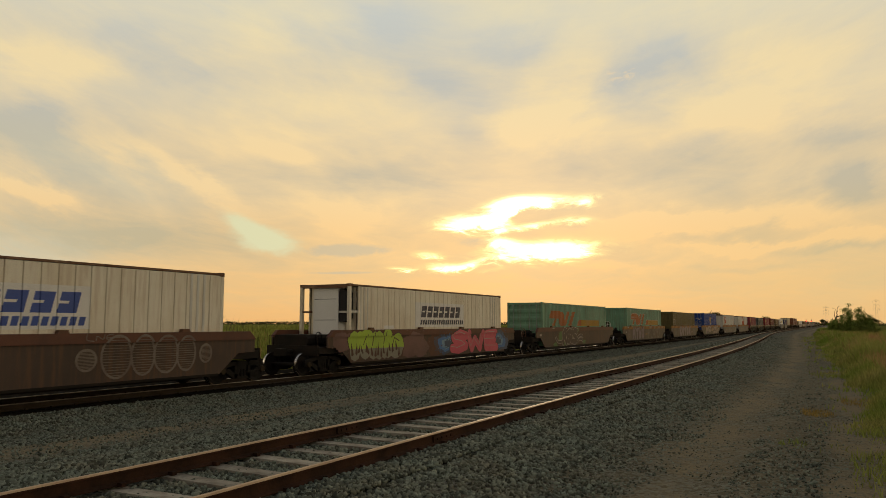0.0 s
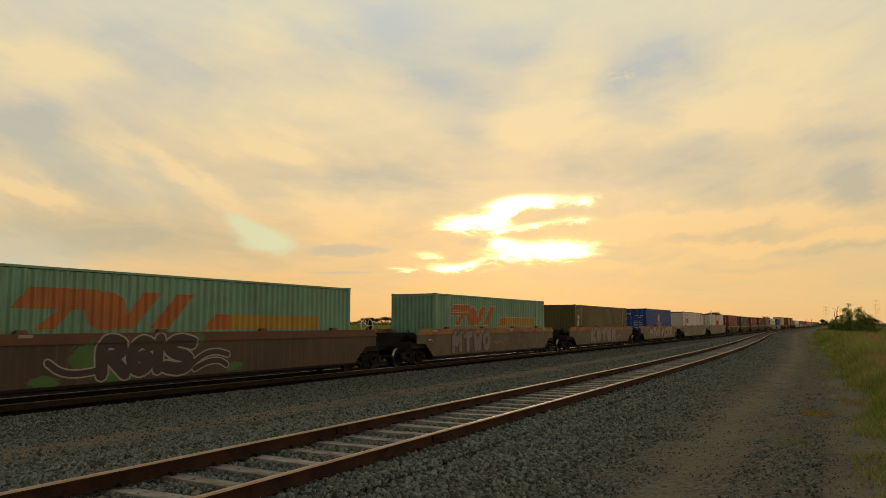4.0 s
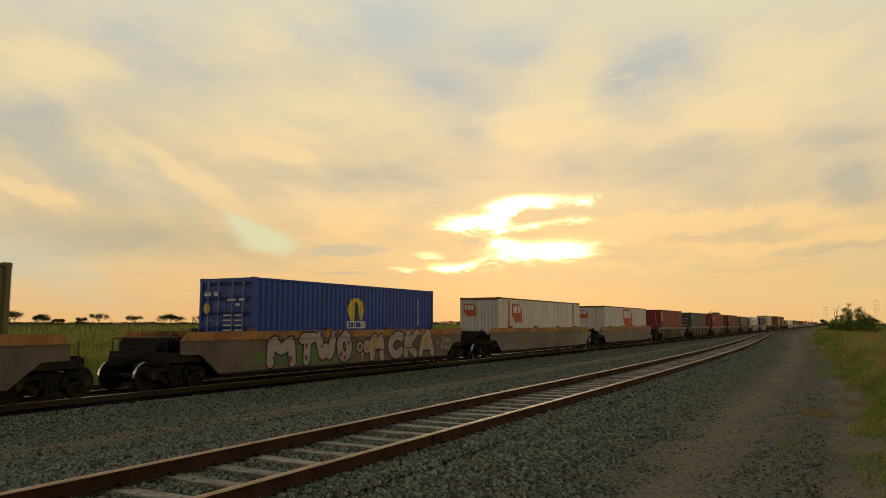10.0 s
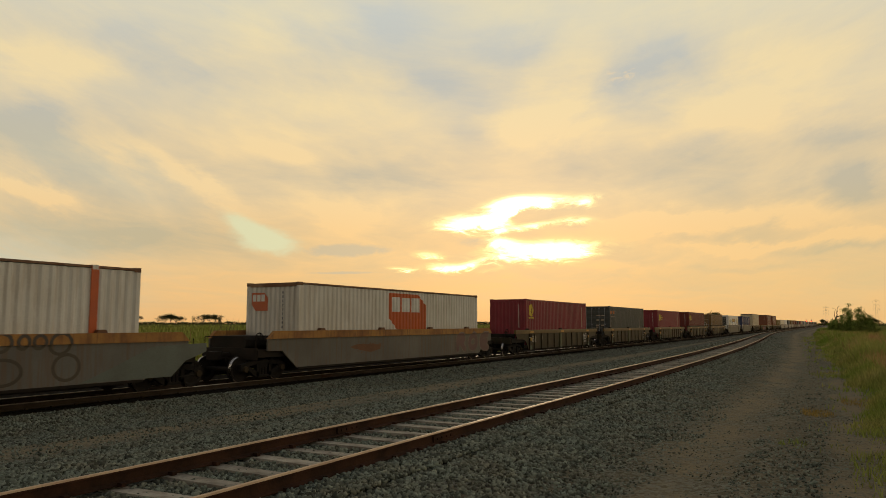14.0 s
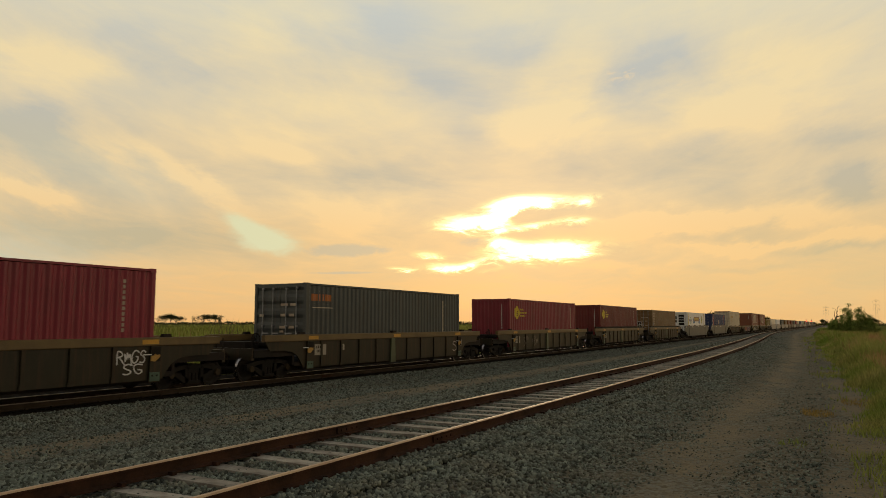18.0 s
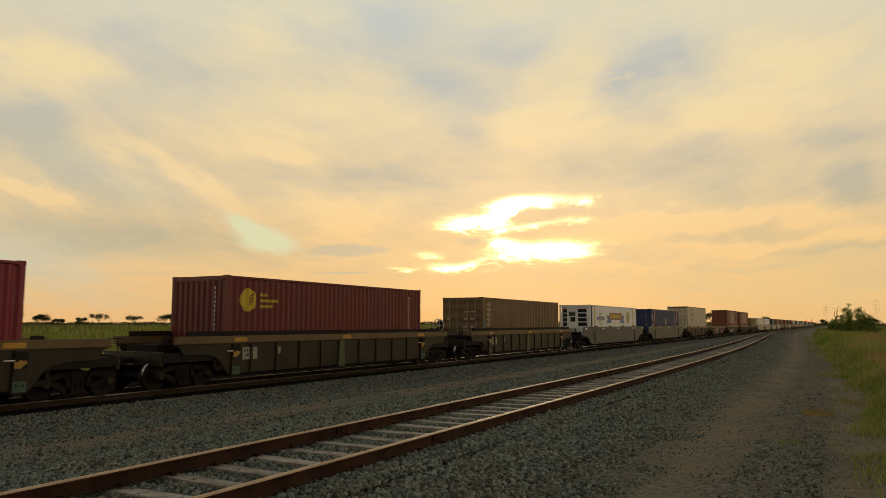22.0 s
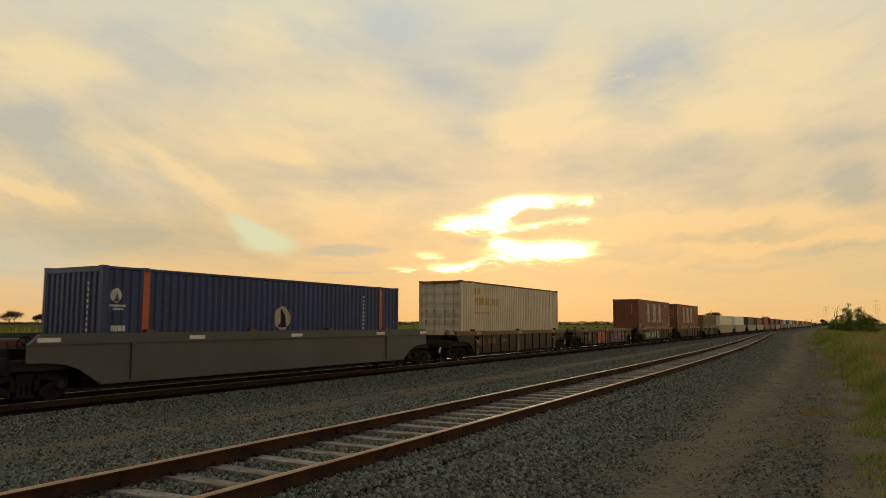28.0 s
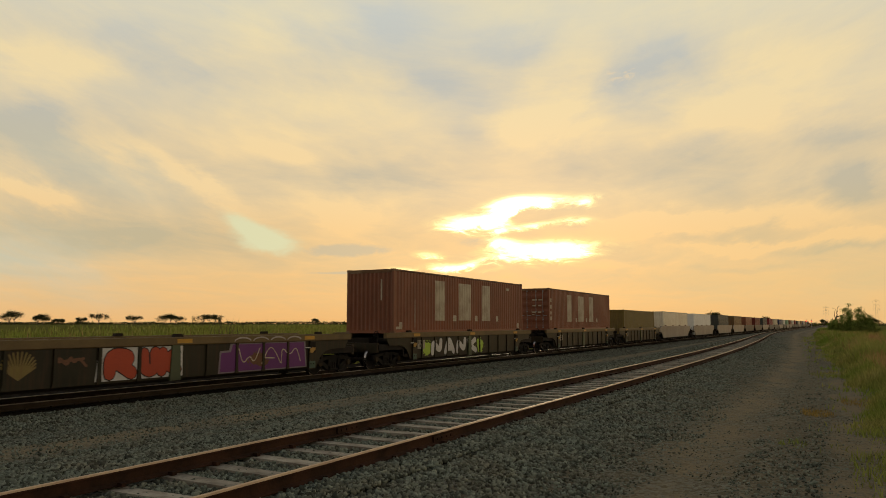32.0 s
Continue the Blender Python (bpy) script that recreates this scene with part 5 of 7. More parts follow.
# the clean refrigerated container: marks, band, fan unit and guard frame
b = BOXES["clean_reefer"]
c = b.thing
paint("leaf_green", (0.10, 0.32, 0.07), (0.08, 0.24, 0.06))
paint("ribbon_blue", (0.03, 0.06, 0.2), (0.03, 0.05, 0.14))
paint("banner_brown", (0.24, 0.10, 0.035), (0.18, 0.08, 0.03))
paint("grille_black", (0.012, 0.012, 0.012), rough=0.5)
decal(b, ring(2.87, 1.8, 0.46, 0.48, 0.06, 0.06) + ring(2.87, 1.8, 0.2, 0.48, 0.05, 0.05) + rect(2.45, 3.3, 1.95, 2.0) + rect(2.45, 3.3, 1.6, 1.65), P["leaf_green"], "green globe outline")
decal(b, [[(1.77, 1.66), (2.2, 1.72), (3.5, 1.72), (4.0, 1.68), (3.9, 1.85), (4.0, 1.98), (3.5, 1.93), (2.2, 1.93), (1.77, 1.96), (1.9, 1.8)]], P["ribbon_blue"], "dark blue ribbon", lift=0.007)
decal(b, bars(2.1, 3.6, 1.77, 1.88, 14), P["mark_white"], lift=0.010)
decal(b, [[(4.55, 1.42), (6.1, 1.45), (6.1, 2.05), (4.55, 2.12), (4.95, 1.78)], [(9.0, 1.45), (10.45, 1.4), (10.1, 1.78), (10.45, 2.12), (9.0, 2.05)]], P["spray_blue"], "blue banner tails")
decal(b, [[(5.45, 1.72), (9.7, 1.72), (9.7, 2.33), (5.45, 2.33)]], P["banner_brown"], "brown painted banner", lift=0.007)
decal(b, bars(5.75, 9.4, 1.86, 2.18, 15, 0.25), P["mark_yellow"], lift=0.010)
decal(b, oval(11.8, 1.95, 0.55, 0.54), P["navy"], "navy oval")
decal(b, oval(11.8, 1.95, 0.47, 0.47), P["mark_yellow"], lift=0.007)
decal(b, oval(11.8, 1.95, 0.2, 0.26), P["leaf_green"], lift=0.010)
for y in (-b.L + 1.2, b.L - 1.2):
    part("yellow_post", Solid().box(b.W - 0.02, b.W + 0.006, y - 0.11, y + 0.11, 0.12, b.H - 0.05), P["mark_yellow"], c, "yellow post")
unit = part("fan_unit", Solid().chamfer(-1.0, 1.0, -b.L + 0.18, -b.L + 0.63, 1.05, b.H - 0.12, 0.12), P["clean_white"], c, "white fan unit with black louvres")
for x0, x1 in ((-0.98, -0.72), (0.22, 0.92)):
    for k in range(4):
        z = 1.2 + k * 0.36
        part("louvre", Solid().prism_x([(-b.L + 0.165, z), (-b.L + 0.19, z), (-b.L + 0.19, z + 0.28), (-b.L + 0.14, z + 0.28)], x0, x1), P["grille_black"], unit)
part("panel", Solid().box(-0.55, 0.0, -b.L + 0.165, -b.L + 0.18, 2.0, 2.35), P["slate_well"], unit, "grey panel")
part("badge", Solid().box(-0.42, -0.02, -b.L + 0.165, -b.L + 0.18, 1.55, 1.92), P["spray_black"], unit)
part("unit_base", Solid().box(-1.1, 1.1, -b.L + 0.3, -b.L + 0.63, 0.14, 1.05), P["clean_white"], unit)
for s in (-1, 1):
    part("brace", Solid().rod((s * (b.W - 0.06), -b.L + 0.07, b.H - 0.2), (s * (b.W - 0.30), -b.L + 0.07, 1.0), 0.03, n=6).rod((s * (b.W - 0.30), -b.L + 0.07, 1.0), (s * (b.W - 0.06), -b.L + 0.07, 0.3), 0.03, n=6), P["lease_white"], c)

b = BOXES["navy"]
decal(b, oval(0.48, 2.1, 0.17, 0.2), P["mark_white"], "white oval")
decal(b, [[(0.38, 1.93), (0.6, 1.93), (0.5, 2.24)]], P["navy"], lift=0.008)
decal(b, bars(0.3, 0.8, 1.79, 1.85, 10) + bars(0.38, 0.7, 1.7, 1.76, 7) + bars(0.35, 0.8, 1.12, 1.28, 4, 0.15), P["mark_white"])
decal(b, oval(7.23, 1.52, 0.4, 0.42), P["mark_cream"], "cream oval")
decal(b, [[(6.98, 1.2), (7.5, 1.2), (7.35, 1.6), (7.2, 1.86), (7.08, 1.8), (7.15, 1.5)]], P["spray_black"], lift=0.008)
for z in np.arange(1.1, 2.5, 0.16):
    decal(b, rect(12.2, 12.26, z, z + 0.1), P["mark_white"])
    end_decal(b, rect(1.95, 2.0, z, z + 0.1), P["mark_white"], lift=0.006)
b = BOXES["cream"]
paint("faded_orange", (0.52, 0.30, 0.08), (0.5, 0.36, 0.17), scale=2.0, amount=0.9)
decal(b, bars(1.27, 2.45, 2.2, 2.58, 3, 0.25), P["faded_orange"], "faded orange lettering bars")
decal(b, bars(1.37, 4.9, 1.64, 2.05, 9, 0.25), P["faded_orange"])
decal(b, bars(1.4, 3.65, 1.16, 1.26, 14, 0.3), P["faded_orange"])


def slab_mark(b, size):
    """Three tall slabs with square dots between them."""
    f = rect(3.75, 4.8, 0.6, 2.56)
    c = rect(6.3, 7.8, 0.62, 2.54)
    l = rect(9.15, 10.2, 0.6, 2.56)
    dots = rect(5.65, 6.0, 0.58, 0.88) + rect(8.25, 8.6, 0.58, 0.88) + rect(11.0, 11.35, 0.58, 0.88)
    decal(b, f + c + l + dots, P["mark_cream"], "large cream painted slabs")


slab_mark(BOXES["brick_a"], 1.0)
slab_mark(BOXES["brick_b"], 1.0)
b = BOXES["brick_a"]
decal(b, rect(0.2, 0.72, 0.2, 0.32) + rect(0.5, 0.72, 0.32, 0.52) + rect(1.82, 1.9, 0.22, 1.6) + rect(12.9, 12.97, 0.25, 1.55) + rect(12.5, 12.85, 2.4, 2.55) + rect(14.05, 14.3, 0.2, 0.5), P["mark_cream"])
end_decal(b, rect(1.85, 1.93, 1.5, 2.45), P["mark_cream"], lift=0.006)
b = BOXES["brick_b"]
decal(b, rect(0.3, 0.5, 0.7, 0.95) + rect(0.3, 0.5, 1.1, 1.3) + rect(0.3, 0.5, 1.5, 1.75) + rect(0.3, 0.5, 1.95, 2.2), P["mark_cream"])

# ---------------------------------------------------------------- sprayed paint on the wagons


def layer(faces, k):
    return tuple((x + 0.006 * k, lo, hi) for x, lo, hi in faces)


def outlined(w, word, y0, y1, z0, z1, fill, label, bold=0.03, faces=SMOOTH, edge="spray_black", grow=0.06):
    wagon_paint(w, "sprayed_outline", fit_word(word, y0 - grow, y1 + grow, z0 - grow * 0.6, z1 + grow * 0.6, bold + 0.03), P[edge], "", layer(faces, 1))
    wagon_paint(w, "sprayed_letters", fit_word(word, y0, y1, z0, z1, bold), P[fill], label, layer(faces, 2))


# letter skeletons on a unit square, as strokes of (across, up)
SKELETON = {
    "A": [[(0, 0), (0.38, 1), (0.62, 1), (1, 0)], [(0.2, 0.35), (0.8, 0.35)]],
    "C": [[(0.95, 0.85), (0.6, 1), (0.2, 0.85), (0.02, 0.5), (0.2, 0.12), (0.6, 0), (0.98, 0.2)]],
    "D": [[(0.1, 0), (0.1, 1), (0.6, 0.95), (0.98, 0.55), (0.75, 0.1), (0.1, 0)]],
    "E": [[(0.95, 0.98), (0.1, 0.95), (0.05, 0.05), (0.98, 0)], [(0.1, 0.5), (0.8, 0.52)]],
    "F": [[(0.95, 0.98), (0.1, 0.95), (0.05, 0.0)], [(0.1, 0.5), (0.8, 0.52)]],
    "G": [[(0.95, 0.85), (0.5, 1), (0.1, 0.75), (0.05, 0.3), (0.45, 0), (0.9, 0.15), (0.92, 0.45), (0.55, 0.45)]],
    "I": [[(0.5, 0), (0.5, 1)]],
    "K": [[(0.08, 0), (0.1, 1)], [(0.92, 1), (0.2, 0.48), (0.95, 0)]],
    "L": [[(0.2, 1), (0.1, 0.05), (0.95, 0)]],
    "M": [[(0, 0), (0.1, 1), (0.5, 0.4), (0.9, 1), (1, 0)]],
    "N": [[(0, 0), (0.05, 1), (0.9, 0.05), (1, 1)]],
    "O": [[(0.5, 1), (0.12, 0.82), (0, 0.5), (0.12, 0.18), (0.5, 0), (0.88, 0.18), (1, 0.5), (0.88, 0.82), (0.5, 1)]],
    "P": [[(0.1, 0), (0.1, 1), (0.75, 0.95), (0.95, 0.72), (0.7, 0.48), (0.15, 0.45)]],
    "R": [[(0.1, 0), (0.1, 1), (0.7, 0.97), (0.92, 0.75), (0.65, 0.52), (0.15, 0.5)], [(0.45, 0.5), (0.98, 0)]],
    "S": [[(0.95, 0.85), (0.5, 1), (0.08, 0.78), (0.3, 0.55), (0.75, 0.45), (0.95, 0.2), (0.5, 0), (0.02, 0.12)]],
    "T": [[(0.5, 0), (0.5, 0.95)], [(0, 0.95), (1, 0.98)]],
    "U": [[(0.05, 1), (0.05, 0.25), (0.4, 0), (0.8, 0.1), (0.95, 0.4), (0.95, 1)]],
    "W": [[(0, 1), (0.22, 0.02), (0.5, 0.6), (0.78, 0.02), (1, 1)]],
    "Y": [[(0, 1), (0.5, 0.5), (1, 1)], [(0.5, 0.5), (0.42, 0)]],
    "~": [[(0, 0.2), (0.15, 0.9), (0.35, 0.1), (0.55, 1), (0.6, 0.3), (0.8, 0.8), (1, 0.0)], [(0.1, 0.5), (0.9, 0.62)]],
}


def strokes(paths, width, n=8):
    """Polylines of (y, z) as flat strokes with round joints."""
    out = []
    r = width / 2
    for path in paths:
        for (ya, za), (yb, zb) in zip(path, path[1:]):
            d = math.hypot(yb - ya, zb - za) or 1e-6
            ny, nz = -(zb - za) / d * r, (yb - ya) / d * r
            out.append([(ya - ny, za - nz), (yb - ny, zb - nz), (yb + ny, zb + nz), (ya + ny, za + nz)])
        for y, z in path:
            out += oval(y, z, r, r, n)
    return out


def rounded(path, rounds=2):
    """Corners of a polyline cut off twice, so that it bends softly."""
    for _ in range(rounds):
        new_path = [path[0]]
        for (ya, za), (yb, zb) in zip(path, path[1:]):
            new_path += [(ya * 0.75 + yb * 0.25, za * 0.75 + zb * 0.25), (ya * 0.25 + yb * 0.75, za * 0.25 + zb * 0.75)]
        path = new_path + [path[-1]]
    return path


def skeleton(letters, soft=True, seed=0, shake=0.05):
    """letters: (letter, y0, y1, z0, z1); gives polylines in metres."""
    rnd = random.Random(seed)
    paths = []
    for ch, y0, y1, z0, z1 in letters:
        lean = rnd.uniform(-shake, shake) * 2
        for path in SKELETON[ch]:
            pts = [(y0 + (y1 - y0) * (a + lean * (b - 0.5) + rnd.uniform(-shake, shake)), z0 + (z1 - z0) * (b + rnd.uniform(-shake, shake) * 0.6)) for a, b in path]
            paths.append(rounded(pts) if soft else pts)
    return paths


def spelt_row(word, y0, y1, z0, z1, gap=0.12):
    """Letters side by side between y0 and y1."""
    w = (y1 - y0) / (len(word) - gap * (len(word) > 1))
    return [(ch, y0 + i * w, y0 + (i + 1 - gap) * w, z0, z1) for i, ch in enumerate(word)]


def bubble(w, letters, thick, fill, edge, label, seed=1, faces=SMOOTH, base=1, grow=0.05, soft=True, shake=0.04, shine=None):
    """Fat sprayed letters with an outline; letters give the outer box of each one."""
    h = thick / 2
    inner = [(c, a + h, max(a + h + 0.02, b - h), z0 + h, z1 - h) for c, a, b, z0, z1 in letters]
    paths = skeleton(inner, soft, seed, shake)
    wagon_paint(w, "sprayed_outline", strokes(paths, thick + 2 * grow), P[edge], "", layer(faces, base))
    wagon_paint(w, "sprayed_letters", strokes(paths, thick), P[fill], label, layer(faces, base + 1))
    if shine:
        lines = [[(y - thick * 0.28, z + thick * 0.22) for y, z in p] for p in paths]
        wagon_paint(w, "sprayed_shine", strokes(lines, 0.03, 5), P[shine], "", layer(faces, base + 2))


def scrawl(w, letters, width, mat, label, seed=1, faces=SMOOTH, base=1, shake=0.1):
    """A tag of thin sprayed lines."""
    wagon_paint(w, "sprayed_tag", strokes(skeleton(letters, True, seed, shake), width, 6), P[mat], label, layer(faces, base))


def cloud_patch(w, y, z, ry, rz, mat, seed, faces=SMOOTH, label="", k=0):
    """An uneven sprayed or worn patch: a lobed blot with small flecks round its edge."""
    rnd = random.Random(seed)
    ph = [rnd.uniform(0, 6.28) for _ in range(4)]
    edge = []
    for i in range(48):
        a = i * math.tau / 48
        r = 0.85 + 0.12 * math.sin(2 * a + ph[0]) + 0.09 * math.sin(3 * a + ph[1]) + 0.05 * math.sin(7 * a + ph[2]) + 0.03 * math.sin(13 * a + ph[3])
        edge.append((y + ry * r * math.cos(a), z + rz * r * math.sin(a)))
    flecks = []
    for i in range(30):
        a, r, s = rnd.uniform(0, 6.28), rnd.uniform(0.75, 1.1), rnd.uniform(0.01, 0.03)
        flecks += oval(y + ry * r * math.cos(a), z + rz * r * math.sin(a), s * 1.6, s, 7)
    wagon_paint(w, "sprayed_patch", [edge], P[mat], label, layer(faces, k))
    wagon_paint(w, "sprayed_flecks", flecks, P[mat], label, layer(faces, k))


paint("spray_haze", (0.045, 0.07, 0.12), (0.035, 0.04, 0.06), scale=1.5)
paint("spray_sky", (0.16, 0.28, 0.36), (0.10, 0.18, 0.26), scale=1.5)
paint("spray_dim", (0.20, 0.16, 0.125), (0.11, 0.075, 0.06), scale=1.5, amount=0.9)
paint("spray_fade", (0.25, 0.235, 0.18), (0.17, 0.155, 0.12), scale=1.0, amount=0.8)
paint("spray_plum", (0.05, 0.032, 0.03), (0.035, 0.024, 0.02), scale=1.2)
paint("spray_moss", (0.07, 0.15, 0.035), (0.05, 0.09, 0.03), scale=1.2)
paint("spray_rose", (0.17, 0.085, 0.075), (0.11, 0.06, 0.05), scale=0.9, amount=0.9)
paint("spray_umber", (0.085, 0.04, 0.03), (0.05, 0.03, 0.022), scale=1.2)
paint("spray_teal", (0.12, 0.14, 0.12), (0.09, 0.095, 0.08), scale=0.8, amount=0.9)
paint("spray_soot", (0.075, 0.06, 0.045), (0.05, 0.04, 0.03), scale=0.8, amount=0.9)
PLATE = ((1.405, 0.39, 1.428),)

# pale loops filled with quick hatching
w = WAGONS["white_reefer_a"]
for y, z, ry, rz in ((2.33, 1.0, 0.32, 0.3), (3.23, 1.06, 0.5, 0.6), (4.08, 1.08, 0.42, 0.58), (4.87, 1.08, 0.46, 0.56), (5.6, 1.08, 0.38, 0.54), (6.36, 1.05, 0.26, 0.3)):
    wagon_paint(w, "sprayed_ring", ring(y, z, ry, rz, 0.07, 0.06), P["spray_dim"], "pale worn sprayed loops", layer(SMOOTH, 1))
    hatch = []
    for k in range(15):
        u = -0.85 + 1.7 * k / 14
        half_w = ry * math.sqrt(1 - u * u) * 0.9
        zz = z + rz * u
        hatch += rect(y - half_w, y + half_w, zz, zz + 0.016, 0.03)
    wagon_paint(w, "sprayed_hatching", hatch, P["spray_dim"], "", layer(SMOOTH, 1))
scrawl(w, spelt_row("LNE", 2.2, 3.1, 1.5, 1.66), 0.025, "spray_dim", "faint pale tag", 5)

w = WAGONS["white_reefer_b"]
cloud_patch(w, -3.2, 0.95, 1.4, 0.75, "spray_rose", 3, label="faded rose sprayed ground")
cloud_patch(w, -8.6, 1.25, 0.75, 0.5, "spray_rose", 4)
cloud_patch(w, -1.3, 0.95, 0.9, 0.6, "brown_chord", 6)
lime = [("Y", -8.3, -7.3, 0.5, 1.6), ("U", -7.5, -6.7, 0.52, 1.68), ("M", -6.85, -5.8, 0.5, 1.69), ("A", -5.95, -5.1, 0.5, 1.69), ("D", -5.2, -4.1, 0.5, 1.5)]
fat = skeleton([(c, a + 0.3, b - 0.3, z0 + 0.3, z1 - 0.3) for c, a, b, z0, z1 in lime], True, 6, 0.05)
wagon_paint(w, "sprayed_outline", strokes(fat, 0.82), P["spray_umber"], "", layer(SMOOTH, 1))
wagon_paint(w, "sprayed_letters", strokes(fat, 0.72), P["spray_lime"], "lime green sprayed letters fading to grey", layer(((1.405, 0.93, 1.428), SMOOTH[1]), 2))
wagon_paint(w, "sprayed_letters", strokes(fat, 0.72), P["spray_fade"], "pale grey lower half of the letters", layer(((1.405, 0.39, 0.93),), 2))
rnd = random.Random(12)
spikes = []
for k in range(17):
    y = -8.0 + 3.7 * k / 16 + rnd.uniform(-0.06, 0.06)
    z, hgt, lean = rnd.uniform(0.45, 0.8), rnd.uniform(0.35, 0.62), rnd.uniform(-0.14, 0.14)
    spikes.append([(y - 0.09, z + rnd.uniform(0, 0.08)), (y + rnd.uniform(-0.02, 0.03), z - 0.02), (y + 0.08, z + rnd.uniform(0, 0.1)), (y + lean, z + hgt)])
wagon_paint(w, "sprayed_spikes", spikes, P["spray_umber"], "brown spikes between the letters", layer(PLATE, 3))
wagon_paint(w, "sprayed_lines", strokes([[(-6.6, 1.05), (-6.45, 1.66)], [(-5.75, 1.1), (-5.6, 1.6)], [(-7.25, 1.1), (-7.0, 1.5)], [(-5.05, 1.0), (-4.9, 1.35), (-4.5, 1.2)]], 0.05, 5), P["spray_umber"], "", layer(SMOOTH, 3))
for y, seed in ((-0.25, 8), (6.55, 9)):
    for k, (f, m) in enumerate(((1.15, "spray_haze"), (0.85, "spray_blue"), (0.55, "spray_sky"), (0.4, "spray_haze"))):
        cloud_patch(w, y + 0.12 * k * (1 if y < 0 else -1), 0.98, 0.95 * f, 0.58 * f, m, seed, label="blue sprayed haze", k=k * 0.25)
bubble(w, [("S", 0.25, 2.35, 0.4, 1.66), ("W", 2.1, 4.25, 0.4, 1.69), ("E", 4.1, 6.1, 0.42, 1.66)], 0.46, "spray_pink", "spray_plum", "pink sprayed letters", 10, soft=False, shine="spray_pale")

w = WAGONS["teal_a"]
for y, z, ry, rz, seed in ((-6.0, 0.52, 0.45, 0.16, 12), (-4.9, 1.05, 0.45, 0.5, 13), (-1.35, 1.45, 0.4, 0.25, 14), (0.3, 0.6, 0.45, 0.14, 15), (-4.0, 0.55, 0.6, 0.2, 16)):
    cloud_patch(w, y, z, ry, rz, "spray_moss", seed, label="green sprayed patches")
bubble(w, [("R", -4.75, -3.55, 0.44, 1.68), ("G", -3.75, -2.75, 0.46, 1.66), ("I", -2.95, -2.35, 0.5, 1.69), ("S", -2.6, -1.2, 0.44, 1.68)], 0.36, "spray_plum", "spray_pale", "dark sprayed letters with pale outline", 14)
for k, path in enumerate(([(-4.6, 0.72), (-5.1, 0.66), (-5.6, 0.72), (-5.95, 0.98)], [(-1.4, 0.75), (-0.9, 1.05), (-0.4, 1.1), (0.05, 0.98)], [(-1.3, 0.6), (-0.8, 0.8), (-0.3, 0.82), (0.0, 0.66)])):
    wagon_paint(w, "sprayed_outline", strokes([rounded(path)], 0.24), P["spray_pale"], "", layer(SMOOTH, 1))
    wagon_paint(w, "sprayed_letters", strokes([rounded(path)], 0.16), P["spray_plum"], "", layer(SMOOTH, 2))
wagon_paint(w, "white_plate", rect(-9.02, -8.64, 1.13, 1.26), P["pale_plate"], "small pale plate", layer(PLATE, 1))
wagon_paint(w, "white_plate", rect(-6.75, -6.4, 1.6, 1.68), P["pale_plate"], "small pale plate", layer(SMOOTH[1:], 1))

w = WAGONS["teal_b"]
bubble(w, [("M", -6.24, -5.06, 0.44, 1.62), ("T", -4.98, -3.88, 0.44, 1.58), ("W", -3.82, -2.68, 0.44, 1.62), ("O", -2.62, -1.6, 0.44, 1.64)], 0.36, "spray_lilac", "spray_plum", "lilac-grey block letters", 3, soft=False, grow=0.05, shake=0.015, shine="spray_dim")
rnd = random.Random(4)
for k in range(12):
    wagon_paint(w, "sprayed_dot", oval(-6.1 + 4.4 * k / 11, rnd.uniform(0.6, 1.3), 0.06, 0.08, 9), P["spray_purple" if k % 2 else "mustard"], "", layer(PLATE, 4))
for k, wd in ((1, 0.14), (2, 0.06)):
    scrawl(w, spelt_row("PLAMO", 0.2, 5.5, 0.5, 1.6, 0.15), wd, "spray_dim" if k == 1 else "spray_soot", "thin pale sprayed outline letters", 17, base=k, shake=0.04)
wagon_paint(w, "sprayed_tag", strokes([[(-7.75, 1.15), (-7.7, 0.72), (-7.1, 0.75), (-7.05, 1.2)], [(-7.7, 0.95), (-7.1, 0.97)]], 0.09, 6) + rect(-7.65, -7.45, 1.22, 1.36) + rect(-7.3, -7.1, 1.24, 1.38), P["spray_rose"], "faded boxy tag", layer(PLATE, 1))
scrawl(w, [("~", -1.2, 0.1, 0.75, 1.05)], 0.03, "ochre", "small ochre scribble", 18)
scrawl(w, [("~", -8.6, -8.2, 1.1, 1.25)], 0.03, "white_tag", "small white scribble", 19)
for y in (-8.3, 1.0, 6.4):
    wagon_paint(w, "worn_plate", rect(y, y + 0.5, 1.54, 1.66), P["pale_plate"], "worn pale plate", layer(SMOOTH[1:], 1))

w = WAGONS["olive"]
bubble(w, [("K", -4.75, -3.25, 0.42, 1.66), ("O", -3.05, -1.75, 0.45, 1.6), ("T", -1.65, -0.2, 0.43, 1.62), ("O", -0.1, 1.2, 0.45, 1.58), ("R", 1.35, 2.75, 0.42, 1.62)], 0.47, "spray_lilac", "spray_plum", "lilac rounded letters", 21, grow=0.05)
outlined(w, "19", -5.8, -5.0, 0.62, 1.2, "spray_dim", "faint pale figures", 0.0, edge="spray_soot")
scrawl(w, [("~", 3.1, 4.6, 0.6, 1.1)], 0.12, "spray_dim", "faint pale worn tag", 22)
cloud_patch(w, -7.0, 0.85, 0.9, 0.3, "spray_soot", 23, PLATE)
cloud_patch(w, 5.6, 0.9, 1.4, 0.4, "spray_soot", 24, PLATE)

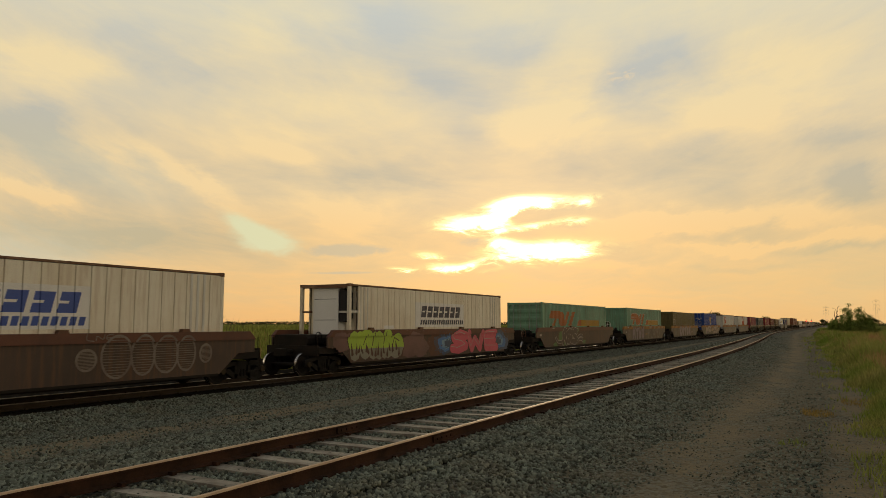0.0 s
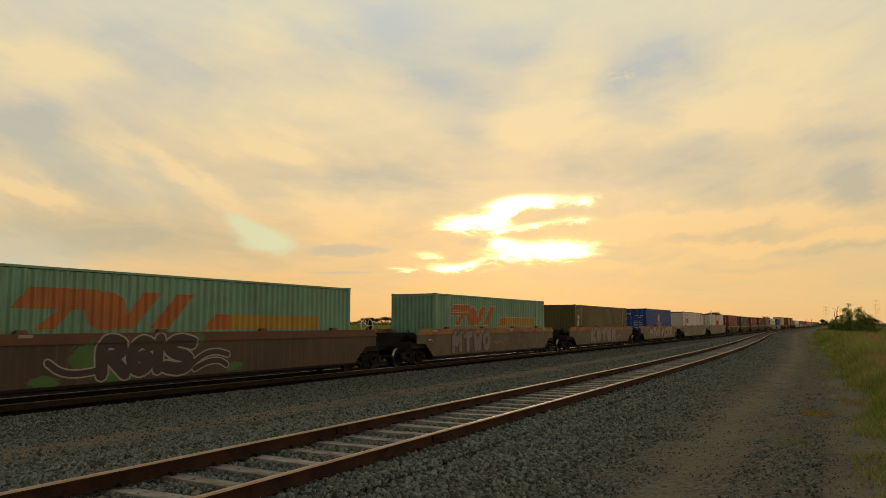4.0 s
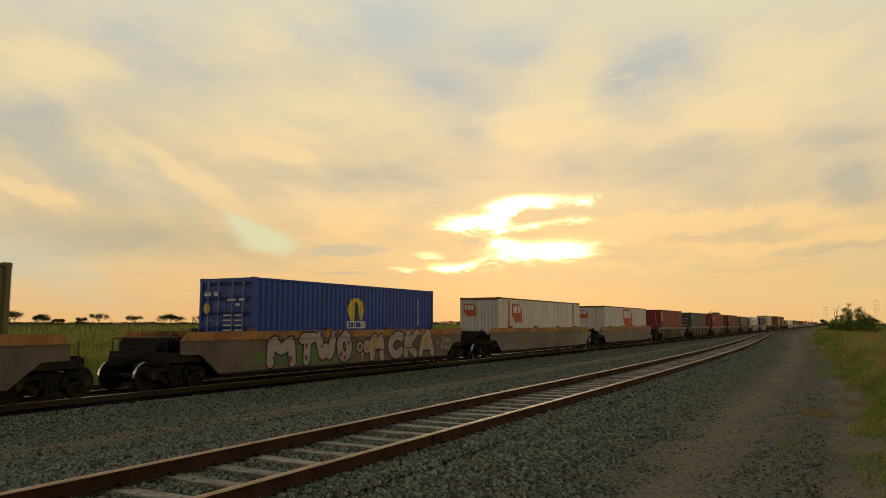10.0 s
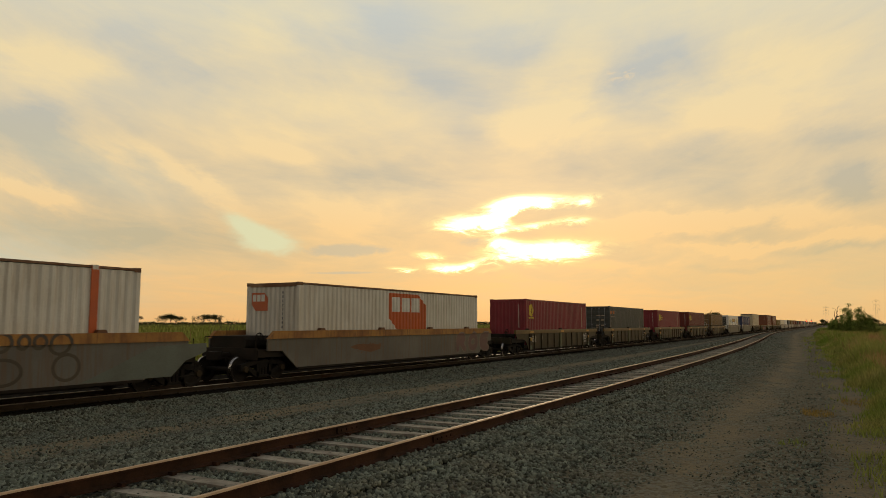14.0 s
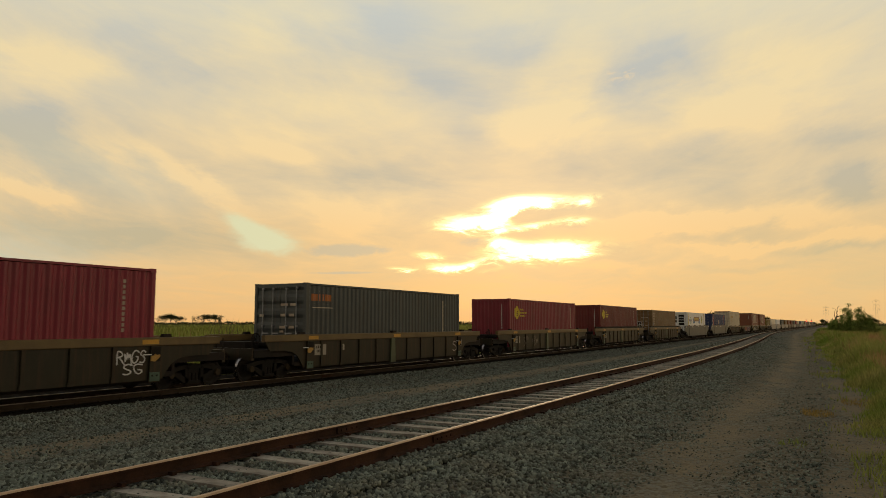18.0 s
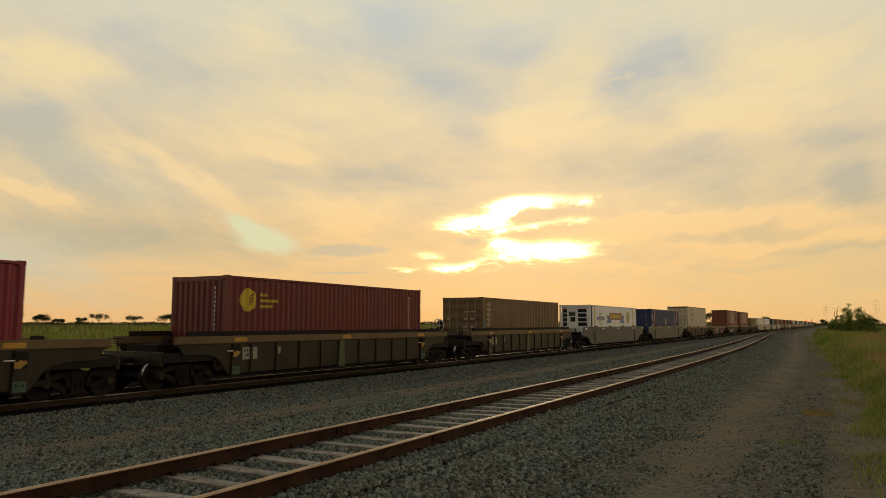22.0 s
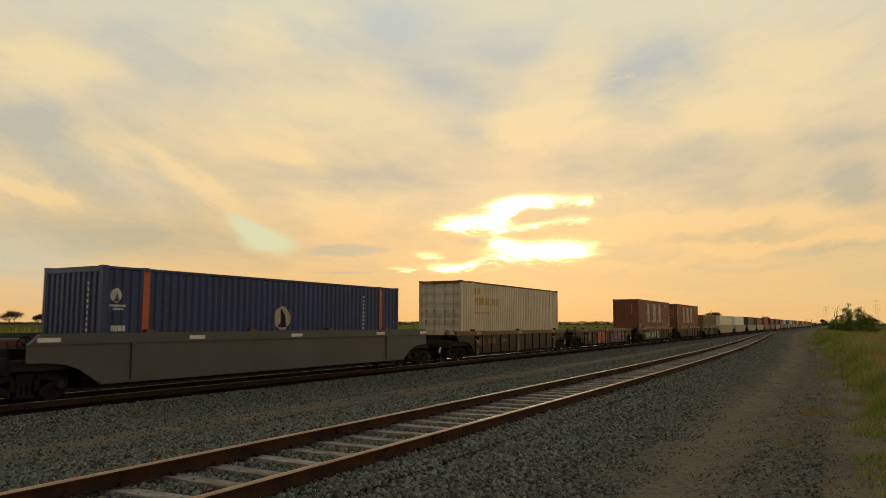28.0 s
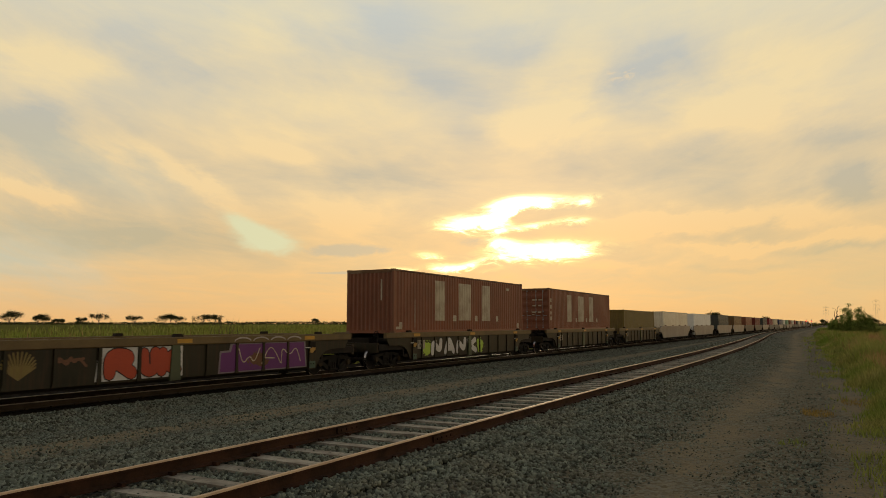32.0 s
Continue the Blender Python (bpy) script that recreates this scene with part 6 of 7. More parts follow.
w = WAGONS["blue"]
cloud_patch(w, -3.6, 0.85, 3.0, 0.5, "spray_moss", 18, PLATE, "olive green sprayed ground")
cloud_patch(w, 3.2, 0.9, 3.4, 0.5, "spray_soot", 19, PLATE)
buff = [("M", -6.0, -4.42, 0.42, 1.66), ("T", -4.32, -3.3, 0.42, 1.64), ("W", -3.34, -2.04, 0.42, 1.69), ("O", -2.02, -1.02, 0.42, 1.69),
        ("M", 0.2, 1.36, 0.4, 1.69), ("C", 1.58, 2.9, 0.4, 1.66), ("K", 2.85, 4.15, 0.4, 1.69), ("A", 4.22, 5.72, 0.4, 1.69)]
bubble(w, buff, 0.38, "spray_buff", "spray_black", "buff bubble letters with black edges", 25, grow=0.065)
for y, z, r in ((-5.55, 0.75, 0.1), (-4.75, 0.7, 0.13), (-3.85, 1.15, 0.08), (-3.85, 0.72, 0.09), (-3.05, 1.55, 0.11), (-2.2, 1.52, 0.12), (-2.95, 1.1, 0.07), (-1.25, 1.2, 0.1), (-1.75, 0.78, 0.1), (-1.5, 0.62, 0.08)):
    wagon_paint(w, "sprayed_dot", oval(y, z, r, r, 12), P["spray_purple"], "purple sprayed dot", layer(SMOOTH, 3))
for y, z, r in ((-0.48, 1.02, 0.21), (0.05, 1.02, 0.27), (6.0, 1.05, 0.15)):
    wagon_paint(w, "sprayed_outline", oval(y, z, r + 0.06, r + 0.06, 20), P["spray_black"], "", layer(PLATE, 1))
    wagon_paint(w, "sprayed_disc", oval(y, z, r, r, 20), P["spray_buff"], "buff disc", layer(PLATE, 2))
    wagon_paint(w, "sprayed_dot", oval(y, z, r * 0.5, r * 0.5, 14), P["spray_plum"], "", layer(PLATE, 3))
for y, z, ry, rz, seed in ((0.6, 1.1, 0.2, 0.32, 26), (4.85, 1.05, 0.22, 0.3, 27), (0.1, 1.05, 0.14, 0.14, 28)):
    cloud_patch(w, y, z, ry, rz, "ochre", seed, PLATE, k=3.3)
for letters, seed in (([("~", 0.5, 1.3, 0.7, 0.95)], 1), ([("~", 2.95, 3.9, 0.72, 1.0)], 2)):
    scrawl(w, letters, 0.03, "spray_black", "thin black tag", seed, base=4)
scrawl(w, spelt_row("LU~A", 6.5, 7.4, 1.02, 1.3) + spelt_row("P~EA", 6.4, 7.4, 0.68, 0.96), 0.04, "spray_pale", "pale sprayed tag", 29)
wagon_paint(w, "sprayed_run", rect(-0.3, -0.24, 0.45, 0.8), P["mark_yellow"], "yellow run of paint", layer(PLATE, 1))

w = WAGONS["lease_a"]
for y, z, ry, rz, m in ((-5.0, 0.95, 1.0, 0.22, "rust_block"), (-1.2, 0.9, 1.5, 0.42, "spray_soot"), (1.6, 0.75, 1.2, 0.3, "spray_soot"), (-7.0, 0.6, 0.8, 0.18, "spray_dim")):
    cloud_patch(w, y, z, ry, rz, m, 23, PLATE)
wagon_paint(w, "sprayed_patch", [[(5.0, 0.42), (7.9, 0.42), (8.4, 0.85), (9.2, 1.1), (9.2, 1.36), (7.2, 1.3), (6.0, 0.8)]], P["spray_teal"], "faded teal sprayed wedge", layer(PLATE, 0.5))
for y, z, ry, rz in ((2.9, 1.5, 0.3, 0.26), (3.45, 1.5, 0.18, 0.2), (3.85, 1.5, 0.2, 0.2), (4.4, 1.45, 0.32, 0.3), (3.0, 0.8, 0.5, 0.34), (4.6, 0.85, 0.4, 0.36)):
    wagon_paint(w, "sprayed_ring", ring(y, z, ry, rz, 0.09, 0.08), P["spray_soot"], "dark faded loops", layer(SMOOTH, 1))
w = WAGONS["lease_b"]
cloud_patch(w, -3.6, 0.98, 1.1, 0.2, "rust_block", 25, PLATE)
bubble(w, spelt_row("ROE", 4.2, 8.2, 0.5, 1.5), 0.3, "spray_mauve", "spray_dim", "faint mauve sprayed letters", 27)
scrawl(WAGONS["slate"], spelt_row("SN", 5.3, 6.3, 0.6, 1.1), 0.05, "spray_pale", "small faded tag", 30, RIBBED)
scrawl(WAGONS["maroon_a"], spelt_row("R~GS", 4.75, 5.7, 0.85, 1.22) + spelt_row("SG", 4.95, 5.6, 0.55, 0.85), 0.04, "spray_white", "small white tag", 31, RIBBED)
for letters, seed in ((spelt_row("S~Y", -4.4, -3.55, 0.55, 1.15), 32), (spelt_row("~K~", -2.95, -1.95, 0.55, 1.15), 33)):
    scrawl(WAGONS["maroon_b"], letters, 0.035, "spray_dim", "small faint scrawled tag", seed, RIBBED)
scrawl(WAGONS["cream"], [("~", -2.6, -1.9, 0.8, 1.15)], 0.05, "mustard", "small yellow tag", 34, RIBBED)
wagon_paint(WAGONS["cream"], "rust_patch", rect(-5.75, -4.95, 0.78, 1.18) + rect(-4.5, -3.55, 0.85, 1.14), P["rust_block"], "rust-red painted-out patch", layer(RIBBED, 1))

w = WAGONS["empty"]
rays = [[(-4.93, 0.62), (-4.93 + 0.42 * math.cos(radians(a)), 0.95 + 0.32 * math.sin(radians(a)))] for a in range(-10, 200, 15)]
wagon_paint(w, "sprayed_tag", strokes(rays, 0.05, 5), P["mustard"], "yellow-green sprayed burst", layer(RIBBED, 1))
scrawl(w, [("~", -4.1, -3.2, 0.85, 1.15)], 0.07, "rust_block", "faint orange tag", 36, RIBBED)
wagon_paint(w, "sprayed_patch", [[(-2.9, 0.42), (0.0, 0.42), (-0.02, 1.3), (-2.8, 1.3)]], P["spray_white"], "white sprayed ground", layer(RIBBED, 0))
bubble(w, [("R", -2.72, -1.6, 0.44, 1.28), ("U", -1.58, -0.8, 0.44, 1.28), ("K", -0.98, -0.04, 0.44, 1.28)], 0.34, "spray_red", "spray_black", "red bubble letters", 33, RIBBED, 1, 0.03)
wagon_paint(w, "sprayed_outline", [[(1.4, 0.38), (5.72, 0.38), (5.62, 1.31), (1.9, 1.31), (1.85, 1.1), (1.45, 1.08)]], P["spray_lilac"], "", layer(RIBBED, 1))
wagon_paint(w, "sprayed_letters", [[(1.47, 0.42), (5.64, 0.42), (5.54, 1.28), (2.0, 1.28), (1.92, 1.04), (1.5, 1.02)]], P["spray_purple"], "purple sprayed piece", layer(RIBBED, 2))
cloud_patch(w, 3.2, 0.75, 0.5, 0.25, "rust_block", 34, RIBBED, k=2.4)
scrawl(w, spelt_row("WAM", 2.2, 5.3, 0.6, 1.15), 0.035, "mark_cream", "pale lines over the purple piece", 35, RIBBED, 3)
for k in range(4):
    wagon_paint(w, "sprayed_scallop", ring(2.4 + k * 0.85, 1.36, 0.4, 0.16, 0.05, 0.05, 10, 170), P["spray_pale"], "pale scalloped edge", ((1.43, 1.3, 1.56),))
w = WAGONS["brick_a"]
for y, seed in ((-4.8, 36), (1.0, 37)):
    cloud_patch(w, y, 0.8, 0.5, 0.4, "spray_lime", seed, RIBBED, "lime sprayed patch")
bubble(w, spelt_row("NANK", -4.4, 0.6, 0.42, 1.26), 0.3, "spray_white", "olive_rib", "white sprayed letters", 38, RIBBED)



def brake_stand(w, half):
    """A hand wheel on an upright stand at the far end of a wagon."""
    y = half + 0.1
    post = part("brake_stand", Solid().box(0.78, 1.02, y + 0.06, y + 0.2, 1.05, 2.12), M["dark_steel"], w)
    wheel = Solid()
    p = [(0.9 + 0.31 * math.cos(k * math.tau / 20), y - 0.06, 1.87 + 0.31 * math.sin(k * math.tau / 20)) for k in range(20)]
    for k in range(20):
        wheel.rod(p[k], p[(k + 1) % 20], 0.02, n=6)
    for k in range(0, 20, 4):
        wheel.rod((0.9, y - 0.02, 1.87), p[k], 0.014, n=5)
    wheel.rod((0.9, y - 0.08, 1.87), (0.9, y + 0.08, 1.87), 0.035, n=8)
    part("hand_wheel", wheel, P["white_tag"], post, "pale spoked hand wheel")


brake_stand(WAGONS["teal_a"], 9.05)
brake_stand(WAGONS["maroon_c"], 8.4)

# ---------------------------------------------------------------- the rest of the train, far off
FAR = [("dark_slate", "pale_well"), ("khaki", "pale_well"), ("brick_brown", "grey_brown_well"), ("deep_maroon", "grey_brown_well"), ("dark_slate", "pale_well"), ("maroon", "grey_well"),
       ("cream", "grey_well"), ("navy", "pale_well"), ("lease_white", "slate_well"), ("teal", "pale_well"), ("brick_brown", "pale_well"), ("lease_white", "grey_well"),
       ("maroon", "grey_well"), ("dark_slate", "grey_well"), ("cream", "pale_well"), ("khaki", "grey_well"), ("navy", "grey_well"), ("lease_white", "grey_well"), ("brick_brown", "grey_well"), ("teal", "grey_well"), ("dark_slate", "grey_well"), ("maroon", "grey_well")]
FAR_WORDS = {"dark_slate": "dark slate", "khaki": "brown-khaki", "brick_brown": "red-brown", "deep_maroon": "deep red", "maroon": "maroon", "cream": "cream", "navy": "navy blue", "lease_white": "off-white", "teal": "faded teal"}
at = 467.78
for colour, well in FAR:
    bx = container(FAR_WORDS[colour] + " corrugated container on a pale well wagon", ISO, HC, 2.44, PAINT[colour], "blank", "corrugated", pitch=0.56)
    TRAIN.append((bx.thing, at, 0.55))
    fw = well_wagon("pale dusty well wagon far along the train", 9.0, 0.55, PAINT[well], PAINT[well], "smooth", spin=False, near=False)
    couple(fw, at)
    at += 20.2

# ---------------------------------------------------------------- plants, stones and far things


def bends(y):
    u = np.clip((y - 20) / 150, 0, 1)
    return 0.08 - 5.2 * u * u * (3 - 2 * u)


def heights(x, y):
    """Height of the ground, for arrays."""
    fol = np.interp(x, [-15, -9.5, -3, 1, 8], [0, 1, 1, 0.55, 0])
    return np.interp(x - fol * bends(y), [c for c, _ in PROFILE], [z for _, z in PROFILE])


def ballast_stones():
    """Broken basalt lying loose on the ballast and the track bed."""
    rng = np.random.default_rng(5)
    cube = np.array([(sx, sy, sz) for sx in (-1, 1) for sy in (-1, 1) for sz in (-1, 1)]) * 0.68
    tri = np.array([(0, 1, 3), (0, 3, 2), (4, 6, 7), (4, 7, 5), (0, 4, 5), (0, 5, 1), (2, 3, 7), (2, 7, 6), (0, 2, 6), (0, 6, 4), (1, 5, 7), (1, 7, 3)])
    xs, ys, rs = [], [], []
    for y0, y1, dens, k in ((2.5, 9, 900, 0.9), (9, 13, 760, 0.92), (13, 18, 430, 0.88), (18, 24, 260, 0.9), (24, 32, 160, 0.95), (32, 44, 90, 1.05), (44, 70, 40, 1.15), (70, 110, 10, 1.3)):
        for x0, x1, share, size in ((-9.6, -3.8, 1.0, 1.0), (-3.8, -3.1, 0.8, 0.95), (-16.9, -12.9, 1.0, 1.0), (-12.9, -12.2, 0.5, 0.9), (-12.2, -10.4, 0.12, 0.7), (-10.4, -9.6, 0.6, 0.9), (-3.1, -2.6, 0.6, 0.8), (-2.6, -2.1, 0.36, 0.6), (-2.1, -1.2, 0.24, 0.42), (-1.3, -0.3, 0.34, 0.62), (-0.3, 0.9, 0.18, 0.45)):
            n = int((y1 - y0) * (x1 - x0) * dens * share)
            x, y = rng.uniform(x0, x1, n), rng.uniform(y0, y1, n)
            ok = x > -1.85 * y - 1.0
            xs.append(x[ok]), ys.append(y[ok]), rs.append((0.015 + 0.025 * rng.uniform(0, 1, ok.sum()) ** 1.5) * k * size)
    x, y, r = np.concatenate(xs), np.concatenate(ys), np.concatenate(rs)
    fol = np.interp(x, [-15, -9.5, -3, 1, 8], [0, 1, 1, 0.55, 0])
    x = x + fol * bends(y)
    keep = np.ones(len(x), bool)
    for rail in (NEAR_L, NEAR_L + NEAR_G):
        keep &= np.abs(x - bends(y) - rail) > 0.10
    sl = np.array(sorted(q[1] for q in SLEEPERS if q[0] > -14))
    near_i = np.clip(np.searchsorted(sl, y), 1, len(sl) - 1)
    gap = np.minimum(np.abs(y - sl[near_i - 1]), np.abs(y - sl[near_i]))
    inside = np.abs(x - bends(y) - NEAR_L - NEAR_G / 2) < 0.80
    keep &= ~(inside & (gap < 0.14) & (rng.uniform(0, 1, len(x)) < np.interp(y, [10, 24], [0.72, 0.4])))
    keep &= ~(inside & (rng.uniform(0, 1, len(x)) < 0.3))
    x, y, r = x[keep], y[keep], r[keep]
    n = len(x)
    edge = (np.abs(x - bends(y) - NEAR_L - NEAR_G / 2) > 0.88) & (np.abs(x - bends(y) - NEAR_L - NEAR_G / 2) < 1.6)
    z = heights(x, y) + r * np.interp(x - bends(y), [-5, -3.4], [0.28, 0.02]) + np.where(edge, 0.035, 0.0)
    ang = rng.uniform(0, 2 * np.pi, n)
    s = r[:, None] * rng.uniform(0.7, 1.25, (n, 3))
    v = (cube[None] + rng.uniform(-0.42, 0.42, (n, 8, 3))) * s[:, None, :]
    tilt = rng.uniform(-1.0, 1.0, n)
    roll = rng.uniform(-1.0, 1.0, n)
    vx, vq = v[..., 0] * np.cos(roll)[:, None] - v[..., 2] * np.sin(roll)[:, None], v[..., 0] * np.sin(roll)[:, None] + v[..., 2] * np.cos(roll)[:, None]
    vy, vz = v[..., 1] * np.cos(tilt)[:, None] - vq * np.sin(tilt)[:, None], v[..., 1] * np.sin(tilt)[:, None] + vq * np.cos(tilt)[:, None]
    c, sn = np.cos(ang)[:, None], np.sin(ang)[:, None]
    px, py = vx * c - vy * sn, vx * sn + vy * c
    verts = np.stack([px + x[:, None], py + y[:, None], vz + z[:, None]], -1).reshape(-1, 3)
    faces = (tri[None] + 8 * np.arange(n)[:, None, None]).reshape(-1, 3)
    me = quick_mesh("ballast_stones", verts, faces)
    me.materials.append(M["stone"])
    tagged(new("ballast_stones", me), "loose broken blue-grey basalt ballast stones", "gravel", kind="stuff")


def blades(name, label, x, y, h, width, material, seed, lean=0.35):
    """Grass: one bent, pointed blade of two segments at each place."""
    rng = np.random.default_rng(seed)
    n = len(x)
    z = heights(x, y) - 0.02
    a = rng.uniform(0, 2 * np.pi, n)
    d = rng.uniform(0, 2 * np.pi, n)
    k = rng.uniform(0.05, lean, n) * h
    wx, wy = np.cos(a) * width / 2, np.sin(a) * width / 2
    bx, by = np.cos(d) * k, np.sin(d) * k
    base = np.stack([x, y, z], -1)
    off = lambda f, hz, w: np.stack([x + bx * f + wx * w, y + by * f + wy * w, z + h * hz], -1)
    v = np.stack([off(0, 0, -1), off(0, 0, 1), off(0.3, 0.55, 0.8), off(0.3, 0.55, -0.8), off(1.0, 1.0, 0)], 1)
    f = np.array([(0, 1, 2), (0, 2, 3), (3, 2, 4)])
    me = quick_mesh(name, v.reshape(-1, 3), (f[None] + 5 * np.arange(n)[:, None, None]).reshape(-1, 3))
    me.materials.append(material)
    tagged(new(name, me), label, "grass", kind="stuff")


M["paddock"] = leaf_surface("paddock_grass", (0.20, 0.245, 0.05), (0.30, 0.29, 0.085))
M["verge"] = leaf_surface("verge_grass", (0.19, 0.265, 0.05), (0.37, 0.33, 0.115))
M["seed"] = leaf_surface("seed_heads", (0.36, 0.21, 0.10), (0.42, 0.28, 0.12))
M["dry"] = leaf_surface("dry_grass", (0.36, 0.25, 0.08), (0.28, 0.2, 0.07))
M["gum_leaf"] = leaf_surface("gum_leaves", (0.05, 0.055, 0.022), (0.07, 0.068, 0.028))
M["bush_leaf"] = leaf_surface("bush_leaves", (0.16, 0.22, 0.05), (0.25, 0.28, 0.075))
M["bark"] = surface("grey_bark", (0.10, 0.075, 0.055), 0.9, 0, (0.05, 0.04, 0.03), 0.6, 2.0, 12, 0.5, 8)
M["galvanised"] = surface("galvanised_steel", (0.30, 0.30, 0.30), 0.5, 0.7)


def verge_edge(y):
    """Where the grass begins beside the dirt track."""
    return np.interp(y, [0, 9.5, 11.5, 15, 21, 29, 50, 90, 136, 300], [1.6, 0.95, 0.68, 0.55, 0.65, 0.25, -0.5, -2.1, -3.5, -6.0])


def grasses():
    rng = np.random.default_rng(8)
    n = 70000
    y = 6 * (260 / 6) ** rng.uniform(0, 1, n) ** 1.15
    x = -25.2 - np.abs(rng.normal(0, 1, n)) * (6 + 0.35 * y) - rng.uniform(0, 3, n)
    x = np.where(rng.uniform(0, 1, n) < 0.35, -25 - rng.uniform(0, 10, n), x)
    h = rng.uniform(0.35, 0.85, n) * np.interp(-x, [23, 30, 60], [0.7, 0.9, 1.0])
    w = 0.012 + 0.0011 * np.hypot(x, y)
    blades("paddock_grass", "tall green paddock grass beyond the railway", x, y, h, w, M["paddock"], 1)
    n = 900
    y = rng.uniform(15, 120, n)
    x = -25 - rng.uniform(0, 25, n)
    blades("weed_stalks", "tall dry weed stalks among the paddock grass", x, y, rng.uniform(0.9, 1.5, n), np.full(n, 0.03), M["seed"], 2, 0.2)
    n = 26
    b = np.radians(rng.normal(-45.2, 0.5, n))
    d = rng.uniform(58, 66, n)
    blades("tall_weeds", "clump of tall dead weed stalks in the paddock", d * np.sin(b), d * np.cos(b), rng.uniform(1.3, 2.5, n), np.full(n, 0.035), M["bark"], 12, 0.25)
    n = 75000
    y = 7 * (190 / 7) ** rng.uniform(0, 1, n)
    x = verge_edge(y) + np.abs(rng.normal(0, 1, n)) ** 1.3 * (0.9 + 0.05 * y) + rng.uniform(-0.25, 0.5, n)
    clump = np.array([noise.noise((a * 0.5, b * 0.22, 7)) for a, b in zip(x, y)])
    h = (0.16 + 0.75 * np.clip(clump * 1.6 + 0.4, 0, 1)) * rng.uniform(0.6, 1.3, n) * np.clip((x - verge_edge(y) + 0.45) / 1.3, 0.25, 1)
    w = 0.008 + 0.0009 * y
    blades("verge_grass", "rank green grass along the dirt track", x, y, h, w, M["verge"], 3, 0.6)
    n = 14000
    y = 12 * (150 / 12) ** rng.uniform(0, 1, n)
    x = verge_edge(y) + 0.8 + rng.uniform(0, 1, n) * (3 + 0.05 * y)
    blades("seeding_grass", "reddish seeding grass in the verge", x, y, rng.uniform(0.45, 0.85, n), 0.008 + 0.0007 * y, M["seed"], 4, 0.4)
    n = 5000
    y = 9 * (120 / 9) ** rng.uniform(0, 1, n)
    x = verge_edge(y) - np.abs(rng.normal(0, 0.3, n)) * (1 + 0.012 * y)
    ok = np.array([noise.noise((a * 1.2, c * 0.7, 3)) > 0.08 for a, c in zip(x, y)])
    x, y = x[ok], y[ok]
    blades("fringe_grass", "low grass creeping onto the dirt track", x, y, rng.uniform(0.05, 0.2, len(x)), 0.008 + 0.0008 * y, M["verge"], 6, 0.9)
    # scattered tufts on the dirt track
    for k, (cx, cy, r, m) in enumerate(((-0.45, 17.0, 0.4, 320), (-0.7, 12.5, 0.25, 60), (0.35, 20, 0.5, 260), (-0.5, 30, 0.6, 200), (-0.6, 48, 0.8, 240), (0.5, 26, 0.5, 200))):
        a, d = rng.uniform(0, 6.28, m), r * np.sqrt(rng.uniform(0, 1, m))
        blades("grass_tuft", "low yellowing grass tuft on the dirt track", cx + d * np.cos(a) * 0.8, cy + d * np.sin(a) * 1.6, rng.uniform(0.04, 0.13, m), np.full(m, 0.012), M["dry"] if k in (0, 2) else M["verge"], 20 + k, 0.9)


def leaf_cloud(points, size, seed, n_each):
    """Small bent leaves about the given points: arrays of (x, y, z, rx, rz)."""
    rng = np.random.default_rng(seed)
    pts = np.repeat(np.array(points), n_each, 0)
    n = len(pts)
    d = rng.normal(0, 0.55, (n, 3))
    c = pts[:, :3] + d * np.stack([pts[:, 3], pts[:, 3], pts[:, 4]], -1)
    s = size * rng.uniform(0.5, 1.4, n)[:, None]
    u = rng.normal(0, 1, (n, 3))
    u /= np.linalg.norm(u, axis=1)[:, None]
    t = np.cross(u, rng.normal(0, 1, (n, 3)))
    t /= np.linalg.norm(t, axis=1)[:, None]
    v = np.stack([c - u * s, c + t * s * 0.45, c + u * s, c - t * s * 0.45], 1).reshape(-1, 3)
    f = np.array([(0, 1, 2), (0, 2, 3)])
    return quick_mesh("crown", v, (f[None] + 4 * np.arange(n)[:, None, None]).reshape(-1, 3))


def beyond(px_deg, dist):
    """Place at a bearing in degrees from the tracks' direction."""
    return dist * math.sin(radians(px_deg)), dist * math.cos(radians(px_deg))


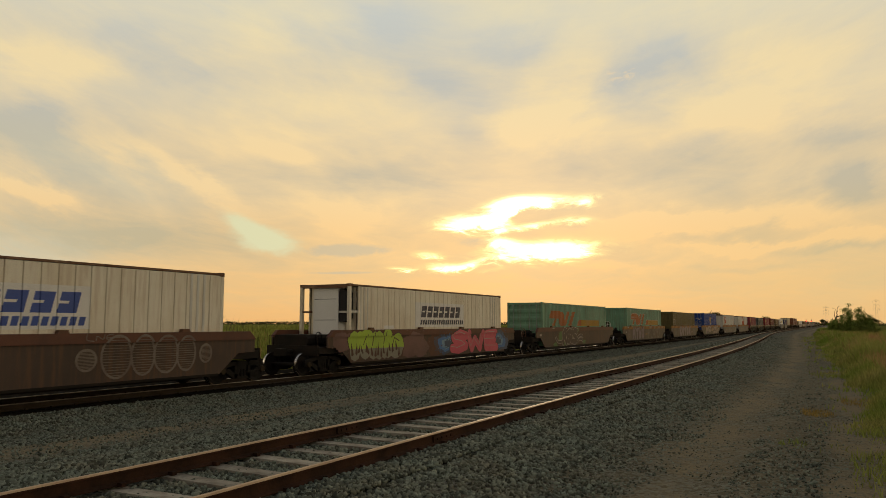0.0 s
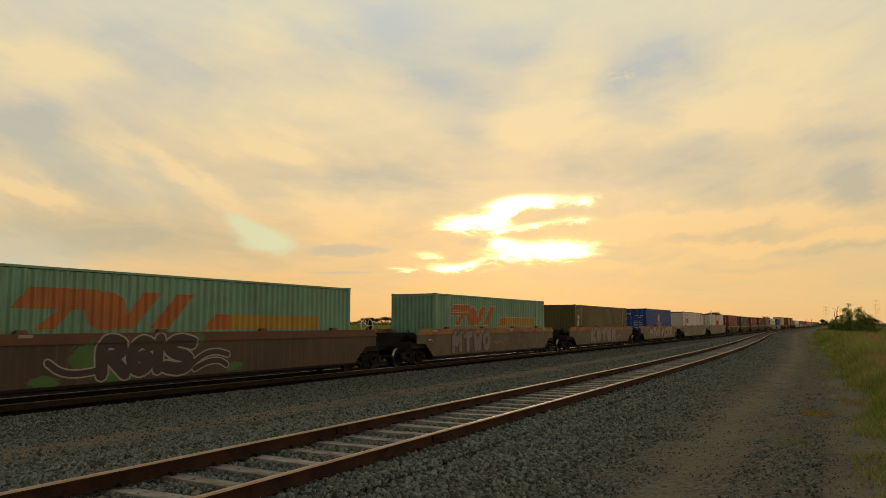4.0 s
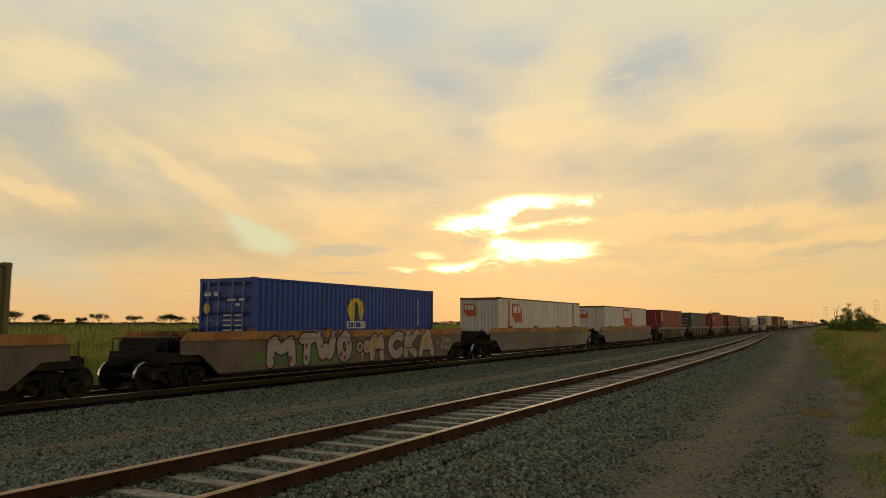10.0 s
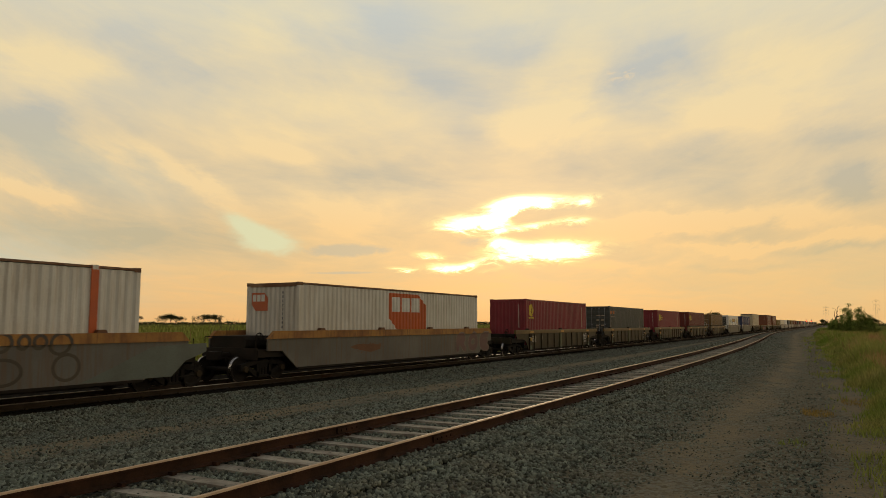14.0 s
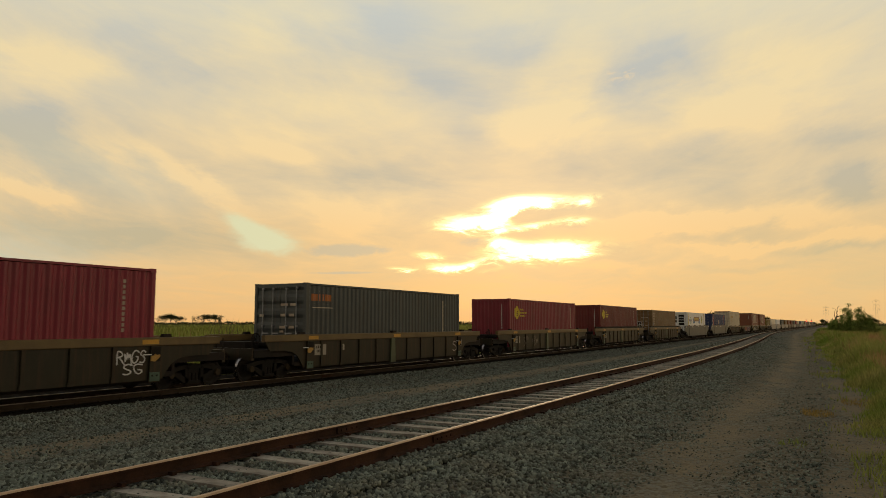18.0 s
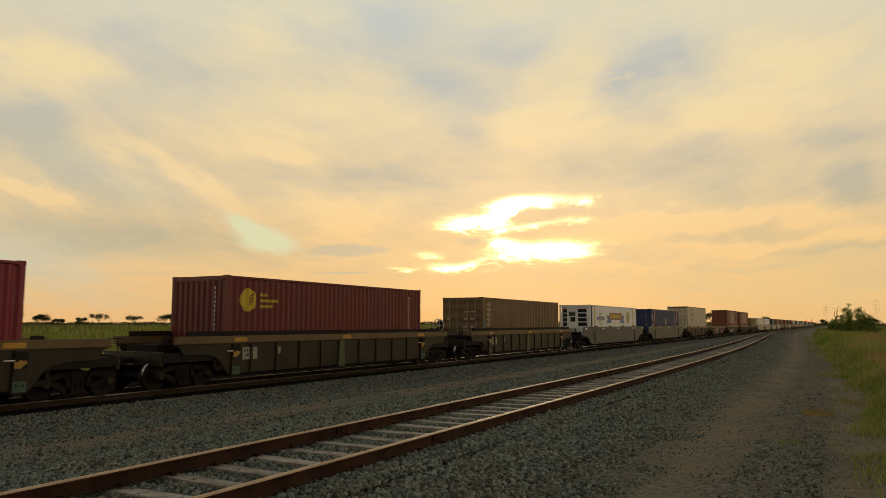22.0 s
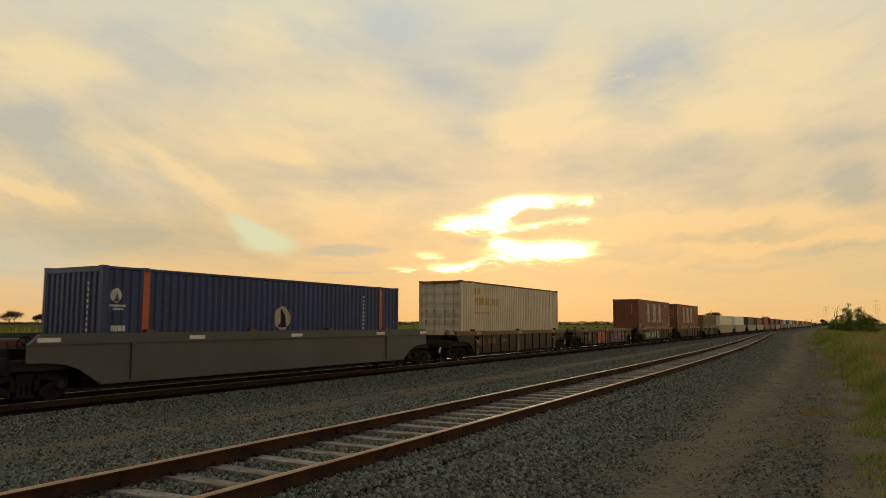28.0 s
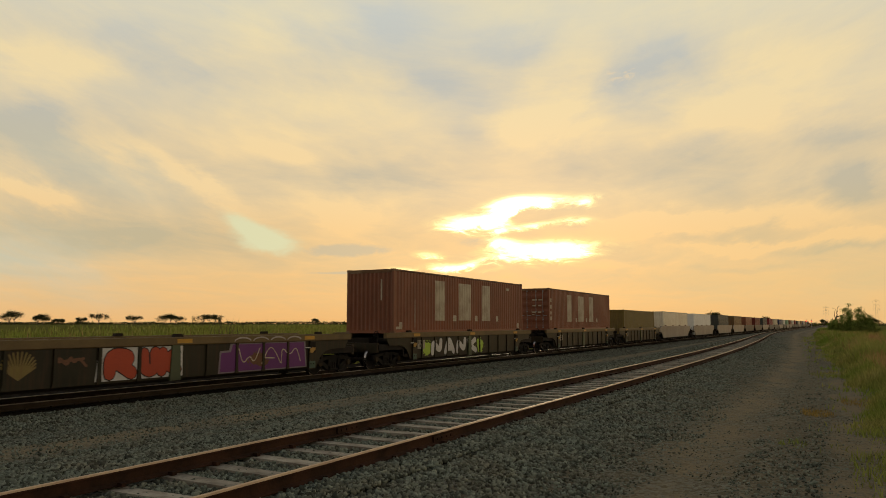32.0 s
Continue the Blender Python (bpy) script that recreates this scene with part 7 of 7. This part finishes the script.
def umbrella_tree(x, y, height, spread, seed, dense=1.0):
    """A tree with bare forking limbs under a broad domed crown."""
    rnd = random.Random(seed)
    z0 = float(heights(np.array([x]), np.array([y]))[0]) - 0.1
    t = thing("tree", "dark broad-crowned tree with bare limbs on the paddock's far side", "tree", m=pose(x, y, z0))
    r = 0.03 * height
    wood, clumps = Solid(), []
    stems = max(1, round(spread / height / 1.1))
    for k in range(stems):
        bx = spread * ((k + 0.5) / stems - 0.5) * 0.8 + rnd.uniform(-0.3, 0.3)
        fork = Vector((bx * 0.9, rnd.uniform(-0.5, 0.5), height * rnd.uniform(0.22, 0.36)))
        wood.rod((bx, 0, 0), fork, r, r * 0.75, n=6)
        for i in range(8):
            a = 2 * math.pi * (i + rnd.uniform(-0.3, 0.3)) / 8
            d = rnd.uniform(0.3, 0.95) * spread / 2 / stems ** 0.6
            px, py = bx + d * math.cos(a), d * math.sin(a)
            u = min(0.98, abs(2 * px / spread))
            tip = Vector((px, py, height * (0.42 + 0.48 * math.sqrt(1 - u * u)) * rnd.uniform(0.9, 1.02)))
            mid = fork.lerp(tip, 0.55) + Vector((0, 0, -0.05 * height))
            wood.rod(fork, mid, r * 0.5, r * 0.3, n=5)
            wood.rod(mid, tip, r * 0.3, r * 0.1, n=4)
            for _ in range(round(5 * dense)):
                q = tip + Vector((rnd.uniform(-0.12, 0.12) * spread / stems ** 0.5, rnd.uniform(-0.1, 0.1) * spread, rnd.uniform(-0.16, 0.06) * height))
                clumps.append((q.x, q.y, q.z - 0.04 * height, 0.17 * height, 0.12 * height))
    part("trunk", wood, M["bark"], t)
    part("crown", leaf_cloud(clumps, 0.27, seed, 52), M["gum_leaf"], t)
    return t


def far_trees():
    rows = [(-59.4, 560, 9.6, 19), (-57.7, 580, 7.6, 15), (-56.6, 600, 4.6, 12), (-55.15, 570, 5.4, 8), (-54.05, 560, 8.6, 15), (-51.7, 570, 7.2, 12), (-49.25, 590, 8.2, 25), (-46.5, 600, 8.4, 27),
            (-38.6, 560, 5.0, 5), (-34.4, 640, 6.4, 18), (-33.2, 650, 7.0, 20), (-8.1, 430, 8.0, 10), (-6.15, 480, 6.0, 8), (-4.55, 560, 6.8, 6), (-0.9, 700, 5.6, 7), (1.9, 420, 5.2, 9), (-2.7, 620, 5.0, 6)]
    for k, (b, d, h, s) in enumerate(rows):
        umbrella_tree(*beyond(b, d), h, s * 0.92, 40 + k)
    # the low woods along the horizon
    rng = np.random.default_rng(3)
    n = 5200
    b = np.radians(rng.uniform(-64, 8, n))
    d = rng.uniform(700, 900, n)
    hump = np.array([noise.noise((float(q) * 40, 2.0, 0)) for q in b])
    top = 1.6 + 1.8 * np.clip(hump + 0.2, 0, 1) + np.where(b > np.radians(-44), 0.8, 0.0)
    x, y = d * np.sin(b), d * np.cos(b)
    z = heights(x, y)
    pts = np.stack([x, y, z + top * rng.uniform(0.15, 0.95, n), np.full(n, 1.6), np.full(n, 0.9)], -1)
    me = leaf_cloud(pts, 0.6, 4, 8)
    me.materials.append(M["gum_leaf"])
    tagged(new("far_woods", me), "low dark woods along the horizon", "trees", kind="stuff")


def bush(label, x, y, height, spread, seed, n):
    """A dense bush, leafy down to the ground, with an uneven outline."""
    rnd = random.Random(seed)
    z0 = float(heights(np.array([x]), np.array([y]))[0]) - 0.1
    t = thing("bush", label, "bush", m=pose(x, y, z0))
    wood, clumps = Solid(), []
    for k in range(n):
        a, d, f = rnd.uniform(0, 6.283), math.sqrt(rnd.random()), rnd.random()
        top = height * (1 - 0.55 * d ** 2.2) * (0.82 + 0.22 * noise.noise((a * 0.9, d * 2, seed)))
        p = (d * spread / 2 * math.cos(a), d * spread / 2 * math.sin(a), top * (0.15 + 0.85 * f))
        clumps.append((*p, spread * 0.06, spread * 0.055))
        if k % 6 == 0:
            wood.rod((p[0] * 0.1, p[1] * 0.1, 0), p, 0.05, 0.012, n=5)
    part("stems", wood, M["bark"], t)
    part("crown", leaf_cloud(clumps, 0.085, seed, 90), M["bush_leaf"], t)


def bush_and_snag():
    for b, d, h, s, n, words in ((0.85, 128, 5.0, 6.4, 210, "dense rounded green bush beside the dirt track"), (1.5, 127, 3.9, 4.2, 110, "dense green bush beside a larger one"),
                                 (-0.2, 132, 1.9, 3.6, 60, "low green bush in the verge grass"), (-0.75, 140, 1.3, 3.0, 40, "low green bush in the verge grass")):
        bush(words, *beyond(b, d), h, s, 71 + n, n)
    x, y = beyond(0.0, 131)
    z0 = float(heights(np.array([x]), np.array([y]))[0])
    t = thing("dead_tree", "bare dead tree with crooked leaning limbs", "tree", m=pose(x, y, z0) @ Matrix.Scale(0.88, 4))
    rnd = random.Random(9)
    wood = Solid()

    def limb(a, b, r0, r1, bits=5):
        p = Vector(a)
        for k in range(bits):
            q = Vector(a).lerp(Vector(b), (k + 1) / bits) + Vector((rnd.uniform(-0.12, 0.12), rnd.uniform(-0.1, 0.1), rnd.uniform(-0.12, 0.12)))
            wood.rod(p, q, r0 + (r1 - r0) * k / bits, r0 + (r1 - r0) * (k + 1) / bits, n=6)
            p = q
        return p

    fork = limb((0, 0, 0), (-0.25, 0, 2.6), 0.17, 0.11)
    limb(fork, (0.15, 0, 5.2), 0.10, 0.025, 8)
    limb((-0.05, 0, 4.2), (-0.6, 0.2, 4.9), 0.04, 0.015, 4)
    limb((0.02, 0, 4.8), (0.5, 0.1, 5.3), 0.03, 0.012, 4)
    e = limb(fork + Vector((0.2, 0, 0.6)), (1.5, 0, 4.0), 0.08, 0.05, 6)
    limb(e, (2.4, 0, 4.7), 0.04, 0.014, 5)
    limb(e, (1.9, 0, 3.6), 0.05, 0.02, 3)
    limb(fork, (-0.5, 0.1, 4.2), 0.1, 0.03, 4)
    part("trunk", wood, M["bark"], t)


def pylon(bearing, dist, height):
    x, y = beyond(bearing, dist)
    t = thing("pylon", "grey steel lattice power pylon on the horizon", "pylon", "pylons on the horizon", m=pose(x, y, -0.6, 0, 0, -bearing))
    wide = lambda z: 2.4 * (1 - z / height) ** 1.3 + 0.7
    legs = Solid()
    steps = [height * k / 8 for k in range(9)]
    for a, b in zip(steps, steps[1:]):
        wa, wb = wide(a), wide(b)
        for sx in (-1, 1):
            for sy in (-1, 1):
                legs.rod((sx * wa, sy * wa, a), (sx * wb, sy * wb, b), 0.08, n=4)
        for s in (-1, 1):
            legs.rod((-wa, s * wa, a), (wb, s * wb, b), 0.04, n=4)
            legs.rod((wa, s * wa, a), (-wb, s * wb, b), 0.04, n=4)
    part("tower", legs, M["galvanised"], t)
    for f in (0.62, 0.78, 0.93):
        z = height * f
        arm = Solid()
        for s in (-1, 1):
            arm.rod((0, 0, z), (s * 5.0, 0, z + 0.3), 0.13, 0.1, n=4).rod((0, 0, z + 2.0), (s * 5.0, 0, z + 0.3), 0.1, n=4)
            arm.rod((s * 4.8, 0, z), (s * 4.8, 0, z - 2.6), 0.22, n=4)
        part("cross_arm", arm, M["galvanised"], t)


def crossing_lights():
    """Flashing lights of a road crossing far down the line."""
    for b, dist in ((-1.95, 330), (-1.62, 332)):
        x, y = beyond(b, dist)
        t = thing("crossing_signal", "level crossing signal with a lit red lamp", "signal", "crossing signals", m=pose(x, y, -0.2))
        part("post", Solid().rod((0, 0, 0), (0, 0, 4.0), 0.09, n=8), M["galvanised"], t)
        hd = part("head", Solid().lathe_x([(0, 0.0), (0, 0.32), (0.08, 0.32), (0.08, 0.0)], 16, (0, 0, 0)), P["spray_black"], t, "black backing disc", m=pose(0, -0.12, 3.2, 0, 0, -90))
        part("lamp", Solid().lathe_x([(0.08, 0.0), (0.12, 0.14), (0.09, 0.22), (0.08, 0.22)], 16), M["red_lamp"], hd, "glowing red lamp")


M["red_lamp"] = lamp_surface("red_lamp", (1.0, 0.10, 0.05), 3.0)
grasses()
far_trees()
bush_and_snag()
pylon(-0.68, 1750, 40)
pylon(2.36, 1500, 46)
crossing_lights()
ballast_stones()

# ---------------------------------------------------------------- what moves


def motions():
    rows_t = [i * 2.0 for i in range(17)]
    for ob, s, z in TRAIN:
        walk(ob, [(t, pose(TRAIN_X, s - travelled(t), z)) for t in rows_t])
    # wheels: less than a quarter turn from row to row
    times = [i / 15 for i in range(0, 90)] + [6 + i / 30 for i in range(0, 781)]
    spins = [(t, -travelled(t) / 0.42) for t in times]
    for ws, y in WHEELS:
        walk(ws, [(t, Matrix.Translation((0, y, 0.42)) @ Matrix.Rotation(-a, 4, "X")) for t, a in spins])


motions()
